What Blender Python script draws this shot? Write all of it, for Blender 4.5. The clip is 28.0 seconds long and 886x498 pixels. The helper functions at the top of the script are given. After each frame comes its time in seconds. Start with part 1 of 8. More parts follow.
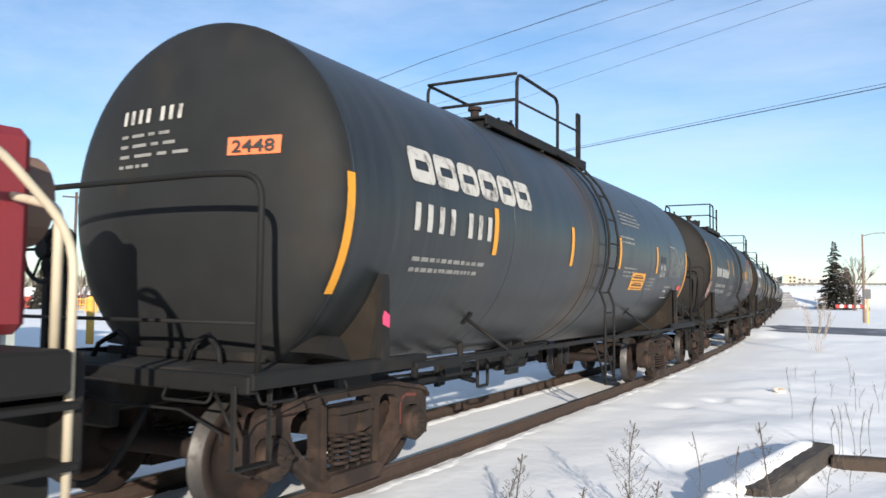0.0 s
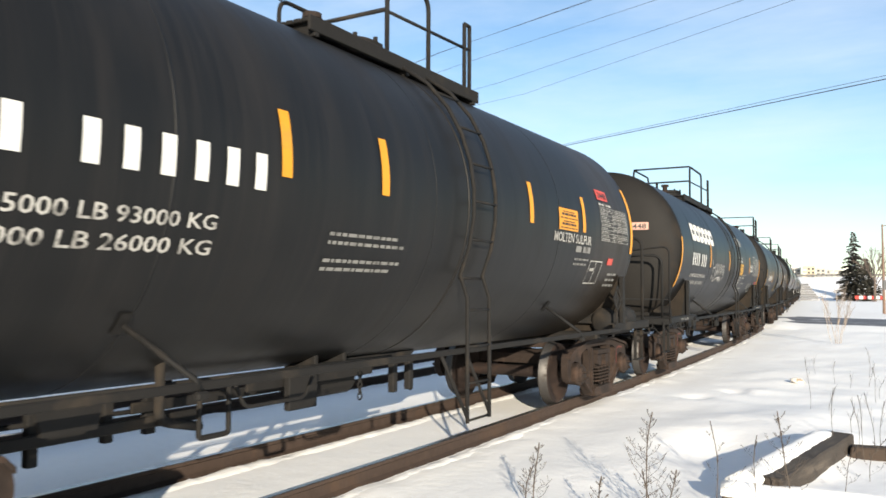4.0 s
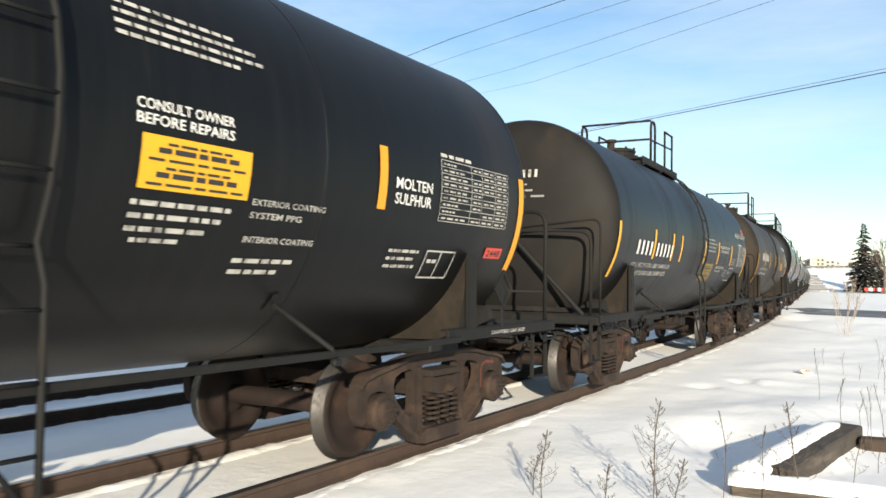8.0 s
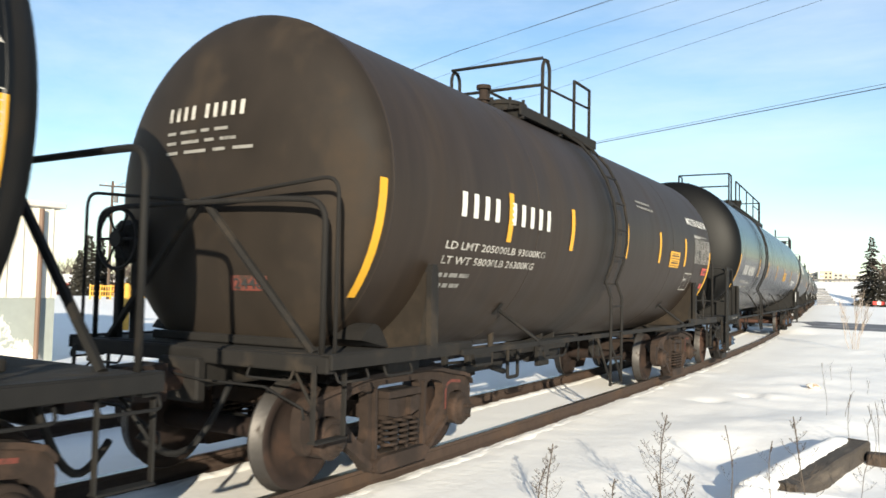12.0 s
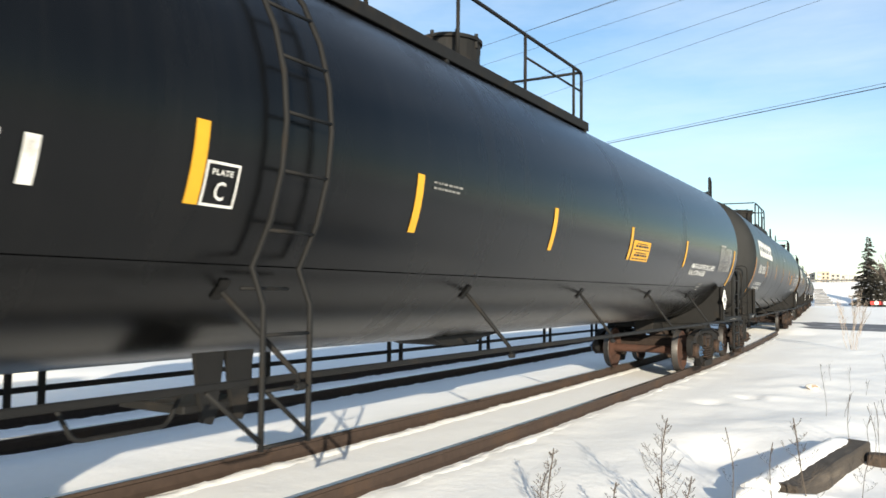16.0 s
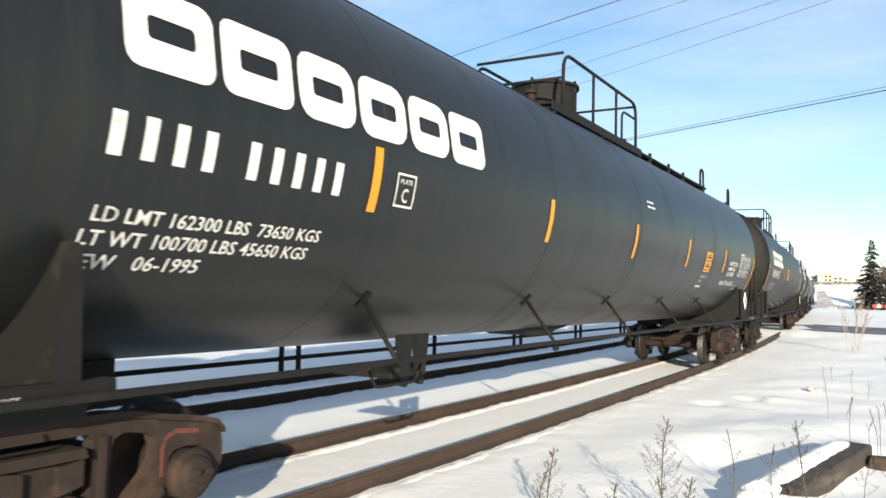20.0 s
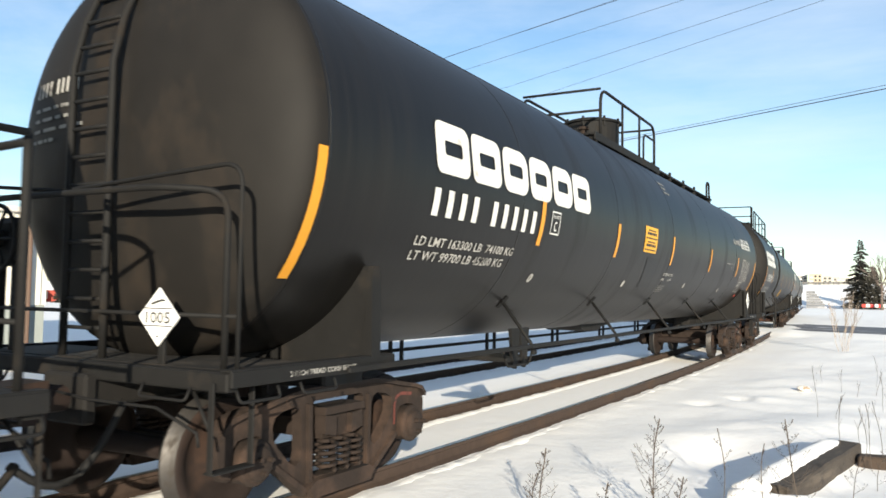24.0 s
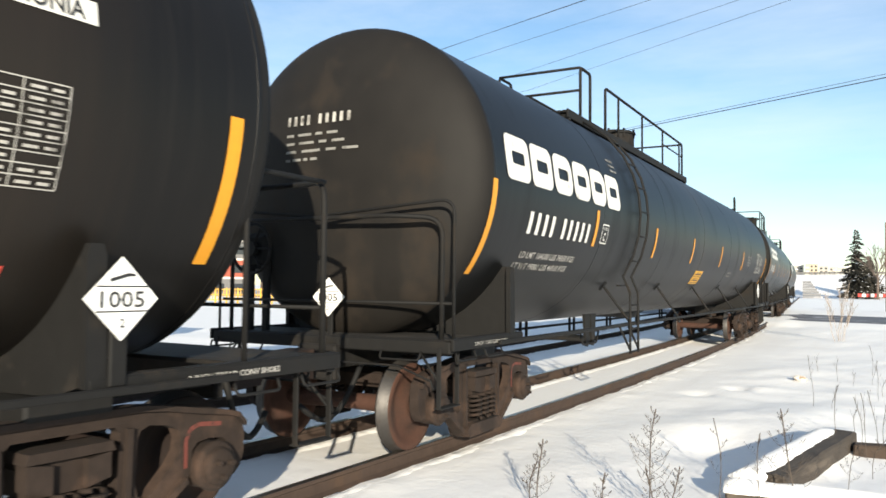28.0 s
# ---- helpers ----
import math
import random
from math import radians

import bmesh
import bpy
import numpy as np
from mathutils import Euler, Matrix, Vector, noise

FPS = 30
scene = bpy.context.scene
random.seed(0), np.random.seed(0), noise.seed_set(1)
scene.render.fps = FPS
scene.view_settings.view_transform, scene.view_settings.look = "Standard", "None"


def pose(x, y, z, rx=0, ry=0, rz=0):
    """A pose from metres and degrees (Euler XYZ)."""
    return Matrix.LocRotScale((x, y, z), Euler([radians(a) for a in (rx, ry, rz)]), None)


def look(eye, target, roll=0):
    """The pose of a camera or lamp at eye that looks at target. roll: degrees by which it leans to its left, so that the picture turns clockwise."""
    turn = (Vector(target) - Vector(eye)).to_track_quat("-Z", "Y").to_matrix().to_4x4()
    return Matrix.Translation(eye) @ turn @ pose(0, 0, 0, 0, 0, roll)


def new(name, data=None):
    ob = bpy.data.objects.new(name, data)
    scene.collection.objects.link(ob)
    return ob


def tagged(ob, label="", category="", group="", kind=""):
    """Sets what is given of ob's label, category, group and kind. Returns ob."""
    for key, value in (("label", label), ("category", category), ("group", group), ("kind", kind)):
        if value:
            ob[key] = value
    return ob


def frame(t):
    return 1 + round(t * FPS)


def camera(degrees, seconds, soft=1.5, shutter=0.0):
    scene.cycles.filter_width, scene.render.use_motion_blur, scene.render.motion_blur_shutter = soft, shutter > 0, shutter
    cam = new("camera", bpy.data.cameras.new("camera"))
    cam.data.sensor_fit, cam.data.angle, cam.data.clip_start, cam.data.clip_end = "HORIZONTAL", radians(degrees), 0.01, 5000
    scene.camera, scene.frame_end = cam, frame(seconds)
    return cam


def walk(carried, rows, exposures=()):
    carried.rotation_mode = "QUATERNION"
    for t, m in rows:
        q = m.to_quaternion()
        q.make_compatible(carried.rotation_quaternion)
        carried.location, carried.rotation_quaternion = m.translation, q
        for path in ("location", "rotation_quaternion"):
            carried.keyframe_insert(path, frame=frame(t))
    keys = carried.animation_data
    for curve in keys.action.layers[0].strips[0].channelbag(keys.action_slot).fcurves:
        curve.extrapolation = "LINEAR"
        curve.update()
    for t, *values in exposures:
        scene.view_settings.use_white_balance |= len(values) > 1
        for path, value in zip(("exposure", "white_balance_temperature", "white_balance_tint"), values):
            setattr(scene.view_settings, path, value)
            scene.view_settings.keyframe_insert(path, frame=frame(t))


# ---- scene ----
# Track plan: the rail tops lie at z = 0, the track bends left from CURVE_Y on and runs straight again from STRAIGHT on.
TRACK_X, CURVE_Y, BEND, STRAIGHT, SECONDS = -3.5616, -33.0190, 0.0026513, 42.0, 28.0
# Camera: seconds, x, y, z, tilt, lean, turn
PATH = [
    (0.0, 0.010, 0.032, 1.605, 93.48, -0.51, 35.16),
    (0.5, 0.013, 0.021, 1.590, 93.80, 0.57, 36.32),
    (1.0, 0.038, 0.015, 1.594, 94.16, 1.04, 35.54),
    (1.5, 0.015, 0.057, 1.601, 94.27, 0.40, 35.44),
    (2.0, -0.002, 0.069, 1.598, 94.11, 0.06, 35.68),
    (2.5, -0.009, 0.037, 1.607, 93.84, -0.61, 35.71),
    (3.0, 0.019, 0.017, 1.580, 94.15, 0.13, 36.05),
    (3.5, 0.013, 0.020, 1.581, 93.33, -0.47, 36.27),
    (5.5, 0.006, 0.057, 1.579, 92.80, 0.25, 36.32),
    (6.0, 0.000, 0.082, 1.573, 92.95, 0.39, 36.25),
    (6.5, -0.000, 0.014, 1.591, 92.62, -0.29, 36.17),
    (7.0, 0.004, -0.015, 1.590, 92.43, -0.70, 36.30),
    (7.5, -0.001, -0.015, 1.585, 92.29, -1.04, 36.54),
    (8.0, -0.009, 0.018, 1.574, 92.01, -0.93, 36.85),
    (8.5, -0.009, -0.005, 1.582, 91.76, -0.70, 37.20),
    (9.0, -0.005, -0.013, 1.585, 91.88, -0.59, 37.23),
    (9.5, -0.004, -0.029, 1.598, 92.09, -0.50, 37.29),
    (10.0, 0.004, -0.021, 1.588, 92.49, -0.42, 37.09),
    (10.5, 0.011, -0.004, 1.568, 92.72, -0.34, 37.07),
    (11.0, -0.006, 0.044, 1.574, 92.65, -0.45, 37.18),
    (11.5, -0.010, 0.015, 1.584, 92.55, -0.92, 37.22),
    (12.0, 0.001, 0.008, 1.585, 92.84, -1.21, 37.30),
    (12.5, 0.003, 0.010, 1.585, 93.03, -1.31, 37.29),
    (14.5, -0.001, -0.028, 1.596, 92.45, -0.99, 37.39),
    (15.0, -0.018, -0.009, 1.593, 92.47, -1.29, 37.22),
    (15.5, -0.009, 0.011, 1.586, 92.79, -0.84, 37.15),
    (16.0, -0.001, -0.007, 1.592, 93.18, -0.58, 37.15),
    (16.5, 0.009, -0.023, 1.592, 93.43, -0.46, 37.12),
    (17.0, 0.003, 0.011, 1.578, 93.63, -0.71, 37.11),
    (17.5, -0.009, 0.082, 1.567, 93.74, -0.37, 37.22),
    (18.0, -0.011, 0.077, 1.568, 93.39, -0.36, 37.13),
    (18.5, -0.015, 0.053, 1.575, 93.04, -0.66, 37.28),
    (19.0, -0.011, 0.003, 1.583, 92.82, -0.89, 37.22),
    (19.5, -0.002, -0.054, 1.597, 92.79, -1.00, 37.20),
    (20.0, -0.017, 0.015, 1.586, 93.03, -1.27, 37.28),
    (20.5, -0.010, 0.000, 1.583, 93.06, -1.51, 37.40),
    (22.5, 0.002, -0.004, 1.588, 92.95, -1.12, 37.02),
    (23.0, -0.012, 0.012, 1.591, 93.16, -1.42, 36.66),
    (23.5, -0.001, -0.014, 1.602, 93.31, -1.03, 36.63),
    (24.0, -0.004, 0.001, 1.585, 93.21, -0.90, 36.67),
    (24.5, -0.011, -0.005, 1.588, 92.91, -0.91, 36.85),
    (25.0, -0.016, -0.009, 1.585, 92.65, -0.75, 36.85),
    (25.5, -0.013, -0.046, 1.593, 92.62, -0.83, 36.74),
    (26.0, 0.012, -0.034, 1.586, 93.04, -0.16, 36.68),
    (26.5, 0.014, -0.033, 1.594, 93.07, -0.27, 36.66),
    (27.0, 0.028, -0.022, 1.580, 93.10, 0.25, 36.74),
    (27.5, -0.003, -0.008, 1.580, 92.81, -0.86, 36.57),
    (28.0, 0.004, -0.002, 1.584, 92.66, -0.53, 36.46),
]
cam = camera(58.99, SECONDS, soft=1.6, shutter=0.12)
# The picture turns warmer after the first seconds.
LIGHT = [(0.0, 0.67, 6180, 13.5), (3.0, 0.86, 6620, 12.5), (6.0, 0.86, 6740, 10), (9.0, 0.87, 6800, 10), (12.0, 0.90, 6800, 9.5), (17.0, 0.88, 6700, 9.5), (20.0, 0.87, 6690, 10), (28.0, 0.85, 6690, 10)]
walk(cam, [(t, pose(*p)) for t, *p in PATH], LIGHT)

# Light: low winter sun from behind the camera, clear sky with thin cloud
SUN_EL = radians(14.0)
world = bpy.data.worlds.new("winter_sky")
scene.world = world
world.use_nodes = True
wn, wl = world.node_tree.nodes, world.node_tree.links
sky = wn.new("ShaderNodeTexSky")
sky.sky_type, sky.sun_disc = "NISHITA", False
sky.sun_elevation, sky.sun_rotation = SUN_EL, radians(140.3)
sky.air_density, sky.dust_density, sky.ozone_density = 1.0, 0.1, 2.2
wtc, wmap, wno = wn.new("ShaderNodeTexCoord"), wn.new("ShaderNodeMapping"), wn.new("ShaderNodeTexNoise")
wmap.inputs["Scale"].default_value = (1.2, 3.0, 8.0)
wmap.inputs["Rotation"].default_value = (0.1, 0.15, 0.6)
wno.inputs["Scale"].default_value, wno.inputs["Detail"].default_value, wno.inputs["Roughness"].default_value = 1.3, 7.0, 0.62
wramp, wmix = wn.new("ShaderNodeValToRGB"), wn.new("ShaderNodeMix")
wramp.color_ramp.elements[0].position, wramp.color_ramp.elements[1].position = 0.36, 0.84
wramp.color_ramp.elements[0].color, wramp.color_ramp.elements[1].color = (0.03, 0.03, 0.03, 1), (0.50, 0.50, 0.50, 1)
wmix.data_type = "RGBA"
wmix.inputs[7].default_value = (5.2, 5.7, 6.4, 1)
wl.new(wtc.outputs["Generated"], wmap.inputs["Vector"])
wl.new(wmap.outputs["Vector"], wno.inputs["Vector"])
wl.new(wno.outputs["Fac"], wramp.inputs["Fac"])
wl.new(wramp.outputs["Color"], wmix.inputs[0])
wtint = wn.new("ShaderNodeMix")
wtint.data_type, wtint.blend_type = "RGBA", "MULTIPLY"
wtint.inputs[0].default_value, wtint.inputs[7].default_value = 1.0, (0.82, 0.91, 0.955, 1)
wl.new(sky.outputs["Color"], wtint.inputs[6])
wl.new(wtint.outputs[2], wmix.inputs[6])
wl.new(wmix.outputs[2], wn["Background"].inputs["Color"])
wn["Background"].inputs["Strength"].default_value = 0.113
sun = new("sun", bpy.data.lights.new("sun", "SUN"))
sun.data.energy, sun.data.angle, sun.data.color = 5.0, radians(0.6), (1.0, 0.915, 0.755)
sun.matrix_world = look((0, 0, 30), (-math.cos(SUN_EL) * 0.639, math.cos(SUN_EL) * 0.769, 30 - math.sin(SUN_EL)))


# ---- materials ----
def material(name, colour, rough=0.7, metal=0.0, vary=0.25, scale=6.0, second=None, amount=0.0, second_scale=1.5, bump=0.15, stretch=(1, 1, 1), sharp=0.12, spec=0.5, per_object=0.0):
    """Base colour with fine grain, and patches of a second colour (dirt, rust, wear) at a larger scale."""
    m = bpy.data.materials.new(name)
    m.use_nodes = True
    n, l = m.node_tree.nodes, m.node_tree.links
    b = n["Principled BSDF"]
    b.inputs["Roughness"].default_value, b.inputs["Metallic"].default_value = rough, metal
    b.inputs["Specular IOR Level"].default_value = spec
    tc, mp = n.new("ShaderNodeTexCoord"), n.new("ShaderNodeMapping")
    mp.inputs["Scale"].default_value = stretch
    l.new(tc.outputs["Object"], mp.inputs["Vector"])
    fine = n.new("ShaderNodeTexNoise")
    fine.inputs["Scale"].default_value, fine.inputs["Detail"].default_value = scale, 6.0
    l.new(mp.outputs["Vector"], fine.inputs["Vector"])
    mx = n.new("ShaderNodeMix")
    mx.data_type = "RGBA"
    mx.inputs[6].default_value = (*[c * (1 - vary) for c in colour], 1)
    mx.inputs[7].default_value = (*[min(1, c * (1 + vary)) for c in colour], 1)
    l.new(fine.outputs["Fac"], mx.inputs[0])
    out = mx.outputs[2]
    if second:
        big = n.new("ShaderNodeTexNoise")
        big.inputs["Scale"].default_value, big.inputs["Detail"].default_value, big.inputs["Roughness"].default_value = second_scale, 8.0, 0.65
        l.new(mp.outputs["Vector"], big.inputs["Vector"])
        mr = n.new("ShaderNodeMapRange")
        mr.inputs["From Min"].default_value, mr.inputs["From Max"].default_value = 0.62 - amount * 0.3, 0.62 - amount * 0.3 + sharp
        l.new(big.outputs["Fac"], mr.inputs["Value"])
        m2 = n.new("ShaderNodeMix")
        m2.data_type = "RGBA"
        m2.inputs[7].default_value = (*second, 1)
        l.new(mr.outputs["Result"], m2.inputs[0])
        l.new(out, m2.inputs[6])
        out = m2.outputs[2]
        rr = n.new("ShaderNodeMapRange")
        rr.inputs["To Min"].default_value, rr.inputs["To Max"].default_value = rough, min(1, rough + 0.25)
        l.new(mr.outputs["Result"], rr.inputs["Value"])
        l.new(rr.outputs["Result"], b.inputs["Roughness"])
    if per_object:
        oi, hv = n.new("ShaderNodeObjectInfo"), n.new("ShaderNodeHueSaturation")
        pr = n.new("ShaderNodeMapRange")
        pr.inputs["To Min"].default_value, pr.inputs["To Max"].default_value = 1 - per_object, 1 + per_object
        l.new(oi.outputs["Random"], pr.inputs["Value"])
        l.new(pr.outputs["Result"], hv.inputs["Value"])
        l.new(out, hv.inputs["Color"])
        out = hv.outputs["Color"]
    l.new(out, b.inputs["Base Color"])
    if bump:
        bp = n.new("ShaderNodeBump")
        bp.inputs["Strength"].default_value, bp.inputs["Distance"].default_value = bump, 0.02
        l.new(fine.outputs["Fac"], bp.inputs["Height"])
        l.new(bp.outputs["Normal"], b.inputs["Normal"])
    return m


STREAK = (1.0, 2.2, 0.5)


def tank_paint(name, colour, dust, rough, spec, amount=0.25, rain=0.35, spills=()):
    """Tank paint with dust patches, streaks washed down the shell, and spills (y, half width, colour, strength) run down from the fittings."""
    m = material(name, colour, rough, 0, 0.22, 3.0, dust, amount, 0.5, 0.03, STREAK, 0.4, spec)
    n, l = m.node_tree.nodes, m.node_tree.links
    b = n["Principled BSDF"]
    out = b.inputs["Base Color"].links[0].from_socket
    tc, mp, wash = n.new("ShaderNodeTexCoord"), n.new("ShaderNodeMapping"), n.new("ShaderNodeTexNoise")
    mp.inputs["Scale"].default_value = (0.5, 6.5, 0.35)
    wash.inputs["Scale"].default_value, wash.inputs["Detail"].default_value, wash.inputs["Roughness"].default_value = 1.5, 6.0, 0.6
    l.new(tc.outputs["Object"], mp.inputs["Vector"])
    l.new(mp.outputs["Vector"], wash.inputs["Vector"])
    mr = n.new("ShaderNodeMapRange")
    mr.inputs["From Min"].default_value, mr.inputs["From Max"].default_value, mr.inputs["To Max"].default_value = 0.48, 0.78, rain
    l.new(wash.outputs["Fac"], mr.inputs["Value"])
    mx = n.new("ShaderNodeMix")
    mx.data_type = "RGBA"
    mx.inputs[7].default_value = (*[c * 1.15 for c in dust], 1)
    l.new(mr.outputs["Result"], mx.inputs[0])
    l.new(out, mx.inputs[6])
    out = mx.outputs[2]
    sep = n.new("ShaderNodeSeparateXYZ")
    l.new(tc.outputs["Object"], sep.inputs["Vector"])
    for y, half, tint, strength in spills:
        off, wob, near, fall, mix = n.new("ShaderNodeMath"), n.new("ShaderNodeMath"), n.new("ShaderNodeMath"), n.new("ShaderNodeMapRange"), n.new("ShaderNodeMix")
        off.operation, wob.operation, near.operation = "SUBTRACT", "MULTIPLY_ADD", "ABSOLUTE"
        off.inputs[1].default_value = y + half * 0.6
        l.new(sep.outputs["Y"], off.inputs[0])
        l.new(wash.outputs["Fac"], wob.inputs[0])
        wob.inputs[1].default_value = half * 1.2
        l.new(off.outputs[0], wob.inputs[2])
        l.new(wob.outputs[0], near.inputs[0])
        fall.inputs["From Min"].default_value, fall.inputs["From Max"].default_value = half * 0.25, half
        fall.inputs["To Min"].default_value, fall.inputs["To Max"].default_value = strength, 0.0
        l.new(near.outputs[0], fall.inputs["Value"])
        mix.data_type = "RGBA"
        mix.inputs[7].default_value = (*tint, 1)
        l.new(fall.outputs["Result"], mix.inputs[0])
        l.new(out, mix.inputs[6])
        out = mix.outputs[2]
    l.new(out, b.inputs["Base Color"])
    return m


BROWN = (0.026, 0.0195, 0.014)
M_TANK_FADED = tank_paint("tank_paint_bleached", (0.0158, 0.0186, 0.0202), (0.044, 0.0432, 0.0410), 0.36, 0.38, 0.22, 0.40, [(-0.15, 0.55, (0.034, 0.023, 0.013), 0.85), (-3.6, 0.5, (0.034, 0.031, 0.027), 0.4)])
M_TANK_DUSK = tank_paint("tank_paint_weathered", (0.0078, 0.0080, 0.0082), (0.0215, 0.0185, 0.0165), 0.45, 0.24, 0.25, 0.40, [(4.4, 1.1, BROWN, 0.7), (0.2, 0.5, (0.014, 0.0125, 0.011), 0.6)])
M_TANK_BLACK = tank_paint("tank_paint_black", (0.0036, 0.0040, 0.0044), (0.0125, 0.0115, 0.0105), 0.42, 0.22, 0.14, 0.30, [(0.1, 0.8, (0.0125, 0.011, 0.0085), 0.8), (5.6, 0.5, BROWN, 0.35)])
M_TANK_COAL = tank_paint("tank_paint_coal", (0.0032, 0.0036, 0.0041), (0.011, 0.010, 0.0092), 0.42, 0.22, 0.16, 0.28, [(-0.6, 0.6, (0.011, 0.0095, 0.008), 0.6)])
M_TANK_BROWN = tank_paint("tank_paint_dusty", (0.0250, 0.0180, 0.0135), (0.044, 0.0315, 0.0225), 0.52, 0.20, 0.30, 0.40, [(-0.9, 0.6, (0.011, 0.010, 0.009), 0.6)])
M_TANK_GLOSS = tank_paint("tank_paint_glossy", (0.0026, 0.0028, 0.0030), (0.0085, 0.0080, 0.0074), 0.26, 0.26, 0.12, 0.30, [(-4.7, 0.6, (0.0012, 0.0012, 0.0012), 0.8)])
M_TANK_SLATE = tank_paint("tank_paint_slate", (0.0125, 0.0142, 0.0150), (0.0265, 0.0250, 0.0230), 0.36, 0.28, 0.22, 0.35, [(-0.3, 0.6, (0.009, 0.0085, 0.008), 0.5)])
M_TANK_SOOT = tank_paint("tank_paint_soot", (0.0060, 0.0056, 0.0053), (0.0165, 0.0142, 0.0122), 0.42, 0.24, 0.20, 0.35, [(0.1, 0.7, (0.003, 0.003, 0.003), 0.7), (7.6, 1.0, BROWN, 0.5)])
M_TANK_GREY = tank_paint("tank_paint_faded", (0.0155, 0.0190, 0.0200), (0.030, 0.0280, 0.0245), 0.38, 0.30, 0.35, 0.35)
M_HEAD = material("dusty_tank_end", (0.0095, 0.0083, 0.0072), 0.68, 0, 0.4, 3.4, (0.026, 0.0195, 0.0145), 0.32, 1.3, 0.06, (1, 1, 0.8), 0.22, 0.22)
M_HEAD_BROWN = material("brown_tank_end", (0.0165, 0.0125, 0.0095), 0.68, 0, 0.4, 3.4, (0.036, 0.026, 0.018), 0.36, 1.3, 0.06, (1, 1, 0.8), 0.22, 0.22)
M_HEAD_GREY = material("faded_tank_end", (0.0140, 0.0145, 0.0145), 0.68, 0, 0.35, 3.4, (0.029, 0.024, 0.019), 0.28, 1.3, 0.06, (1, 1, 0.8), 0.22, 0.22)
M_STEEL = material("dirty_black_steel", (0.0062, 0.0059, 0.0056), 0.75, 0, 0.35, 9.0, (0.018, 0.0145, 0.0115), 0.22, 2.5, 0.2, spec=0.3)
M_FRAME = material("dusty_underframe", (0.0078, 0.0068, 0.0060), 0.85, 0, 0.35, 9.0, (0.027, 0.021, 0.0155), 0.30, 2.0, 0.25, spec=0.35)
M_SADDLE = material("dusty_brown_plate", (0.0165, 0.0125, 0.0090), 0.9, 0, 0.3, 7.0, (0.028, 0.021, 0.015), 0.35, 2.4, 0.15, spec=0.25)
M_BOGIE = material("black_cast_steel", (0.0075, 0.0068, 0.0064), 0.8, 0, 0.4, 12.0, (0.022, 0.016, 0.012), 0.25, 2.2, 0.35, spec=0.3)
M_HEAD_BLACK = material("black_tank_end", (0.0028, 0.0029, 0.0030), 0.50, 0, 0.35, 3.4, (0.0075, 0.0068, 0.006), 0.25, 1.3, 0.04, (1, 1, 0.8), 0.3, 0.16)
M_TRUCK = material("rusty_cast_steel", (0.0225, 0.0150, 0.0116), 0.9, 0, 0.4, 12.0, (0.050, 0.031, 0.0225), 0.30, 2.2, 0.4, spec=0.3)
M_WHEEL = material("brown_wheel_face", (0.0130, 0.0074, 0.0056), 0.8, 0, 0.35, 10.0, (0.032, 0.018, 0.0125), 0.28, 2.2, 0.25, spec=0.3)
M_RUST = material("orange_rust", (0.055, 0.025, 0.0165), 0.85, 0, 0.3, 10.0, (0.04, 0.022, 0.016), 0.4, 2.0, 0.25, spec=0.3)
M_TREAD = material("worn_wheel_tread", (0.055, 0.051, 0.048), 0.5, 0.6, 0.2, 30.0, (0.05, 0.042, 0.036), 0.3, 9.0, 0.08)
M_RAIL = material("rusty_rail", (0.050, 0.033, 0.025), 0.85, 0, 0.35, 12.0, (0.072, 0.044, 0.029), 0.25, 1.2, 0.25, spec=0.3)
M_RAILTOP = material("worn_rail_head", (0.30, 0.27, 0.25), 0.35, 1.0, 0.15, 9.0, (0.16, 0.10, 0.07), 0.25, 1.5, 0.05)
M_YELLOW = material("reflective_yellow", (0.60, 0.255, 0.013), 0.5, 0, 0.08, 20.0, (0.45, 0.22, 0.03), 0.10, 3.0, 0.0)
M_YELLOWB = material("bright_yellow", (0.62, 0.315, 0.013), 0.5, 0, 0.08, 20.0, (0.5, 0.3, 0.03), 0.08, 3.0, 0.0)
M_MUSTARD = material("faded_mustard_label", (0.20, 0.125, 0.012), 0.6, 0, 0.12, 14.0, (0.12, 0.08, 0.015), 0.25, 3.0, 0.0)
M_WHITE = material("white_lettering", (0.62, 0.61, 0.57), 0.6, 0, 0.08, 14.0, (0.35, 0.33, 0.30), 0.08, 4.0, 0.0)
M_WORN = material("worn_lettering", (0.40, 0.385, 0.35), 0.7, 0, 0.2, 14.0, (0.045, 0.042, 0.038), 0.42, 7.0, 0.0, sharp=0.2)
M_PRINT = material("grey_print", (0.20, 0.195, 0.18), 0.7, 0, 0.2, 14.0, (0.05, 0.047, 0.043), 0.35, 7.0, 0.0, sharp=0.2)
M_RED = material("red_placard", (0.48, 0.055, 0.035), 0.5, 0, 0.1, 14.0)
M_ORANGE = material("orange_placard", (0.58, 0.15, 0.055), 0.5, 0, 0.1, 14.0)
M_SALMON = material("faded_orange_paint", (0.46, 0.26, 0.20), 0.65, 0, 0.2, 10.0, (0.14, 0.11, 0.10), 0.42, 5.0, 0.0, sharp=0.2)
M_INK = material("black_ink", (0.02, 0.02, 0.02), 0.6, 0, 0.1, 14.0, bump=0)
M_PLACARD = material("white_placard", (0.78, 0.78, 0.76), 0.45, 0, 0.05, 14.0, bump=0)
M_PINK = material("pink_paint", (0.60, 0.05, 0.13), 0.6, 0, 0.15, 14.0, bump=0)
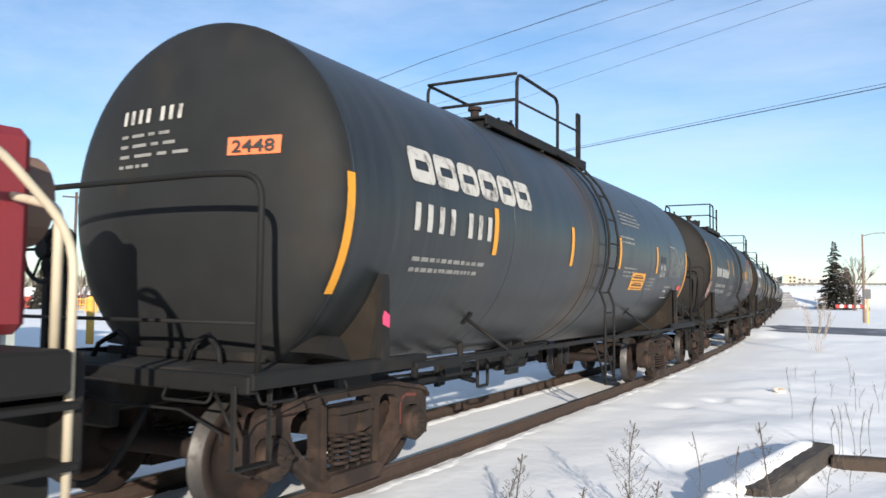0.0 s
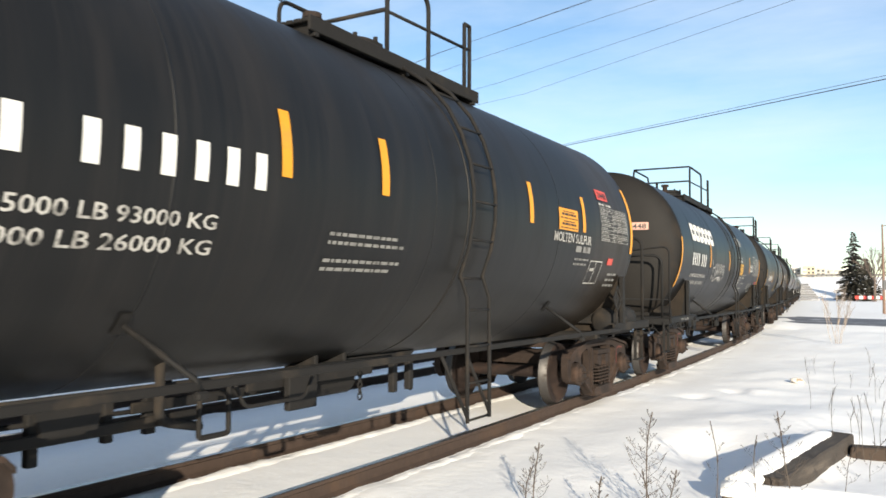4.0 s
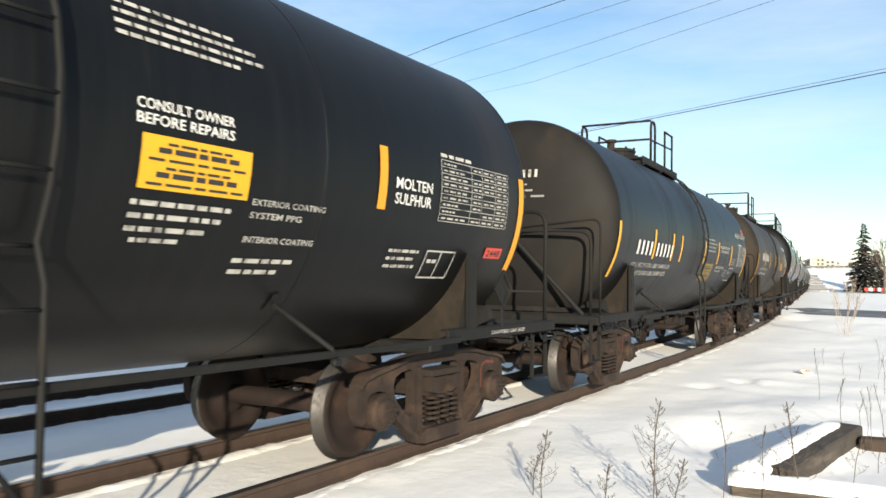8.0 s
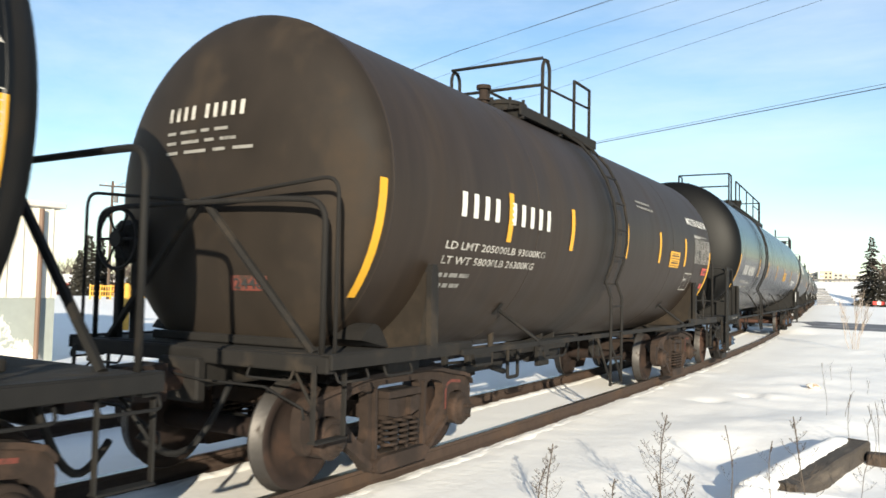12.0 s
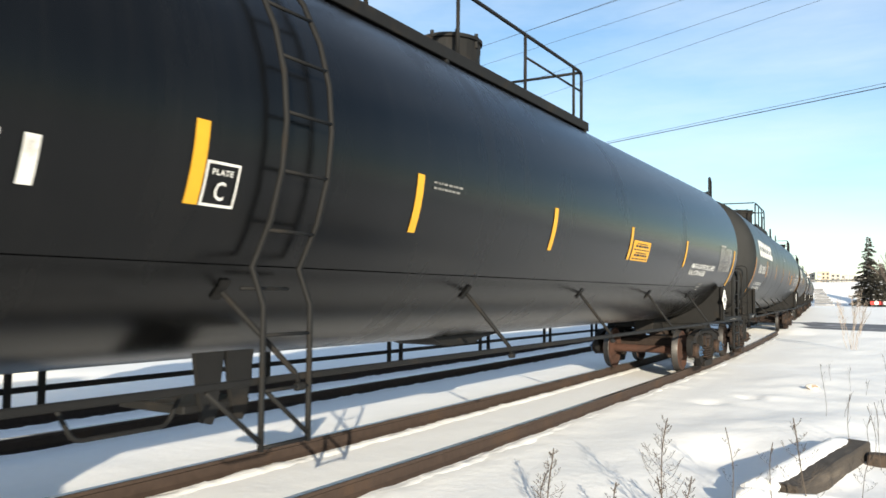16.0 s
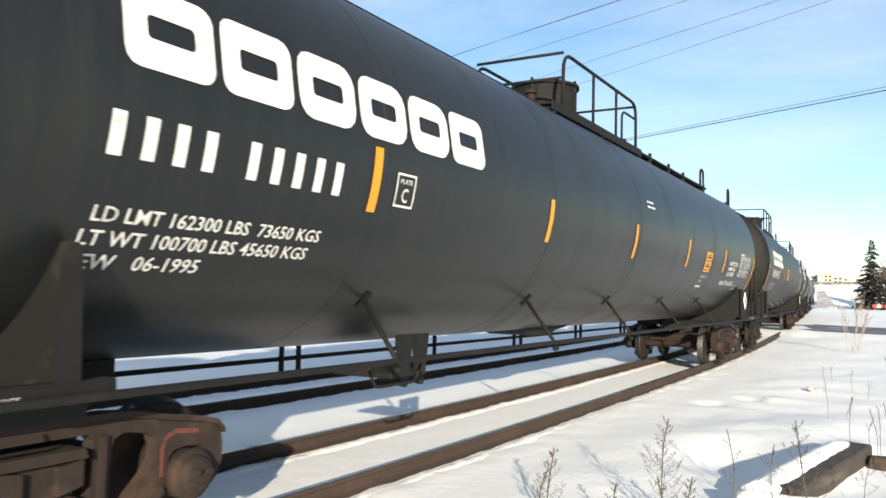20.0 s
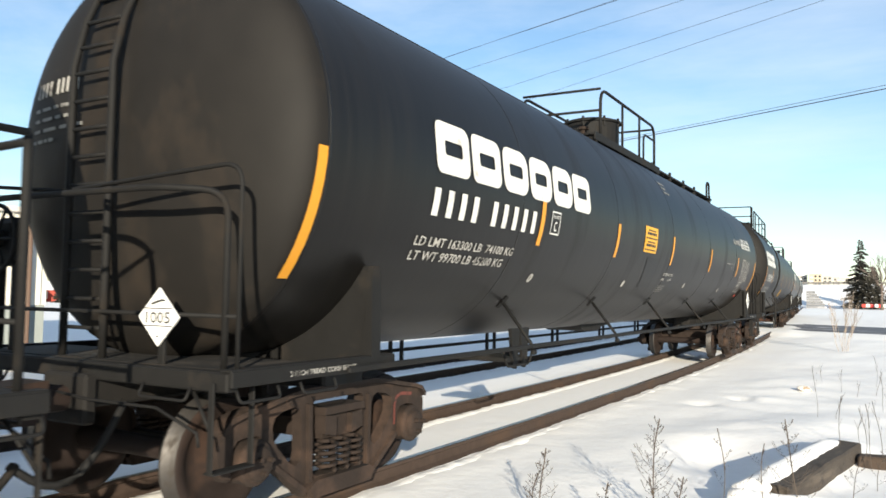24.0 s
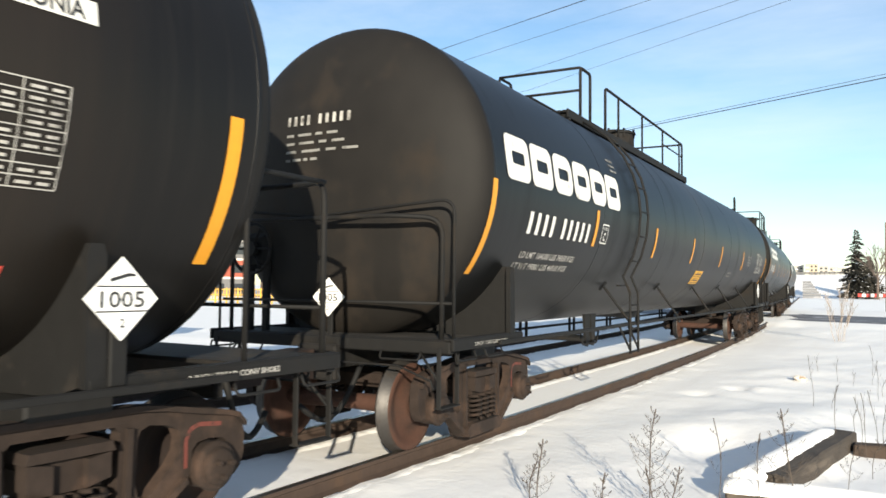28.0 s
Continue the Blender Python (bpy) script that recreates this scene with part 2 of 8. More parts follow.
M_REDMARK = material("faded_red_mark", (0.115, 0.026, 0.018), 0.8, 0, 0.3, 20.0, (0.035, 0.020, 0.015), 0.45, 9.0, 0.0)
M_BLUE = material("blue_bearing_cap", (0.022, 0.070, 0.145), 0.7, 0, 0.3, 10.0, (0.024, 0.021, 0.018), 0.45, 4.0, 0.1)


# ---- mesh helpers ----
def finish(bm, name, smooth=False):
    bmesh.ops.recalc_face_normals(bm, faces=bm.faces)
    me = bpy.data.meshes.new(name)
    bm.to_mesh(me)
    bm.free()
    if smooth:
        for p in me.polygons:
            p.use_smooth = True
    return me


def part(name, bm, mat, parent, label="", smooth=False, at=None):
    """Links a bmesh (or a ready mesh) as one mesh object under a thing or part."""
    me = finish(bm, name, smooth) if isinstance(bm, bmesh.types.BMesh) else bm
    if mat is not None and not me.materials:
        me.materials.append(mat)
    ob = new(name, me)
    ob.parent = parent
    if at is not None:
        ob.matrix_basis = at
    if label:
        ob["label"] = label
    return ob


def box(bm, c, s, rot=None, bevel=0.0):
    m = Matrix.Translation(c) @ (rot.to_matrix().to_4x4() if rot else Matrix()) @ Matrix.Diagonal((*s, 1))
    vs = bmesh.ops.create_cube(bm, size=1.0, matrix=m)["verts"]
    if bevel:
        es = list({e for v in vs for e in v.link_edges})
        bmesh.ops.bevel(bm, geom=es, offset=bevel, segments=1, affect="EDGES")


def cyl(bm, p0, p1, r, n=12, r2=None):
    p0, p1 = Vector(p0), Vector(p1)
    d = p1 - p0
    m = Matrix.Translation((p0 + p1) / 2) @ d.to_track_quat("Z", "Y").to_matrix().to_4x4()
    bmesh.ops.create_cone(bm, cap_ends=True, segments=n, radius1=r, radius2=r if r2 is None else r2, depth=d.length, matrix=m)


def tube(bm, pts, r, n=8):
    """A round bar through the points, mitred at the corners."""
    pts = [Vector(p) for p in pts]
    rings = []
    ref = Vector((0.31, 0.87, 0.4)).normalized()
    for i, p in enumerate(pts):
        a = (p - pts[i - 1]).normalized() if i else (pts[1] - p).normalized()
        b = (pts[i + 1] - p).normalized() if i < len(pts) - 1 else a
        t = (a + b).normalized()
        u = t.cross(ref).normalized()
        w = t.cross(u)
        k = 1 / max(0.5, t.dot(a))
        rings.append([bm.verts.new(p + (u * math.cos(x) + w * math.sin(x)) * r * (1 + (k - 1) * 0.5)) for x in [2 * math.pi * j / n for j in range(n)]])
    for A, B in zip(rings, rings[1:]):
        for j in range(n):
            bm.faces.new((A[j], A[(j + 1) % n], B[(j + 1) % n], B[j]))
    bm.faces.new(rings[0][::-1])
    bm.faces.new(rings[-1])


def bend(p, corner, q, r, n=5):
    """Points that round a corner between p and q."""
    p, c, q = Vector(p), Vector(corner), Vector(q)
    a, b = c + (p - c).normalized() * r, c + (q - c).normalized() * r
    return [(1 - t) ** 2 * a + 2 * t * (1 - t) * c + t * t * b for t in [i / n for i in range(n + 1)]]


def slab(bm, outline, x0, x1):
    """A polygon of (y, z) points drawn out from x0 to x1."""
    A = [bm.verts.new((x0, y, z)) for y, z in outline]
    B = [bm.verts.new((x1, y, z)) for y, z in outline]
    bm.faces.new(A)
    bm.faces.new(B[::-1])
    for i in range(len(A)):
        j = (i + 1) % len(A)
        bm.faces.new((A[j], A[i], B[i], B[j]))


def lathe(bm, profile, n=32, axis="x"):
    """Turns (along, radius) pairs round the x or y axis."""
    rings = []
    for s, r in profile:
        ring = []
        for j in range(n):
            c, d = math.cos(2 * math.pi * j / n), math.sin(2 * math.pi * j / n)
            ring.append(bm.verts.new((s, r * c, r * d) if axis == "x" else (r * c, s, r * d) if axis == "y" else (r * c, r * d, s)))
        rings.append(ring)
    for A, B in zip(rings, rings[1:]):
        for j in range(n):
            bm.faces.new((A[j], A[(j + 1) % n], B[(j + 1) % n], B[j]))
    bm.faces.new(rings[0])
    bm.faces.new(rings[-1][::-1])


# ---- track line ----
def on_track(s):
    """Place and heading of the centre line, s metres along it."""
    if s <= CURVE_Y:
        return TRACK_X, s, 0.0
    a = (min(s, STRAIGHT) - CURVE_Y) * BEND
    on = max(0.0, s - STRAIGHT)
    return TRACK_X - (1 - math.cos(a)) / BEND - on * math.sin(a), CURVE_Y + math.sin(a) / BEND + on * math.cos(a), a


def beside(s, lat, z):
    x, y, a = on_track(s)
    return Vector((x + lat * math.cos(a), y + lat * math.sin(a), z))


# ---- tank cars ----
# In a car's space x points to the camera's side, y against the travel (the front end is at -y), z up from the rail tops.
WHEEL_R, AXLE = 0.42, 1.98
SHORT = dict(a=1.51, b=1.51, zc=2.38, head=0.42)
LONG = dict(a=1.60, b=1.60, zc=2.65, head=0.44)


def surface(sh, z, off=0.006):
    """x on the tank's side at height z."""
    q = max(-0.98, min(0.98, (z - sh["zc"]) / sh["b"]))
    c = math.sqrt(1 - q * q)
    nx, nz = c / sh["a"], q / sh["b"]
    k = off / math.hypot(nx, nz)
    return sh["a"] * c + nx * k, sh["zc"] + sh["b"] * q + nz * k


def patch(bm, sh, y0, y1, z0, z1, n=6, off=0.006, skew=0.0):
    """A sheet on the tank's side between two heights."""
    rows = []
    for i in range(n + 1):
        x, z = surface(sh, z0 + (z1 - z0) * i / n, off)
        d = skew * i / n
        rows.append((bm.verts.new((x, y0 + d, z)), bm.verts.new((x, y1 + d, z))))
    for (a, b), (c, d) in zip(rows, rows[1:]):
        bm.faces.new((a, b, d, c))


GLYPHS = {}


def letters(text):
    """Flat outline mesh of a line of writing, 1 high: (vertices, faces, width)."""
    if text not in GLYPHS:
        cu = bpy.data.curves.new("writing", "FONT")
        cu.body, cu.size, cu.resolution_u, cu.offset = text, 1.0, 2, 0.012
        ob = new("writing", cu)
        me = ob.to_mesh()
        bm = bmesh.new()
        bm.from_mesh(me)
        ob.to_mesh_clear()
        bpy.data.objects.remove(ob)
        bpy.data.curves.remove(cu)
        for k in range(1, 8):
            bmesh.ops.bisect_plane(bm, geom=bm.verts[:] + bm.edges[:] + bm.faces[:], plane_co=(0, k * 0.1, 0), plane_no=(0, 1, 0))
        bm.verts.index_update()
        vs = [(v.co.x, v.co.y / 0.73) for v in bm.verts]
        fs = [[v.index for v in f.verts] for f in bm.faces]
        bm.free()
        x0, x1 = min(v[0] for v in vs), max(v[0] for v in vs)
        GLYPHS[text] = ([(x - x0, y) for x, y in vs], fs, x1 - x0)
    return GLYPHS[text]


def write(bm, place, text, u0, u1, v0, v1):
    """Writing stretched over u0..u1, v0..v1; place() turns u, v into a point."""
    vs, fs, w = letters(text)
    k = (u1 - u0) / w
    made = [bm.verts.new(place(u0 + x * k, v0 + (v1 - v0) * y)) for x, y in vs]
    for f in fs:
        bm.faces.new([made[i] for i in f])


def strokes(bm, place, widths, u0, u1, v0, v1, gap=0.25):
    """Plain bars in place of marks: one bar a mark, 0 leaves a space."""
    total = sum(w if w else 0.6 for w in widths) + gap * (len(widths) - 1)
    k, u = (u1 - u0) / total, u0
    for w in widths:
        if w:
            cols = []
            for i in range(5):
                v = v0 + (v1 - v0) * i / 4
                cols.append((bm.verts.new(place(u, v)), bm.verts.new(place(u + w * k, v))))
            for (a, b), (c, d) in zip(cols, cols[1:]):
                bm.faces.new((a, b, d, c))
        u += ((w if w else 0.6) + gap) * k


def ring_block(bm, place, u0, u1, v0, v1, t, r=0.25, notch=0):
    """A rounded block shape of a maker's emblem, with a slot in it."""
    def loop(a0, a1, b0, b1, rr):
        pts = []
        for cx, cy, s in ((a1 - rr, b1 - rr, 0), (a0 + rr, b1 - rr, 1), (a0 + rr, b0 + rr, 2), (a1 - rr, b0 + rr, 3)):
            for i in range(4):
                an = math.pi / 2 * (s + i / 3)
                pts.append((cx + rr * math.cos(an), cy + rr * math.sin(an)))
        return pts
    h = v1 - v0
    A, B = loop(u0, u1, v0, v1, h * r), loop(u0 + t * 1.15, u1 - t * 1.15, v0 + h * 0.36, v1 - h * 0.36, h * 0.06)
    va, vb = [bm.verts.new(place(*p)) for p in A], [bm.verts.new(place(*p)) for p in B]
    for i in range(len(A)):
        j = (i + 1) % len(A)
        bm.faces.new((va[i], va[j], vb[j], vb[i]))


# --- running gear, shared by all cars ---
def plate_with_holes(bm, loops, x0, x1):
    """A plate in the y-z plane from an outer loop and holes, between x0 and x1."""
    for x, flip in ((x0, True), (x1, False)):
        es = []
        for lp in loops:
            vs = [bm.verts.new((x, y, z)) for y, z in lp]
            es += [bm.edges.new((vs[i], vs[(i + 1) % len(vs)])) for i in range(len(vs))]
        bmesh.ops.triangle_fill(bm, edges=es, use_beauty=True)
    for lp in loops:
        A = [bm.verts.new((x0, y, z)) for y, z in lp]
        B = [bm.verts.new((x1, y, z)) for y, z in lp]
        for i in range(len(lp)):
            j = (i + 1) % len(lp)
            bm.faces.new((A[i], A[j], B[j], B[i]))
    bmesh.ops.remove_doubles(bm, verts=bm.verts, dist=0.0005)


def cast(me, angle=32):
    """Round shading that keeps corners sharper than the angle."""
    me.set_sharp_from_angle(angle=radians(angle))
    return me


def side_frame_mesh():
    """Cast frame: arched plate with two triangular windows, spring opening, and flanges round its edges."""
    bm = bmesh.new()
    half = [(0.42, 0.865), (0.62, 0.845), (0.86, 0.80), (1.08, 0.765), (1.20, 0.735), (1.265, 0.67), (1.285, 0.57), (1.28, 0.45), (1.25, 0.37), (1.20, 0.32), (1.15, 0.34), (1.145, 0.53), (1.10, 0.575), (0.99, 0.59), (0.89, 0.575), (0.85, 0.53), (0.845, 0.40), (0.82, 0.355), (0.77, 0.335), (0.60, 0.225), (0.44, 0.09), (0.38, 0.05), (0.28, 0.04)]
    outer = half + [(-y, z) for y, z in reversed(half)]
    hole = [(0.45, 0.66), (0.47, 0.71), (0.53, 0.735), (0.66, 0.715), (0.74, 0.68), (0.765, 0.62), (0.755, 0.54), (0.70, 0.46), (0.58, 0.345), (0.51, 0.305), (0.46, 0.33), (0.44, 0.40)]
    mid = [(-0.30, 0.755), (0.30, 0.755), (0.335, 0.72), (0.31, 0.22), (0.27, 0.185), (-0.27, 0.185), (-0.31, 0.22), (-0.335, 0.72)]
    plate_with_holes(bm, [outer, hole, [(-y, z) for y, z in reversed(hole)], mid], -0.045, 0.05)
    top = [(-1.265, 0.67), (-1.20, 0.735), (-1.08, 0.765), (-0.86, 0.80), (-0.62, 0.845), (-0.42, 0.865), (0.42, 0.865), (0.62, 0.845), (0.86, 0.80), (1.08, 0.765), (1.20, 0.735), (1.265, 0.67)]
    slab(bm, top + [(y, z - 0.035) for y, z in reversed(top)], 0.049, 0.095)
    slab(bm, [(-0.42, 0.13), (-0.36, 0.05), (0.36, 0.05), (0.42, 0.13), (0.34, 0.175), (-0.34, 0.175)], -0.11, 0.12)
    for sg in (-1, 1):
        slab(bm, [(sg * 0.80, 0.345), (sg * 0.785, 0.38), (sg * 0.41, 0.125), (sg * 0.43, 0.085)], 0.049, 0.09)
        slab(bm, [(sg * 0.365, 0.74), (sg * 0.40, 0.74), (sg * 0.385, 0.16), (sg * 0.35, 0.16)], 0.049, 0.085)
    return cast(finish(bm, "side_frame", True))


def paint_mark_mesh():
    """Faded line of red paint round one journal box."""
    bm = bmesh.new()
    pts = [(0.80, 0.43), (0.80, 0.60), (0.83, 0.665), (0.90, 0.69), (1.08, 0.67)]
    for (y0, z0), (y1, z1) in zip(pts, pts[1:]):
        d = Vector((y1 - y0, z1 - z0)).normalized() * 0.014
        vs = [bm.verts.new((0.0515, y, z)) for y, z in ((y0 - d.y, z0 + d.x), (y0 + d.y, z0 - d.x), (y1 + d.y, z1 - d.x), (y1 - d.y, z1 + d.x))]
        bm.faces.new(vs)
    return finish(bm, "paint_mark")


def spring_mesh():
    """One coil spring, standing on its own base."""
    bm = bmesh.new()
    pts = [(0.068 * math.cos(a), 0.068 * math.sin(a), 0.235 * i / 44) for i, a in ((i, i * 2 * math.pi / 9) for i in range(45))]
    tube(bm, pts, 0.0165, 5)
    return finish(bm, "spring", True)


def bolster_mesh():
    bm = bmesh.new()
    slab(bm, [(-0.21, 0.455), (0.21, 0.455), (0.23, 0.60), (0.10, 0.66), (-0.10, 0.66), (-0.23, 0.60)], -1.06, 1.06)
    cyl(bm, (0, 0, 0.70), (0, 0, 0.83), 0.24, 20)
    for sd in (-1, 1):
        slab(bm, [(-0.24, 0.50), (-0.10, 0.47), (-0.10, 0.62), (-0.24, 0.64)], sd * 1.0, sd * 1.11)
        slab(bm, [(0.24, 0.50), (0.10, 0.47), (0.10, 0.62), (0.24, 0.64)], sd * 1.0, sd * 1.11)
        slab(bm, [(-0.26, 0.645), (0.26, 0.645), (0.24, 0.70), (-0.24, 0.70)], sd * 0.9, sd * 1.12)
    return finish(bm, "bolster")


def bearing_mesh():
    bm = bmesh.new()
    lathe(bm, [(-0.12, 0.150), (0.02, 0.150), (0.035, 0.158), (0.06, 0.158), (0.075, 0.145), (0.078, 0.122), (0.10, 0.118), (0.118, 0.105), (0.125, 0.085), (0.125, 0.03)], 32)
    for i in range(3):
        a = i * 2.094 + 0.4
        cyl(bm, (0.10, 0.06 * math.cos(a), 0.06 * math.sin(a)), (0.165, 0.06 * math.cos(a), 0.06 * math.sin(a)), 0.018, 6)
    return cast(finish(bm, "bearing", True), 42)


def wheelset_mesh(face):
    """Axle with two flanged, dished wheels as one piece."""
    bm = bmesh.new()
    R = WHEEL_R
    lathe(bm, [(-1.06, 0.075), (-0.70, 0.085), (-0.60, 0.09), (0.0, 0.078), (0.60, 0.09), (0.70, 0.085), (1.06, 0.075)], 14)
    prof = [(-0.075, 0.09), (-0.075, 0.16), (-0.02, 0.20), (-0.035, R - 0.11), (-0.07, R - 0.065), (-0.072, R + 0.018), (-0.060, R + 0.027), (-0.045, R + 0.022), (-0.036, R + 0.003), (0.055, R - 0.006), (0.066, R - 0.018), (0.066, R - 0.065), (0.035, R - 0.105), (0.008, 0.20), (0.075, 0.15), (0.075, 0.09)]
    for s in (1, -1):
        lathe(bm, [(s * (0.742 + x), r) for x, r in prof], 48)
    me = finish(bm, "wheelset", True)
    me.materials.append(face)
    me.materials.append(M_TREAD)
    for p in me.polygons:
        c = p.center
        if math.hypot(c.y, c.z) > R - 0.010:
            p.material_index = 1
    return me


MESH = dict(frame=side_frame_mesh(), spring=spring_mesh(), bolster=bolster_mesh(), bearing=bearing_mesh(), mark=paint_mark_mesh(), wheels=wheelset_mesh(M_WHEEL), wheels_rust=wheelset_mesh(M_RUST))


def cap_mesh():
    bm = bmesh.new()
    lathe(bm, [(0.100, 0.112), (0.128, 0.108), (0.140, 0.090), (0.142, 0.050), (0.142, 0.005)], 28)
    for i in range(3):
        a = i * 2.094 + 0.4
        cyl(bm, (0.13, 0.068 * math.cos(a), 0.068 * math.sin(a)), (0.172, 0.068 * math.cos(a), 0.068 * math.sin(a)), 0.018, 6)
    return cast(finish(bm, "bearing_cap", True), 42)


def mirror_bearing(parent, side, y, blue):
    where = pose(side * 1.055, y, WHEEL_R, 0, 0, 0 if side > 0 else 180)
    part("bearing", MESH["bearing"], M_TRUCK, parent, at=where)
    if blue:
        if "cap" not in MESH:
            MESH["cap"] = cap_mesh()
        part("bearing_cap", MESH["cap"], M_BLUE, parent, "worn blue bearing cap", at=where)


WHEELSETS = []


def add_truck(car, y, rusty=False, blue=False, paint=M_TRUCK):
    tr = new("bogie")
    tr.parent, tr.matrix_basis = car, pose(0, y, 0)
    tr["label"] = "rusty three-piece bogie with coil springs"
    part("bolster", MESH["bolster"], M_TRUCK, tr)
    for s in (1, -1):
        key = "frame" if paint is M_TRUCK else "frame_black"
        if key not in MESH:
            MESH[key] = side_frame_mesh()
        part("side_frame", MESH[key], paint, tr, "" if paint is M_TRUCK else "black cast side frame", at=pose(s * 1.0, 0, 0))
        for x in (0.07, -0.07):
            for yy in (-0.16, 0.0, 0.16):
                part("spring", MESH["spring"], M_TRUCK, tr, at=pose(s * (1.0 + x), yy, 0.215))
        for e in (-1, 1):
            mirror_bearing(tr, s, e * AXLE / 2, blue)
    if paint is M_TRUCK:
        part("paint_mark", MESH["mark"], M_REDMARK, tr, "faded red paint line", at=pose(1.0, 0, 0))
    for e in (-1, 1):
        ws = part("wheelset", MESH["wheels_rust" if rusty else "wheels"], None, tr, "axle with two flanged wheels", at=pose(0, e * AXLE / 2, WHEEL_R))
        WHEELSETS.append((ws, e * AXLE / 2))
    for e in (-1, 1):
        bm = bmesh.new()
        box(bm, (0, e * 0.50, 0.36), (1.5, 0.08, 0.10), bevel=0.01)
        part("brake_beam", bm, M_STEEL, tr)
        for sd in (-1, 1):
            bm = bmesh.new()
            R = WHEEL_R + 0.03
            slab(bm, [(e * (0.99 - (R + w) * math.cos(k)), WHEEL_R + (R + w) * math.sin(k)) for w, ks in ((0, (-0.35, -0.12, 0.12, 0.35)), (0.05, (0.35, 0.12, -0.12, -0.35))) for k in ks], sd * 0.70, sd * 0.79)
            part("brake_shoe", bm, M_TRUCK, tr)
    return tr


def tank_mesh(sh, y0, y1):
    """The shell, slightly out of true between its weld seams."""
    bm = bmesh.new()
    a, b, zc = sh["a"], sh["b"], sh["zc"]
    n, m = 72, 40
    rings = []
    for i in range(m + 1):
        y = y0 + (y1 - y0) * i / m
        ring = []
        for j in range(n):
            an = 2 * math.pi * j / n
            c, d = math.cos(an), math.sin(an)
            k = 1 + 0.0016 * noise.noise((y * 0.8, c * 2.2, d * 2.2 + y0)) * (0 if i in (0, m) else 1)
            ring.append(bm.verts.new((a * k * c, y, zc + b * k * d)))
        rings.append(ring)
    for A, B in zip(rings, rings[1:]):
        for j in range(n):
            bm.faces.new((A[j], A[(j + 1) % n], B[(j + 1) % n], B[j]))
    return finish(bm, "tank", True)


def head_mesh(sh, y, sign):
    """A dished end, from the shell's edge to its crown."""
    bm = bmesh.new()
    a, b, zc, hd = sh["a"], sh["b"], sh["zc"], sh["head"]
    n, rings = 72, []
    for i in range(15):
        t = math.pi / 2 * (1 - i / 14)
        r = max(0.004, math.sin(t) ** 0.90)
        rings.append([bm.verts.new((a * r * math.cos(2 * math.pi * j / n), y + sign * hd * math.cos(t), zc + b * r * math.sin(2 * math.pi * j / n))) for j in range(n)])
    for A, B in zip(rings, rings[1:]):
        for j in range(n):
            bm.faces.new((A[j], A[(j + 1) % n], B[(j + 1) % n], B[j]))
    bm.faces.new(rings[-1])
    return finish(bm, "tank_head", True)


def band_mesh(sh, y, w, t, span=(0, 360)):
    """A raised weld or jacket band round the tank."""
    bm = bmesh.new()
    n = 72
    rows = []
    for j in range(n + 1):
        an = radians(span[0] + (span[1] - span[0]) * j / n)
        c, d = math.cos(an), math.sin(an)
        rows.append([bm.verts.new(((sh["a"] + o) * c, y + v, sh["zc"] + (sh["b"] + o) * d)) for o, v in ((-0.004, -w / 2), (t, -w / 2 + t * 0.5), (t, w / 2 - t * 0.5), (-0.004, w / 2))])
    for A, B in zip(rows, rows[1:]):
        for i in range(3):
            bm.faces.new((A[i], A[i + 1], B[i + 1], B[i]))
    return finish(bm, "band", True)


def seams(car, sp):
    """Low weld beads round the shell."""
    sh, (y0, y1) = sp["shape"], sp["tank"]
    n = 5 if sh is SHORT else 7
    for i in range(n):
        part("weld_seam", band_mesh(sh, y0 + 0.03 + (y1 - y0 - 0.06) * i / (n - 1), 0.02, 0.0016), sp["paint"], car)


def head_point(sh, y_end, sign, x, z, off=0.012):
    """A point on the dished end, pushed off outwards."""
    q = min(0.985, math.hypot(x / sh["a"], (z - sh["zc"]) / sh["b"]))
    t = math.asin(q ** (1 / 0.90))
    return Vector((x, y_end + sign * (sh["head"] * math.cos(t) + off), z))


def hand_rail(bm, pts, corner=0.16, r=0.021):
    """A bent grab rail through the corner points."""
    out = [Vector(pts[0])]
    for i in range(1, len(pts) - 1):
        out += bend(pts[i - 1], pts[i], pts[i + 1], corner)
    out.append(Vector(pts[-1]))
    tube(bm, out, r, 8)


def brake_wheel(parent, x, y, z, sign, frame_mat):
    bw = new("brake_wheel")
    bw.parent = parent
    bw["label"] = "spoked steel hand brake wheel"
    bm = bmesh.new()
    tube(bm, [(x + 0.26 * math.cos(a), y, z + 0.26 * math.sin(a)) for a in [i * 2 * math.pi / 24 for i in range(25)]], 0.018, 6)
    part("rim", bm, M_STEEL, bw, "", True)
    for i in range(6):
        a = i * math.pi / 3
        bm = bmesh.new()
        tube(bm, [(x + 0.05 * math.cos(a), y, z + 0.05 * math.sin(a)), (x + 0.26 * math.cos(a), y, z + 0.26 * math.sin(a))], 0.013, 5)
        part("spoke", bm, M_STEEL, bw, "", True)
    bm = bmesh.new()
    cyl(bm, (x, y - 0.03, z), (x, y + 0.03, z), 0.075, 12)
    part("hub", bm, M_STEEL, bw)
    bm = bmesh.new()
    box(bm, (x, y - sign * 0.13, z - 0.02), (0.30, 0.16, 0.38), bevel=0.05)
    part("brake_housing", bm, frame_mat, parent)
    for d in (0.10, -0.12):
        bm = bmesh.new()
        box(bm, (x + d, y - sign * 0.13, (1.0 + z) / 2), (0.08, 0.06, z - 1.0), bevel=0.01)
        part("brake_post", bm, frame_mat, parent)


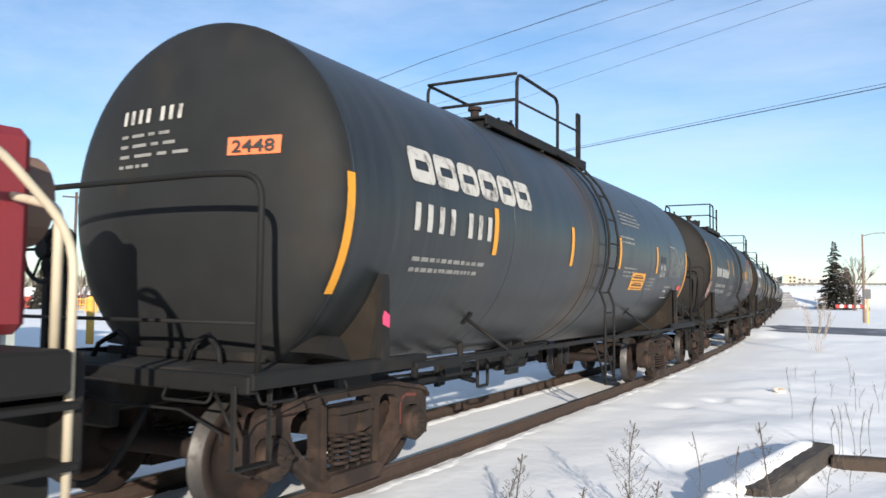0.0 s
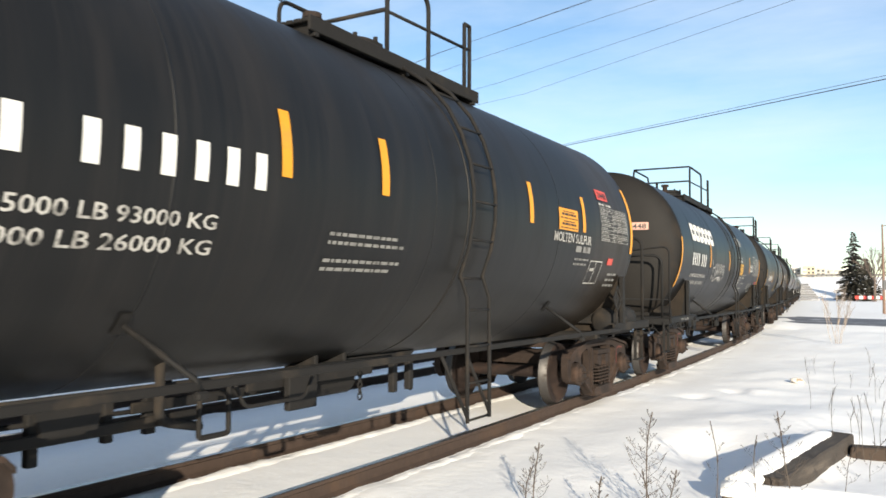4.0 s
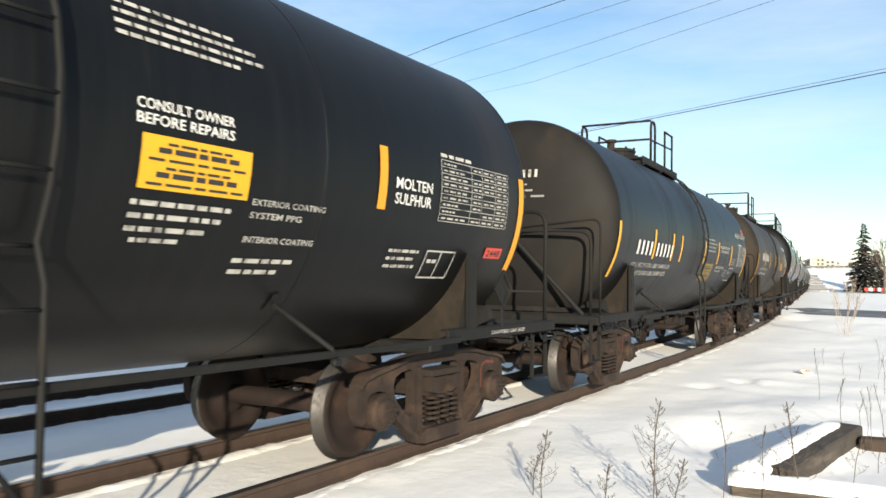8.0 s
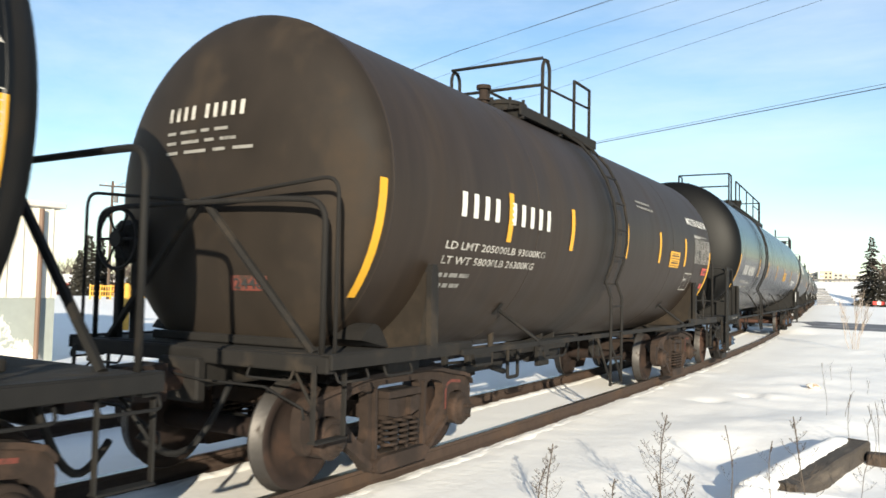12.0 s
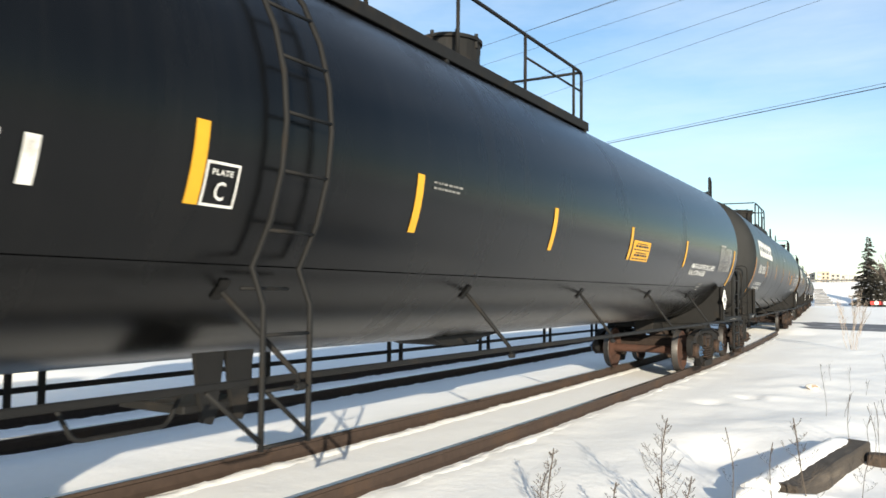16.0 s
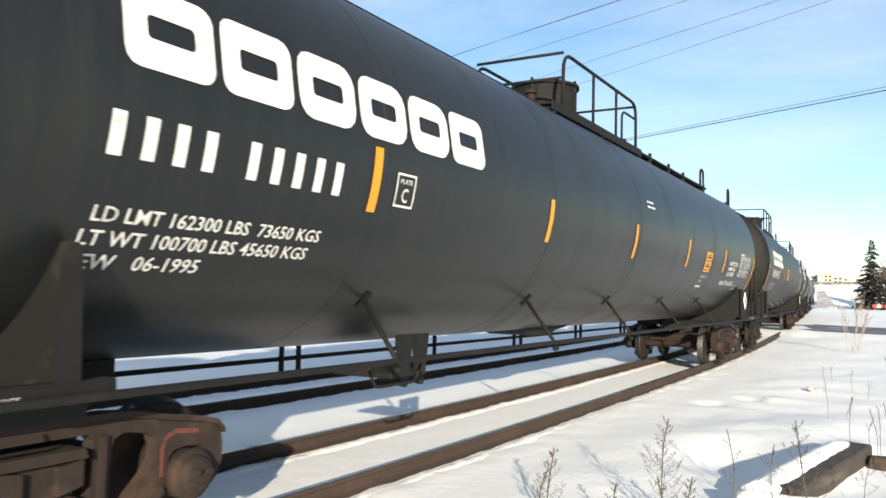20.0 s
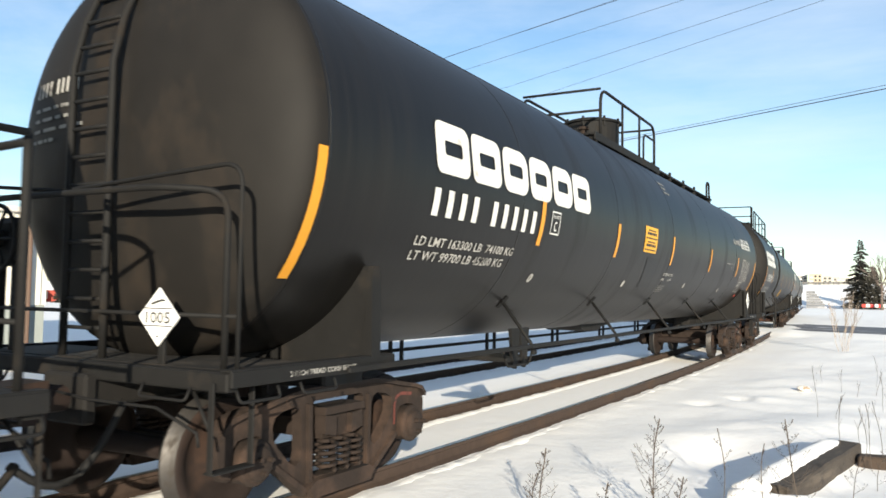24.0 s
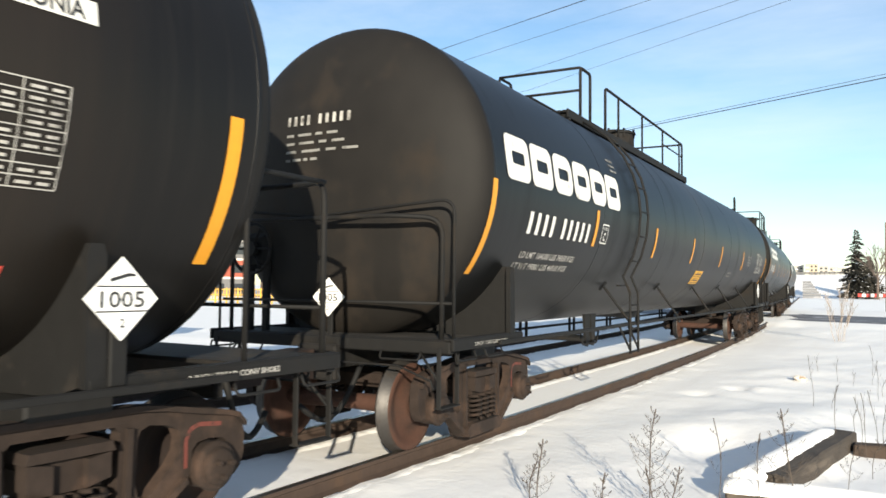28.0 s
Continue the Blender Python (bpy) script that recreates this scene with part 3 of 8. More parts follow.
def end_platform(car, sp, y_tr, sign):
    """Deck, sills, coupler, steps, rails and saddle of one end; sign is -1 for the front."""
    sh, frame_mat = sp["shape"], sp.get("steel", M_FRAME)
    long = sh is LONG
    yp = sp["posts"][0 if sign < 0 else 1]
    ye = yp + sign * 0.12
    over = abs(ye - y_tr)
    yi = y_tr - sign * 1.1
    zd = 1.08
    bm = bmesh.new()
    box(bm, (0, (ye + yi) / 2, 0.93), (0.40, abs(ye - yi), 0.30), bevel=0.02)
    part("stub_sill", bm, M_FRAME, car)
    bm = bmesh.new()
    box(bm, (0, ye - sign * 0.05, 1.03), (2.86, 0.10, 0.12), bevel=0.012)
    part("end_sill", bm, frame_mat, car)
    bm = bmesh.new()
    w = min(0.75, over - 0.6)
    box(bm, (0, ye - sign * (0.1 + w / 2), zd), (2.80, w, 0.03), bevel=0.006)
    part("end_deck", bm, M_FRAME, car, "dusty steel end deck plate")
    for s in (1, -1):
        ln = over + (0.55 if not long else 0.15)
        bm = bmesh.new()
        box(bm, (s * 1.455, ye - sign * ln / 2, 1.05), (0.035, ln, 0.10), bevel=0.006)
        box(bm, (s * 1.42, ye - sign * ln / 2, 1.10), (0.09, ln, 0.018), bevel=0.004)
        sill = part("side_sill", bm, frame_mat, car)
        if s > 0 and sp.get("sill_text"):
            bm = bmesh.new()
            m = ye - sign * ln / 2
            write(bm, lambda u, v: Vector((1.4755, u, v)), "2 INCH TREAD CONV SHOES", m - 0.36, m + 0.36, 1.03, 1.065)
            tagged(part("sill_lettering", bm, M_WORN, sill), kind="stuff")
        # hanging corner step
        for y0 in (ye + sign * 0.03, ye - sign * 0.31):
            bm = bmesh.new()
            box(bm, (s * 1.34, y0, 0.76), (0.045, 0.014, 0.54), bevel=0.004)
            part("step_hanger", bm, frame_mat, car)
        bm = bmesh.new()
        box(bm, (s * 1.335, ye - sign * 0.14, 0.492), (0.085, 0.354, 0.016), bevel=0.005)
        part("step", bm, frame_mat, car)
        bm = bmesh.new()
        tube(bm, [(s * 1.10, ye - sign * 0.04, 0.98), (s * 1.335, ye + sign * 0.02, 0.72)], 0.012, 6)
        part("step_brace", bm, frame_mat, car, "", True)
        # grab bars under the sill
        for y0 in ((ye - sign * 0.04, ye - sign * 0.62) if over > 1.2 else (ye - sign * 0.04,)):
            bm = bmesh.new()
            hand_rail(bm, [(s * 1.47, y0, 0.985), (s * 1.50, y0, 0.915), (s * 1.50, y0 - sign * 0.36, 0.915), (s * 1.47, y0 - sign * 0.36, 0.985)], 0.035, 0.010)
            part("grab_bar", bm, frame_mat, car, "thin bent grab bar", True)
        bm = bmesh.new()
        hand_rail(bm, [(s * 0.72, ye + sign * 0.01, 0.99), (s * 0.72, ye + sign * 0.05, 0.91), (s * 1.14, ye + sign * 0.05, 0.91), (s * 1.14, ye + sign * 0.01, 0.99)], 0.035, 0.010)
        part("grab_bar", bm, frame_mat, car, "thin bent grab bar", True)
        if sp.get("diagonal"):
            bm = bmesh.new()
            tube(bm, [(s * 0.04, yp, 2.24), (s * 1.16, yp - sign * 0.05, 1.09)], 0.034, 6)
            part("brace", bm, frame_mat, car)
    top = sp.get("rail_top", (2.22, 2.33))[0 if sign < 0 else 1]
    out = yp + sign * (0.22 if long else 0.06)
    thin = sign < 0 and sp.get("rail_top", (2.22,))[0] < 2.4 and not sp.get("double_rail")
    hw = 1.28 if thin else 1.40
    bm = bmesh.new()
    hand_rail(bm, [(hw, yp, 1.04), (hw, yp, top - 0.02), (hw - 0.4, out, top), (0.4 - hw, out, top), (-hw, yp, top - 0.02), (-hw, yp, 1.04)], 0.17, 0.023)
    part("end_rail", bm, frame_mat, car, "bent pipe hand rail across the end", True)
    if thin:
        for s in (1, -1):
            bm = bmesh.new()
            hand_rail(bm, [(s * 0.06, out, top + 0.02), (s * 1.42, yp + sign * 0.03, top + 0.15), (s * 1.42, yp + sign * 0.03, 1.05)], 0.15, 0.015)
            part("corner_rail", bm, frame_mat, car, "thin bent corner grab rail", True)
    if not sp.get("diagonal"):
        # low inner rail and small cross pipe
        bm = bmesh.new()
        tube(bm, [(1.40, yp, 1.42), (-1.40, yp, 1.42)], 0.016, 6)
        part("cross_pipe", bm, frame_mat, car, "", True)
    if long and sign > 0 or sp.get("double_rail"):
        for s in (1, -1):
            bm = bmesh.new()
            y1 = yp - sign * 0.75
            hand_rail(bm, [(s * 1.43, y1, 1.08), (s * 1.43, y1, top - 0.03), (s * 1.40, yp, top - 0.03)], 0.14, 0.019)
            part("side_rail", bm, frame_mat, car, "bent pipe hand rail", True)
    if sp.get("double_rail"):
        for s in (1, -1):
            cp = new("corner_ladder")
            cp.parent = car
            cp["label"] = "black flat-bar corner ladder with a foot step"
            ya, yb = (ye - 0.08, ye + 0.16) if sign < 0 else (9.88, 10.46)
            for y0 in (ya, yb):
                bm = bmesh.new()
                box(bm, (s * 1.445, y0, 1.27), (0.030, 0.08, 1.82), bevel=0.006)
                part("stile", bm, M_STEEL, cp)
            for zz in (0.37, 0.72):
                bm = bmesh.new()
                box(bm, (s * 1.445, (ya + yb) / 2, zz), (0.05 if zz > 0.5 else 0.09, abs(ya - yb) + 0.08, 0.03), bevel=0.006)
                part("step", bm, M_STEEL, cp)
            for zz in (1.30, 1.62, 1.94):
                bm = bmesh.new()
                tube(bm, [(s * 1.445, ya, zz), (s * 1.445, yb, zz)], 0.012, 6)
                part("rung", bm, M_STEEL, cp, "", True)
    elif sp.get("valve") and sign < 0:
        # small valve with a cap and pipes on the deck's corner
        vb = new("valve")
        vb.parent = car
        vb["label"] = "dark capped valve and pipes on the end deck"
        y0 = ye + 0.60
        bm = bmesh.new()
        lathe(bm, [(1.095, 0.0), (1.095, 0.11), (1.13, 0.11), (1.14, 0.075), (1.24, 0.070), (1.25, 0.10), (1.30, 0.10), (1.34, 0.06), (1.36, 0.0)], 14, "x")
        bmesh.ops.rotate(bm, verts=bm.verts, cent=(0, 0, 0), matrix=Matrix.Rotation(radians(-90), 3, "Y"))
        bmesh.ops.translate(bm, verts=bm.verts, vec=(1.18, y0, 0))
        part("body", bm, M_FRAME, vb, "", True)
        bm = bmesh.new()
        cyl(bm, (1.12, y0 - 0.11, 1.20), (1.12, y0 + 0.13, 1.20), 0.055, 12)
        cyl(bm, (1.12, y0 - 0.13, 1.20), (1.12, y0 - 0.11, 1.20), 0.075, 6)
        part("nozzle", bm, M_FRAME, vb)
        bm = bmesh.new()
        hand_rail(bm, [(1.18, y0, 1.36), (1.18, y0, 1.45), (0.70, y0 - 0.12, 1.30), (0.20, y0 - 0.12, 1.27), (-0.5, y0 - 0.12, 1.27)], 0.05, 0.014)
        part("pipe", bm, M_STEEL, vb, "", True)
        bm = bmesh.new()
        tube(bm, [(1.12, y0 - 0.14, 1.20), (0.80, y0 - 0.18, 1.13)], 0.018, 6)
        part("pipe", bm, M_STEEL, vb, "", True)
    # saddle under the tank
    z0 = sh["zc"] - sh["b"]
    yy = y_tr - 0.10
    for s in (1, -1):
        bm = bmesh.new()
        zt = 1.72
        zs = [zt - (zt - z0 - 0.02) * k / 11 for k in range(12)]
        ol = [(s * 0.20, 0.95), (s * 1.10, 0.98), (s * 1.30, 1.04), (s * 1.41, 1.70)] + [(surface(sh, z, -0.01)[0] * s, z) for z in zs]
        f = [bm.verts.new((x, yy - 0.012, z)) for x, z in ol]
        g = [bm.verts.new((x, yy + 0.012, z)) for x, z in ol]
        bm.faces.new(f)
        bm.faces.new(g[::-1])
        for i in range(len(ol)):
            j = (i + 1) % len(ol)
            bm.faces.new((f[i], f[j], g[j], g[i]))
        part("saddle_web", bm, M_STEEL if long else M_SADDLE, car, "dusty steel tank saddle plate")
    bm = bmesh.new()
    box(bm, (0, y_tr, 0.90), (2.2, 0.52, 0.12), bevel=0.02)
    part("body_bolster", bm, frame_mat, car)
    for s in (1, -1):
        bm = bmesh.new()
        xs, yb = 1.44, y_tr - 0.12
        slab(bm, [(yb - 0.05, 1.05), (yb + 0.07, 1.05), (yb + 0.05, 1.72), (yb + 0.03, 1.78), (yb - 0.04, 1.78), (yb - 0.06, 1.72)], s * (xs - 0.02), s * (xs + 0.03))
        slab(bm, [(yb + 0.01, 1.10), (yb + 0.035, 1.10), (yb + 0.035, 1.78), (yb + 0.01, 1.78)], s * (xs - 0.20), s * (xs - 0.02))
        bracket = part("bracket", bm, sp.get("post", frame_mat), car, "folded steel corner bracket")
        if sp.get("daub") and s > 0 and sign < 0:
            bm = bmesh.new()
            slab(bm, [(yb - 0.04, 1.38), (yb + 0.05, 1.35), (yb + 0.055, 1.45), (yb - 0.02, 1.49), (yb - 0.045, 1.44)], xs + 0.030, xs + 0.034)
            part("paint_daub", bm, M_PINK, bracket, "bright pink paint daub")
    if not long:
        # castings and pipes crowded under the tank end
        yt = sp["tank"][0 if sign < 0 else 1]
        for s in (1, -1):
            bm = bmesh.new()
            slab(bm, [(yt - sign * (0.05 + 0.34 * k / 6), 1.09 + 0.20 * math.sin(math.pi * (0.12 + 0.80 * k / 6))) for k in range(7)] + [(yt - sign * 0.42, 1.09)], s * 0.80, s * 1.22)
            part("saddle_casting", bm, M_FRAME, car, "rounded dusty saddle casting")
            bm = bmesh.new()
            tube(bm, [(s * 0.34, ye - sign * 0.50, 1.09), (s * 0.36, ye - sign * 0.56, 1.24), (s * 0.50, ye - sign * 0.58, 1.30), (s * 0.66, ye - sign * 0.52, 1.20), (s * 0.70, ye - sign * 0.50, 1.09)], 0.022, 6)
            part("steam_pipe", bm, M_STEEL, car, "", True)
        bm = bmesh.new()
        box(bm, (0.1, yt + sign * 0.30, 1.14), (1.7, 0.05, 0.07), bevel=0.01)
        part("cross_bar", bm, M_FRAME, car)
    # coupler, pulling faces and hose
    bm = bmesh.new()
    cyl(bm, (0, ye, 0.84), (0, ye + sign * 0.34, 0.84), 0.09, 10)
    slab(bm, [(ye + sign * 0.26, 0.70), (ye + sign * 0.56, 0.72), (ye + sign * 0.60, 0.84), (ye + sign * 0.56, 0.97), (ye + sign * 0.26, 0.98)], -0.15, 0.13)
    part("coupler", bm, M_WHEEL, car, "knuckle coupler")
    bm = bmesh.new()
    box(bm, (0.0, ye + sign * 0.02, 0.84), (0.46, 0.10, 0.34), bevel=0.02)
    part("striker", bm, M_FRAME, car)
    bm = bmesh.new()
    tube(bm, [(0.05, ye + sign * 0.16, 0.90), (0.30, ye + sign * 0.10, 0.86), (0.95, ye + sign * 0.10, 0.86), (1.30, ye + sign * 0.10, 0.74), (1.32, ye + sign * 0.10, 0.66)], 0.010, 6)
    part("uncoupling_lever", bm, M_STEEL, car, "", True)
    bm = bmesh.new()
    tube(bm, [Vector((0.42, ye - sign * 0.1, 0.84)).lerp(Vector((0.20, ye + sign * 0.55, 0.50)), t) - Vector((0, 0, 0.34 * math.sin(math.pi * t) * (1 - 0.15 * t))) for t in [i / 10 for i in range(11)]], 0.027, 7)
    part("air_hose", bm, M_STEEL, car, "sagging black air hose", True)
    if sp.get("brake_end") == sign:
        brake_wheel(car, sp.get("brake_x", -1.0), yp + sign * 0.02, 1.95, sign, frame_mat)
    return ye


def ladder(car, sh, y, mat, top, foot=0.36, width=0.44):
    lad = new("ladder")
    lad.parent = car
    lad["label"] = "steel side ladder bent over the tank"
    zs = [foot, 0.80, 1.1, 1.5] + [1.5 + (top - 1.5) * k / 9 for k in range(1, 10)]
    at = lambda z: Vector((1.53, y, z)) if z < 1.55 else Vector((max(surface(sh, z, 0.09)[0], 0.35), y, surface(sh, z, 0.09)[1]))
    for d in (-width / 2, width / 2):
        bm = bmesh.new()
        tube(bm, [at(z) + Vector((0, d, 0)) for z in zs], 0.020, 6)
        part("stile", bm, mat, lad, "", True)
    rungs = 11
    for k in range(rungs):
        z = foot + 0.02 + (top - foot - 0.02) * k / (rungs - 1)
        bm = bmesh.new()
        tube(bm, [at(z) - Vector((0, width / 2, 0)), at(z) + Vector((0, width / 2, 0))], 0.013, 5)
        part("rung", bm, mat, lad, "", True)
    for d in (-width / 2, width / 2):
        bm = bmesh.new()
        tube(bm, [(1.50, y + d - 0.42, 1.0), (1.53, y + d - 0.01, foot + 0.06)], 0.017, 6)
        part("ladder_brace", bm, mat, lad, "", True)


def dome(car, sp):
    """Walkway, fittings and rails on top, round the manway."""
    sh, mat, kind = sp["shape"], sp.get("steel", M_FRAME), sp["dome"]
    zt, (y0, y1), y = sh["zc"] + sh["b"], sp["deck"], sp["manway"]
    zd = surface(sh, sh["zc"] + 0.88 * sh["b"], 0.0)[1] + 0.06
    for s in (1, -1):
        walk_ = new("walkway")
        walk_.parent = car
        walk_["label"] = "slatted steel walkway"
        for i in range(5):
            bm = bmesh.new()
            box(bm, (s * (0.40 + i * 0.085), (y0 + y1) / 2, zd + 0.05), (0.07, y1 - y0, 0.035), bevel=0.005)
            part("slat", bm, mat, walk_)
        for yy in (y0 + 0.1, (y0 + y1) / 2, y1 - 0.1):
            bm = bmesh.new()
            box(bm, (s * 0.55, yy, zd - 0.02), (0.50, 0.06, 0.12), bevel=0.006)
            part("walkway_bracket", bm, mat, walk_)
        bm = bmesh.new()
        box(bm, (s * 0.79, (y0 + y1) / 2, zd + 0.02), (0.03, y1 - y0, 0.13), bevel=0.006)
        part("kick_plate", bm, mat, walk_)
    r, h = (0.50, 0.52) if kind == "drum" else (0.40, 0.46) if kind == "long" else (0.32, 0.20)
    bm = bmesh.new()
    lathe(bm, [(zt - 0.25, r), (zt + h, r), (zt + h + 0.01, r * 1.08), (zt + h + 0.05, r * 1.08), (zt + h + 0.08, r * 0.9)], 28, "z")
    bmesh.ops.translate(bm, verts=bm.verts, vec=(0, y, 0))
    for i in range(8):
        a = i * math.pi / 4
        cyl(bm, (r * math.cos(a), y + r * math.sin(a), zt + h - 0.08), (r * math.cos(a), y + r * math.sin(a), zt + h + 0.10), 0.024, 6)
    part("manway", bm, mat, car, "bolted manway housing", False)
    for d, r, h in ((-0.75, 0.06, 0.30), (0.80, 0.05, 0.22)):
        bm = bmesh.new()
        lathe(bm, [(zt - 0.05, r), (zt + h * 0.5, r), (zt + h * 0.5, r * 1.5), (zt + h * 0.6, r * 1.5), (zt + h * 0.6, r), (zt + h, r), (zt + h, r * 1.6), (zt + h + 0.05, r * 1.6)], 12, "z")
        bmesh.ops.translate(bm, verts=bm.verts, vec=(0.1, y + d, 0))
        part("valve", bm, M_TRUCK, car)
    h, c, x = 0.78, sp["rails"], 0.70
    for w in (x, -x):
        bm = bmesh.new()
        if kind == "arch":
            hand_rail(bm, [(w, c[0], zt - 0.12), (w, c[0], zt + h), (w, c[1], zt + h), (w, c[1], zt - 0.12)], 0.16, 0.024)
            tube(bm, [(w, c[0], zt + 0.40), (w, c[2], zt + 0.46)], 0.018, 6)
            gap = sp.get("hoop", 0.12)
            for d in (0, -gap):
                tube(bm, [(w, c[2] + d, zt - 0.12), (w, c[2] + d, zt + 0.74)], 0.024, 6)
            tube(bm, [(w, c[2] - gap, zt + 0.74), (w, c[2], zt + 0.74)], 0.024, 6)
        elif kind == "long":
            hand_rail(bm, [(w, c[0], zt - 0.12), (w, c[0], zt + h), (w, c[0] + 0.48, zt + h), (w, c[0] + 0.48, zt - 0.12)], 0.08, 0.024)
            hand_rail(bm, [(w, c[1], zt - 0.12), (w, c[1], zt + h - 0.04), (w, c[2], zt + h - 0.04), (w, c[2], zt - 0.12)], 0.08, 0.024)
            for k in (0.13, 0.40, 0.68, 0.95):
                tube(bm, [(w, c[1] + k * (c[2] - c[1]), zt - 0.12), (w, c[1] + k * (c[2] - c[1]), zt + h - 0.04)], 0.022, 6)
            tube(bm, [(w, c[1] + 0.68 * (c[2] - c[1]), zt + 0.44), (w, c[2], zt + 0.44)], 0.018, 6)
        else:
            hand_rail(bm, [(w, c[0], zt - 0.12), (w, c[0], zt + h), (w, c[2], zt + h), (w, c[2], zt - 0.12)], 0.28, 0.026)
            for k in (0.36, 0.68):
                tube(bm, [(w, c[0] + k * (c[2] - c[0]), zt - 0.12), (w, c[0] + k * (c[2] - c[0]), zt + h)], 0.024, 6)
            hand_rail(bm, [(w, c[2] - 0.8, zt - 0.12), (w, c[2] - 0.8, zt + 0.5), (w, c[2], zt + 0.5)], 0.16, 0.02)
        part("top_rail", bm, mat, car, "black pipe safety rail", True)
    bars = [(c[0], zt + h), (c[0], zt + 0.42)] + ([(c[2], zt + h - 0.04)] if kind != "arch" else [])
    for yy, zz in bars:
        bm = bmesh.new()
        tube(bm, [(-x, yy, zz), (x, yy, zz)], 0.022, 6)
        part("cross_rail", bm, mat, car, "", True)


def long_rails(car, sp, yf, yr):
    """Flat bar along the near side with its struts, pipe and hangers along the far side."""
    sh, mat = sp["shape"], sp.get("steel", M_FRAME)
    long = sh is LONG
    bm = bmesh.new()
    box(bm, (1.50, (yf + yr) / 2, 1.03 if long else 1.02), (0.035, yr - yf, 0.045 if long else 0.052), bevel=0.008)
    part("side_bar", bm, mat, car, "long flat bar along the tank")
    lean = sp.get("lean", 0.10 if long else 0.25)
    zz = 1.38 if not long else 1.60 if lean > 0.3 else 1.50
    xx = surface(sh, zz, 0.0)[0]
    for y in sp.get("struts", (-3.05, 3.1)):
        st = new("strut")
        st.parent = car
        bm = bmesh.new()
        tube(bm, [(1.51, y, 0.99), (1.50, y - 0.03, 1.06), (xx + 0.02, y - lean, zz - 0.02)], 0.020, 6)
        part("bar", bm, M_STEEL, st, "", True)
        bm = bmesh.new()
        patch(bm, sh, y - lean - 0.04, y - lean + 0.04, zz - 0.06, zz + 0.06, 3, 0.014)
        patch(bm, sh, y - lean - 0.04, y - lean + 0.04, zz - 0.06, zz + 0.06, 3, 0.0)
        part("pad", bm, mat, st)
        bm = bmesh.new()
        box(bm, (1.52, y, 0.965), (0.05, 0.09, 0.05), bevel=0.012)
        part("foot", bm, mat, st)
    zp = 0.73 if long else 0.70
    bm = bmesh.new()
    if long:
        tube(bm, [(-1.50, yf, zp), (-1.50, yr, zp)], 0.027, 8)
    else:
        box(bm, (-1.50, (yf + yr) / 2, zp), (0.04, yr - yf, 0.085), bevel=0.01)
    part("far_side_rail", bm, mat, car, "long hand rail along the far side", long)
    z2 = sh["zc"] - sh["b"] * 0.86
    zb = 0.50 if long else 0.64
    n = sp.get("hangers", 3)
    for i in range(n):
        y = yf + (yr - yf) * (i + 0.6) / n
        for d in (0.0, 0.30):
            bm = bmesh.new()
            box(bm, (-1.46, y + d, (zb + z2) / 2 + 0.02), (0.05, 0.055, z2 - zb), bevel=0.008)
            part("hanger", bm, mat, car)
    if long:
        bm = bmesh.new()
        box(bm, (-1.46, (yf + yr) / 2, 0.55), (0.05, yr - yf, 0.05), bevel=0.01)
        part("far_side_bar", bm, mat, car)


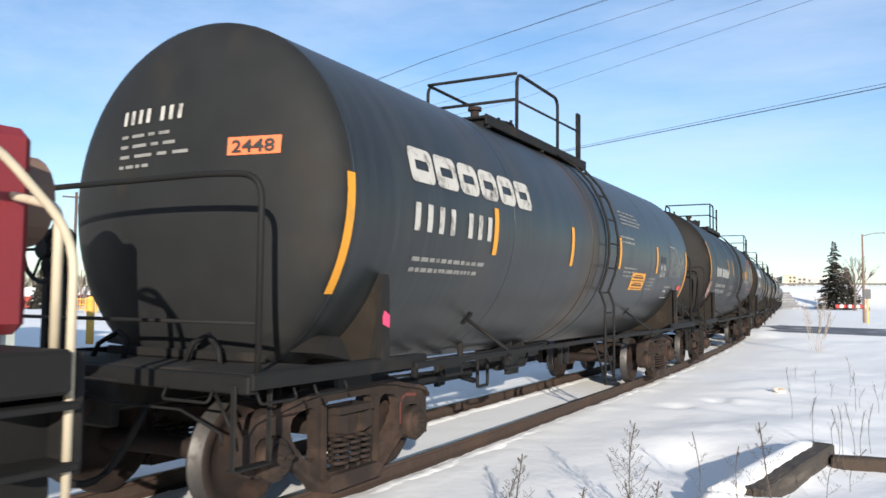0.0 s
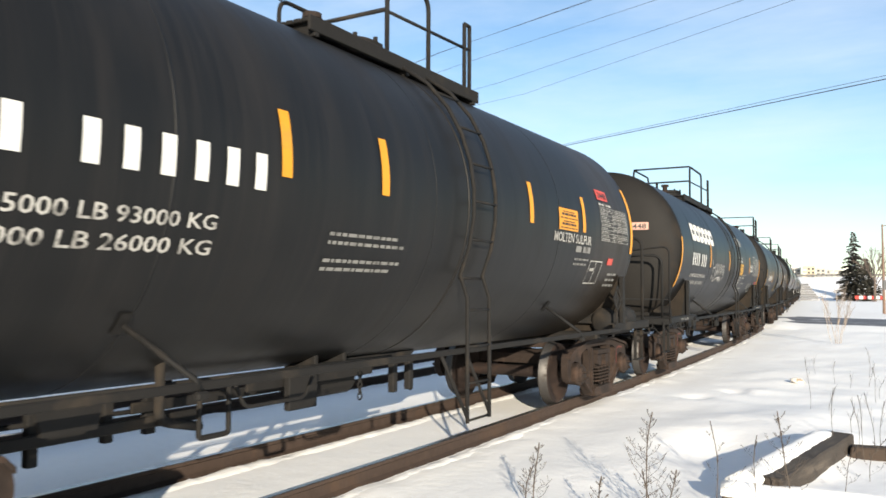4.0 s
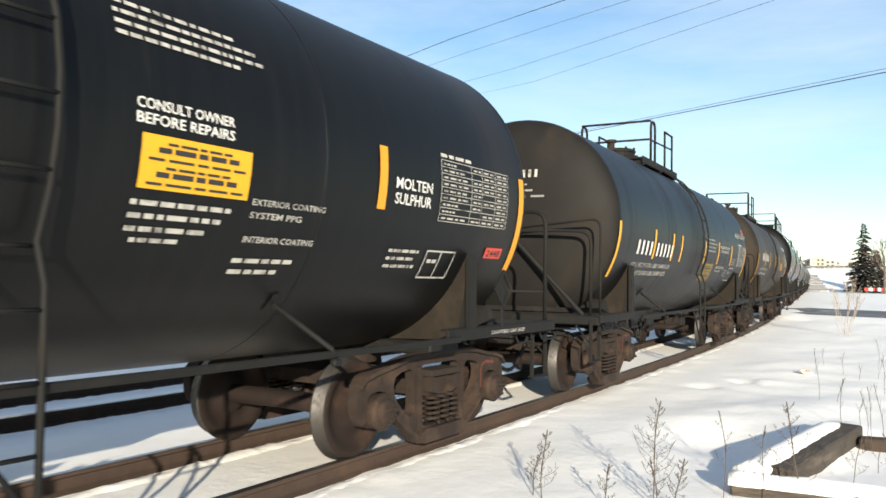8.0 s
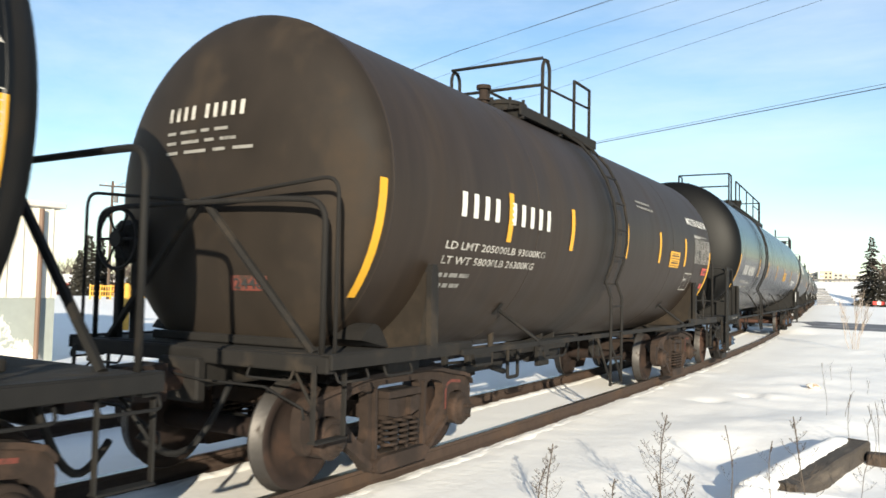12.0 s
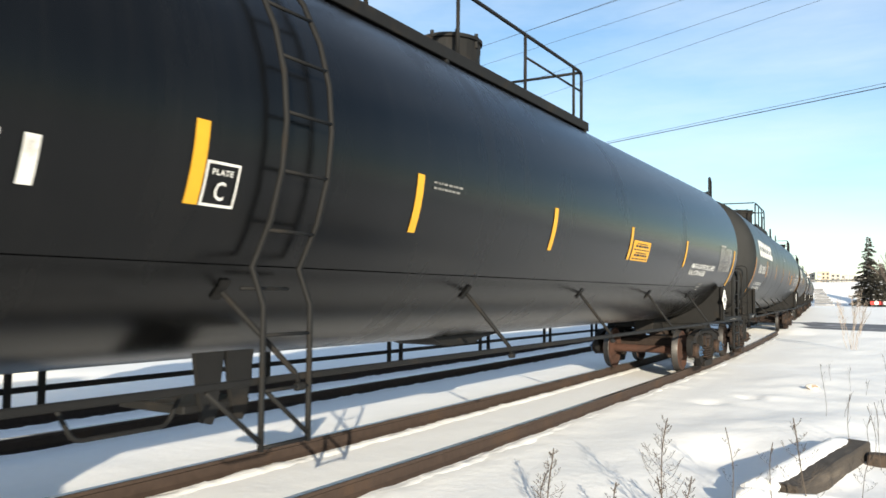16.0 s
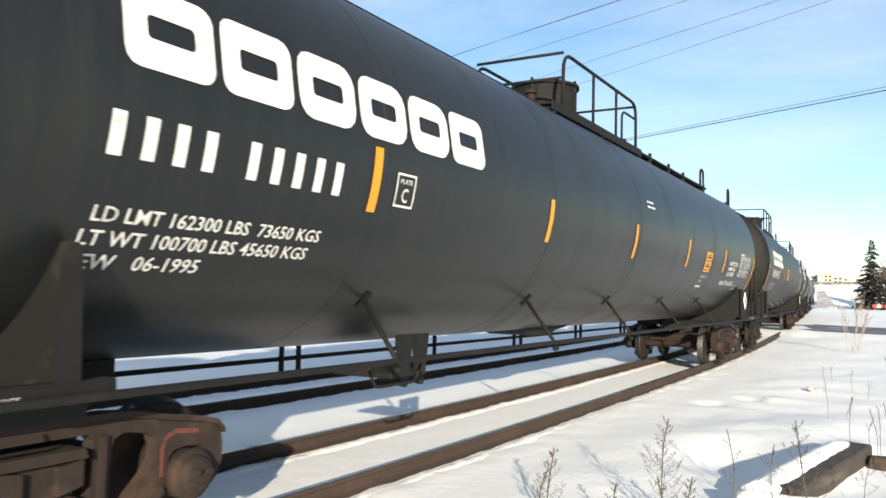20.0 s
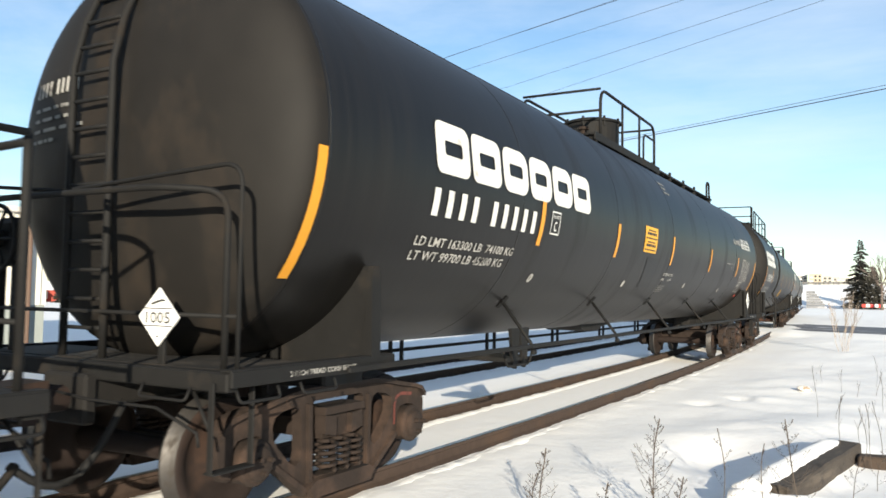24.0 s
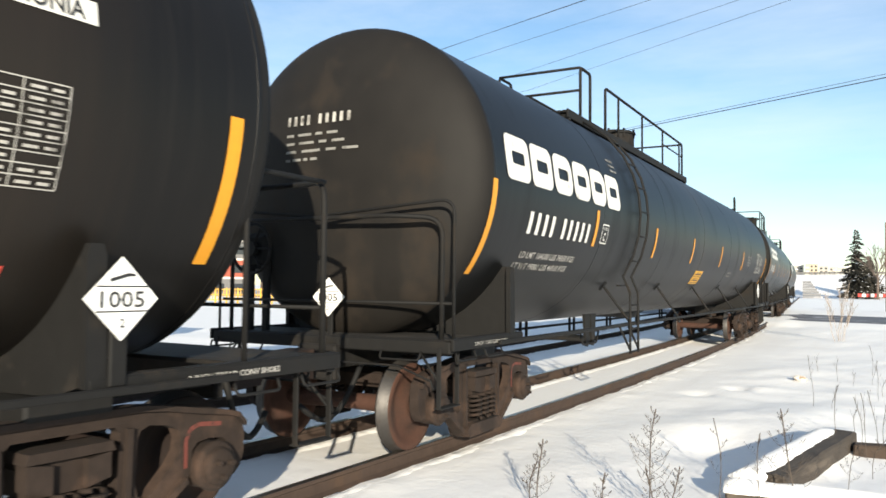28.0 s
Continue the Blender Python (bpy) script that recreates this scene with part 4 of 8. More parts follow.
def underside(car, sp, yf, yr):
    """Bottom outlet, brake cylinder, reservoir and rods below the tank."""
    sh, mat = sp["shape"], sp.get("steel", M_FRAME)
    z0 = sh["zc"] - sh["b"]
    if sh is SHORT:
        bm = bmesh.new()
        cyl(bm, (0, -0.4, z0 + 0.05), (0, -0.4, z0 - 0.16), 0.17, 16)
        cyl(bm, (0, -0.4, z0 - 0.16), (0, -0.4, z0 - 0.26), 0.11, 12)
        part("outlet_valve", bm, mat, car, "bottom outlet valve")
        bm = bmesh.new()
        slab(bm, [(-0.5, z0 + 0.06), (-0.3, z0 - 0.06), (0.7, z0 - 0.06), (0.9, z0 + 0.06)], -0.45, 0.45)
        part("outlet_skid", bm, mat, car)
        # steam pipes
        for x, d in ((0.75, -2.7), (-0.7, -1.4)):
            bm = bmesh.new()
            hand_rail(bm, [(x, d, z0 + 0.25), (x, d, 0.70), (x, d + 0.35, 0.62)], 0.08, 0.035)
            part("steam_pipe", bm, mat, car, "", True)
    else:
        bm = bmesh.new()
        slab(bm, [(-1.65, z0 + 0.05), (-1.45, z0 - 0.04), (-1.30, z0 - 0.075), (-0.62, z0 - 0.075), (-0.45, z0 - 0.02), (0.0, z0 + 0.02), (0.02, z0 + 0.06)], -0.34, 0.34)
        part("outlet_skid", bm, mat, car)
    if sh is SHORT:
        zc = z0 - 0.10
        for x, ya, yb, r, nm in ((-0.40, -4.3, -3.55, 0.18, "brake_cylinder"), (0.48, -1.1, -0.4, 0.15, "air_reservoir")):
            bm = bmesh.new()
            cyl(bm, (x, ya, zc), (x, yb, zc), r, 16)
            cyl(bm, (x, ya - 0.04, zc), (x, ya, zc), r * 0.7, 12)
            part(nm, bm, mat, car, "", False)
            for yy in (ya + 0.15, yb - 0.15):
                bm = bmesh.new()
                box(bm, (x, yy, zc + 0.14), (0.3, 0.05, 0.26), bevel=0.01)
                part("cylinder_strap", bm, mat, car)
        for pts, r in (([(0.30, yf, 0.74), (0.25, -2.4, 0.70), (0.15, -0.4, 0.70)], 0.018), ([(0.62, yf, 0.92), (0.62, 0.2, 0.92)], 0.016)):
            bm = bmesh.new()
            tube(bm, pts, r, 6)
            part("brake_rod", bm, mat, car, "", True)
    bm = bmesh.new()
    hand_rail(bm, [(1.25, yf + 1.4, 0.98), (1.25, yf + 1.5, 0.80), (1.25, yf + 2.1, 0.80), (1.25, yf + 2.2, 0.98)], 0.06, 0.014)
    part("release_rod", bm, mat, car, "", True)
    if sh is SHORT:
        # brake rigging: hangers, levers, guide loop, chain
        for x, y, w, h, zb in ((0.62, -3.5, 0.07, 0.34, 0.54), (0.62, -3.0, 0.07, 0.30, 0.60), (0.40, -2.5, 0.09, 0.32, 0.56), (0.80, -1.35, 0.34, 0.30, 0.62), (1.20, -0.63, 0.07, 0.28, 0.70), (1.20, -0.38, 0.07, 0.28, 0.70)):
            bm = bmesh.new()
            box(bm, (x, y, zb + h / 2), (0.06, w, h), bevel=0.008)
            part("rigging_hanger", bm, mat, car)
        bm = bmesh.new()
        hand_rail(bm, [(0.85, -2.45, 0.92), (0.85, -2.45, 0.56), (0.85, -2.18, 0.56), (0.85, -2.18, 0.92)], 0.03, 0.02)
        part("guide_loop", bm, mat, car, "", True)
        for x, y0, y1, z in ((0.70, -3.9, -2.3, 0.70), (0.46, -2.7, -1.0, 0.76), (0.74, -1.9, -0.3, 0.84)):
            bm = bmesh.new()
            box(bm, (x, (y0 + y1) / 2, z), (0.03, y1 - y0, 0.075), bevel=0.008)
            part("brake_lever", bm, mat, car)
        for y in (-1.1, -0.35):
            for k in range(5):
                bm = bmesh.new()
                pts = [(1.2, y + (0.012 if k % 2 else 0.028) * math.cos(a), 0.90 - k * 0.045 + 0.030 * math.sin(a)) for a in [i * math.pi / 4 for i in range(9)]]
                tube(bm, pts, 0.007, 4)
                part("chain_link", bm, mat, car)
        bm = bmesh.new()
        slab(bm, [(-3.82, 0.98), (-3.40, 0.98), (-3.44, 0.80), (-3.76, 0.80)], 1.10, 1.14)
        part("bracket_plate", bm, mat, car)
    else:
        # triangular hangers of the air tank below the belly
        for y in (sp.get("gear", -5.4), sp.get("gear", -5.4) + 0.28):
            bm = bmesh.new()
            slab(bm, [(y - 0.13, z0 + 0.12), (y + 0.13, z0 + 0.12), (y + 0.07, 0.74), (y + 0.03, 0.68), (y - 0.05, 0.70)], 0.86, 0.90)
            part("tank_hanger", bm, mat, car)
        bm = bmesh.new()
        g = sp.get("gear", -5.4)
        box(bm, (0.55, g + 0.1, 0.80), (0.66, 0.6, 0.06), bevel=0.01)
        part("gear_shelf", bm, mat, car)
        bm = bmesh.new()
        hand_rail(bm, [(-1.50, g - 3.0, 0.71), (-1.50, g - 3.4, 0.70), (-1.50, g - 3.2, 0.52)], 0.1, 0.022)
        part("pipe_hook", bm, mat, car, "", True)


def roof_walk(car, sp):
    """Narrow walkway along the roof with a grating at the front end, hoops, and a ladder down the front head."""
    sh, mat = sp["shape"], sp.get("steel", M_FRAME)
    zt, yf = sh["zc"] + sh["b"], sp["tank"][0]
    yd = sp["manway"] - 0.6
    rw = new("roof_walk")
    rw.parent = car
    rw["label"] = "narrow slatted roof walkway"
    for i in range(5):
        bm = bmesh.new()
        x = -0.26 + i * 0.13
        box(bm, (x, (yf + 0.3 + yd) / 2, zt + 0.085), (0.10, yd - yf - 0.3, 0.03), bevel=0.005)
        part("slat", bm, mat, rw)
    n = 9
    for i in range(n):
        bm = bmesh.new()
        box(bm, (0, yf + 0.5 + (yd - yf - 0.7) * i / (n - 1), zt + 0.03), (0.62, 0.06, 0.08), bevel=0.006)
        part("walkway_bracket", bm, mat, rw)
    for i in range(6):
        bm = bmesh.new()
        box(bm, (-0.11, yf - 0.22 + i * 0.085, zt + 0.09), (1.02, 0.055, 0.03), bevel=0.004)
        part("grating_bar", bm, mat, rw)
    for s in (-1, 1):
        bm = bmesh.new()
        box(bm, (s * 0.52 - 0.11, yf + 0.00, zt + 0.075), (0.03, 0.54, 0.09), bevel=0.005)
        part("kick_plate", bm, mat, rw)
        bm = bmesh.new()
        hand_rail(bm, [(s * 0.42, yf + 0.02, zt + 0.02), (s * 0.42, yf + 0.02, zt + 0.56), (s * 0.42, yf + 0.36, zt + 0.50), (s * 0.42, yf + 0.36, zt + 0.02)], 0.17, 0.026)
        part("grab_hoop", bm, mat, car, "bent grab hoop on the roof", True)
    # walkway behind the fittings, its clips and the hoop at its end
    yr = sp["tank"][1]
    ya, yb = sp["manway"] + 2.3, yr - 0.12
    for x in (-0.30, -0.10, 0.10, 0.30):
        bm = bmesh.new()
        box(bm, (x, (ya + yb) / 2, zt + 0.115), (0.13, yb - ya, 0.03), bevel=0.005)
        part("slat", bm, mat, rw)
    bm = bmesh.new()
    tube(bm, [(0.40, ya, zt + 0.13), (0.40, yb, zt + 0.13)], 0.032, 8)
    part("edge_pipe", bm, mat, rw, "", True)
    for k in (0.07, 0.30, 0.50, 0.68, 0.97):
        y = ya + (yb - ya) * k
        bm = bmesh.new()
        box(bm, (0.10, y, zt + 0.055), (0.66, 0.06, 0.10), bevel=0.006)
        part("walkway_bracket", bm, mat, rw)
        bm = bmesh.new()
        box(bm, (0.40, y, zt + 0.18), (0.05, 0.09, 0.11), bevel=0.012)
        part("clip", bm, mat, rw)
    bm = bmesh.new()
    hand_rail(bm, [(0.36, yb - 0.40, zt + 0.05), (0.36, yb - 0.40, zt + 0.60), (0.36, yb - 0.06, zt + 0.60), (0.36, yb - 0.06, zt + 0.05)], 0.16, 0.028)
    part("grab_hoop", bm, mat, car, "bent grab hoop on the roof", True)
    lad = new("end_ladder")
    lad.parent = car
    lad["label"] = "steel ladder on the front tank head"
    lx = -0.15
    path = [Vector((lx, yf - sh["head"] - 0.08, z)) for z in (1.08, 1.6, 2.2, 2.8, 3.2)] + [Vector((lx, yf - sh["head"] * 0.86 - 0.06, 3.55)), Vector((lx, yf - sh["head"] * 0.62 - 0.02, 3.90)), Vector((lx, yf - 0.14, zt + 0.10))]
    for s in (-0.22, 0.22):
        bm = bmesh.new()
        tube(bm, [p + Vector((s, 0, 0)) for p in path], 0.03, 6)
        part("stile", bm, mat, lad, "", True)
    for i in range(14):
        z = 1.30 + i * 0.205
        k = max(j for j, p in enumerate(path) if p.z <= z)
        a, b = path[k], path[min(k + 1, len(path) - 1)]
        p = a.lerp(b, (z - a.z) / max(0.01, b.z - a.z))
        bm = bmesh.new()
        tube(bm, [p + Vector((-0.22, 0, 0)), p + Vector((0.22, 0, 0))], 0.016, 6)
        part("rung", bm, mat, lad, "", True)


def diamond(parent, place, size, four):
    """A diamond hazard placard with its number and bars."""
    bm = bmesh.new()
    h = size / 2
    vs = [bm.verts.new(place(u, v, 0.012)) for u, v in ((-h, 0), (0, -h), (h, 0), (0, h))]
    ws = [bm.verts.new(place(u, v, 0.0)) for u, v in ((-h, 0), (0, -h), (h, 0), (0, h))]
    bm.faces.new(vs)
    bm.faces.new(ws[::-1])
    for i in range(4):
        j = (i + 1) % 4
        bm.faces.new((vs[j], vs[i], ws[i], ws[j]))
    p = part("placard", bm, M_PLACARD, parent, "white diamond hazard placard")
    bm = bmesh.new()
    put = lambda u, v: place(u, v, 0.017)
    if four:
        write(bm, put, four, -h * 0.60, h * 0.60, -h * 0.20, h * 0.20)
        strokes(bm, put, [1], -h * 0.70, h * 0.70, h * 0.28, h * 0.315)
        strokes(bm, put, [1], -h * 0.70, h * 0.70, -h * 0.315, -h * 0.28)
        vs = [bm.verts.new(put(h * u, h * v)) for u, v in ((-0.34, 0.40), (0.16, 0.54), (0.34, 0.54), (0.34, 0.60), (0.14, 0.62), (-0.36, 0.48))]
        bm.faces.new(vs)
        write(bm, put, "2", -h * 0.07, h * 0.07, -h * 0.68, -h * 0.46)
    part("placard_print", bm, M_INK, p, "black number")
    return p


# ---- markings ----
def on_side(sh, off=0.006):
    def place(u, v):
        x, z = surface(sh, v, off)
        return Vector((x, u, z))
    return place


CODE4 = [1, 1, 1, 1, 0]


def marks(car, sp):
    sh = sp["shape"]
    side = on_side(sh)
    tank = sp["tank_ob"]
    for y, z0, z1 in sp["stripes"]:
        bm = bmesh.new()
        patch(bm, sh, y - 0.05, y + 0.05, z0, z1, 8)
        part("reflective_stripe", bm, sp.get("stripe_mat", M_YELLOW), tank, "yellow reflective stripe")
    if "logo" in sp:
        y0, y1, z0, z1 = sp["logo"]
        w = (y1 - y0) / 6.35
        em = new("emblem")
        em.parent = tank
        em["label"] = "row of six white block shapes"
        for i in range(6):
            bm = bmesh.new()
            ring_block(bm, side, y0 + i * w * 1.07, y0 + i * w * 1.07 + w * 0.98, z0, z1, (z1 - z0) * 0.27, 0.2 if i in (0, 1, 5) else 0.3)
            part("emblem_block", bm, sp.get("logo_mat", M_WHITE), em)
    if "number" in sp:
        y0, y1, z0, z1 = sp["number"][:4]
        code = CODE4 + [1] * sp["number"][4]
        k = (y1 - y0) / (len(code) * 1.35 - 0.75)
        for i, c in enumerate(code):
            if c:
                bm = bmesh.new()
                u = y0 + k * (i * 1.35 - (0.4 if i > 4 else 0))
                strokes(bm, side, [1], u, u + k * 0.56, z0, z1)
                part("mark_bar", bm, sp.get("logo_mat", M_WHITE), tank)
    for t in sp.get("texts", ()):
        text, y0, y1, z0, z1 = t[:5]
        bm = bmesh.new()
        ink = t[5] if len(t) > 5 else M_WORN
        write(bm, on_side(sh, 0.011) if ink is M_INK else side, text, y0, y1, z0, z1)
        tagged(part("lettering", bm, ink, tank), kind="stuff")
    for rows, y0, z0, h in sp.get("lines", ()):
        bm = bmesh.new()
        for i, r in enumerate(rows):
            z = z0 - i * h * 1.7
            strokes(bm, side, [0.5 + random.random() * 1.3 for _ in range(max(2, int(r / (h * 2.2))))], y0, y0 + r, z - h * 0.68, z, 0.3)
        tagged(part("fine_print", bm, sp.get("print_mat", M_PRINT), tank, "small worn print lines"), kind="stuff")
    for y0, y1, z0, z1 in sp.get("repaint", ()):
        bm = bmesh.new()
        patch(bm, sh, y0, y1, z0, z1, 6, 0.004, -0.19)
        part("repainted_patch", bm, M_TANK_BLACK, tank, "darker patch of newer paint")
    for y0, y1, z0, z1, mat in sp.get("labels", ()):
        bm = bmesh.new()
        patch(bm, sh, y0, y1, z0, z1, 5, 0.005)
        lab = part("label_sheet", bm, mat, tank, "yellow emergency notice label" if mat in (M_YELLOWB, M_YELLOW, M_MUSTARD) else "")
        if mat in (M_YELLOWB, M_YELLOW, M_MUSTARD):
            bm = bmesh.new()
            n = 6
            for i in range(n):
                za = z0 + (z1 - z0) * (0.08 + i / n * 0.9)
                ins = 0.06 + 0.22 * ((i * 37) % 3) / 3
                strokes(bm, on_side(sh, 0.009), [1.2, 2.0, 0.9, 1.6, 1.1], y0 + (y1 - y0) * ins, y1 - (y1 - y0) * ins, za, za + (z1 - z0) * (0.10 if i in (1, 4) else 0.05), 0.3)
            tagged(part("label_print", bm, M_INK, lab), kind="stuff")
    for text, y0, y1, z0, z1, mat, ink in sp.get("plates", ()):
        bm = bmesh.new()
        patch(bm, sh, y0, y1, z0, z1, 4, 0.008)
        pl = part("number_panel", bm, mat, tank, "red panel with a number")
        bm = bmesh.new()
        write(bm, on_side(sh, 0.012), text, y0 + (y1 - y0) * 0.1, y1 - (y1 - y0) * 0.1, z0 + (z1 - z0) * 0.18, z1 - (z1 - z0) * 0.18)
        part("panel_number", bm, ink, pl)
    if "table" in sp:
        y0, y1, z0, z1 = sp["table"]
        bm = bmesh.new()
        put = on_side(sh, 0.008)
        n = 9
        for i in range(n + 1):
            z = z0 + (z1 - z0) * i / n
            strokes(bm, put, [1], y0, y1, z - 0.003, z + 0.003)
        for k in (0, 0.42, 0.58, 0.79, 1.0):
            strokes(bm, put, [1], y0 + (y1 - y0) * k - 0.0035, y0 + (y1 - y0) * k + 0.0035, z0, z1)
        for i in range(n):
            z = z0 + (z1 - z0) * (i + 0.25) / n
            strokes(bm, put, [0.8, 1.2, 0.6, 1.0], y0 + (y1 - y0) * 0.03, y0 + (y1 - y0) * (0.2 + 0.18 * random.random()), z + (z1 - z0) * 0.008, z + (z1 - z0) * 0.038, 0.4)
            for a, b in ((0.45, 0.56), (0.61, 0.76), (0.82, 0.97)):
                if random.random() < 0.8:
                    strokes(bm, put, [1, 0.8], y0 + (y1 - y0) * a, y0 + (y1 - y0) * b, z + (z1 - z0) * 0.008, z + (z1 - z0) * 0.038, 0.4)
        strokes(bm, put, [1, 0.8, 1.4, 1], y0, y0 + (y1 - y0) * 0.42, z1 + 0.025, z1 + 0.055, 0.3)
        tagged(part("data_panel", bm, sp.get("print_mat", M_WORN), tank, "ruled white test data panel"), kind="stuff")
    for y0, y1, z0, z1 in sp.get("boxes", ()):
        bm = bmesh.new()
        put = on_side(sh, 0.008)
        t = 0.014
        strokes(bm, put, [1], y0, y1, z0, z0 + t)
        strokes(bm, put, [1], y0, y1, z1 - t, z1)
        for k in (0.0, 0.5, 1.0):
            strokes(bm, put, [1], y0 + (y1 - y0 - t) * k, y0 + (y1 - y0 - t) * k + t, z0, z1)
        strokes(bm, put, [1, 1], y0 + 0.05, y0 + (y1 - y0) * 0.42, z0 + (z1 - z0) * 0.55, z0 + (z1 - z0) * 0.68)
        part("outlined_box", bm, M_WORN, tank)
    for y0, z0 in sp.get("platec", ()):
        bm = bmesh.new()
        put = on_side(sh, 0.008)
        for a, b, c, d in ((0, 0.26, 0, 0.016), (0, 0.26, 0.24, 0.256), (0, 0.016, 0, 0.256), (0.244, 0.26, 0, 0.256)):
            strokes(bm, put, [1], y0 + a, y0 + b, z0 + c, z0 + d)
        write(bm, put, "PLATE", y0 + 0.05, y0 + 0.21, z0 + 0.18, z0 + 0.215)
        write(bm, put, "C", y0 + 0.09, y0 + 0.17, z0 + 0.04, z0 + 0.15)
        part("plate_mark", bm, M_WHITE, tank)
    for y0, z0, r in sp.get("dots", ()):
        bm = bmesh.new()
        c = [bm.verts.new(side(y0 + r * math.cos(i * 0.5236), z0 + r * 0.8 * math.sin(i * 0.5236))) for i in range(12)]
        bm.faces.new(c)
        part("paint_spot", bm, M_WORN, tank, "bare paint spot")
    for y0, z0, y1, z1, w in sp.get("scuffs", ()):
        bm = bmesh.new()
        prev = None
        for i in range(15):
            k = i / 14
            ww = w * (0.25 + abs(noise.noise((i * 0.9, y0, 2.0))) * 2.2) * (1 - 0.6 * k)
            u, v = y0 + (y1 - y0) * k, z0 + (z1 - z0) * k + 0.012 * noise.noise((i * 0.35, z0, 5.0))
            a, b = (bm.verts.new(side(u, v - ww)), bm.verts.new(side(u, v + ww))) if abs(y1 - y0) > abs(z1 - z0) else (bm.verts.new(side(u - ww, v)), bm.verts.new(side(u + ww, v)))
            if prev:
                bm.faces.new((prev[0], prev[1], b, a))
            prev = (a, b)
        part("scrape_mark", bm, M_WORN, tank, "pale scrape in the paint")
    # writing on the front end
    yf = sp["tank"][0]
    front = lambda u, v: head_point(sh, yf, -1, u, v)
    if "head" in sp:
        x0, x1, z0, z1, n = sp["head"]
        code = CODE4 + [1] * n
        k = (x1 - x0) / (len(code) * 1.35 - 0.75)
        for i, c in enumerate(code):
            if c:
                bm = bmesh.new()
                u = x0 + k * (i * 1.35 - (0.4 if i > 4 else 0))
                strokes(bm, front, [1], u, u + k * 0.60, z0, z1)
                part("mark_bar", bm, M_WORN, tank)
        bm = bmesh.new()
        for i, w in enumerate((0.8, 0.9, 1.1, 0.5, 0.75)[:sp.get("head_rows", 4)]):
            strokes(bm, front, [0.8, 1.4, 0.7, 1.1], x0, x0 + (x1 - x0) * w, z0 - 0.115 - i * 0.085, z0 - 0.088 - i * 0.085, 0.45)
        tagged(part("end_print", bm, M_PRINT, tank, "rows of pale bars on the tank end"), kind="stuff")
    for text, x0, x1, z0, z1, mat, ink in sp.get("head_plates", ()):
        bm = bmesh.new()
        rows = [(bm.verts.new(front(x0, z0 + (z1 - z0) * i / 2)), bm.verts.new(front(x1, z0 + (z1 - z0) * i / 2))) for i in range(3)]
        for (a, b), (c, d) in zip(rows, rows[1:]):
            bm.faces.new((a, b, d, c))
        pl = part("number_panel", bm, mat, tank, "orange panel with a number")
        bm = bmesh.new()
        write(bm, lambda u, v: head_point(sh, yf, -1, u, v, 0.02), text, x0 + (x1 - x0) * 0.1, x1 - (x1 - x0) * 0.1, z0 + (z1 - z0) * 0.15, z1 - (z1 - z0) * 0.15)
        part("panel_number", bm, ink, pl)


TAG = (((0.03, 0.98), (0.09, 0.80), (0.13, 0.62), (0.17, 0.40)), ((0.13, 0.62), (0.25, 0.66), (0.25, 0.80), (0.27, 0.62), (0.31, 0.40), (0.36, 0.82), (0.41, 0.40), (0.45, 0.82), (0.49, 0.38), (0.67, 0.84), (0.65, 0.50), (0.73, 0.56)),
       ((0.51, 0.84), (0.57, 0.60), (0.63, 0.36)), ((0.42, 0.47), (0.55, 0.55)), ((0.71, 0.84), (0.73, 0.36)), ((0.93, 0.78), (0.79, 0.76), (0.75, 0.64), (0.81, 0.60), (0.73, 0.30), (0.68, 0.18), (0.58, 0.16), (0.69, 0.26), (0.50, 0.22), (0.30, 0.10), (0.29, 0.22), (0.40, 0.38)),
       ((0.88, 0.74), (0.85, 0.52), (0.89, 0.38), (0.95, 0.46), (0.94, 0.62), (0.87, 0.48)), ((0.70, 0.06), (0.76, 0.16), (0.82, 0.12), (0.73, 0.26)), ((0.11, 0.34), (0.20, 0.24)), ((0.11, 0.22), (0.17, 0.16)), ((0.96, 0.34), (0.88, 0.14)))


def scribble(tank, sh, y0, y1, z0, z1, seed, mat, n=9):
    """Sprayed tag: rounded strokes on the tank's side."""
    rnd = random.Random(seed)
    side = on_side(sh, 0.007)
    if n < 9:
        strokes_ = [[(rnd.random(), rnd.random()) for _ in range(4)] for _ in range(n)]
    else:
        strokes_ = TAG
    for st in strokes_:
        bm = bmesh.new()
        pts = [Vector((y0 + (y1 - y0) * u, z0 + (z1 - z0) * v)) for u, v in st]
        fine = []
        for i in range(len(pts) - 1):
            p0, p1, p2, p3 = pts[max(0, i - 1)], pts[i], pts[i + 1], pts[min(len(pts) - 1, i + 2)]
            for k in range(6):
                t = k / 6
                fine.append(0.5 * (2 * p1 + (p2 - p0) * t + (2 * p0 - 5 * p1 + 4 * p2 - p3) * t * t + (3 * p1 - p0 - 3 * p2 + p3) * t ** 3) * 1.0 if i else p1.lerp(p2, t))
        fine.append(pts[-1])
        prev = None
        for i, p in enumerate(fine):
            q = fine[min(i + 1, len(fine) - 1)] - fine[max(0, i - 1)]
            w = Vector((-q.y, q.x)).normalized() * (0.013 + 0.006 * noise.noise((i * 0.3, seed, 0)))
            a, b = bm.verts.new(side(*(p - w))), bm.verts.new(side(*(p + w)))
            if prev:
                bm.faces.new((prev[0], prev[1], b, a))
            prev = (a, b)
        part("graffiti_stroke", bm, mat, tank, "sprayed graffiti stroke")


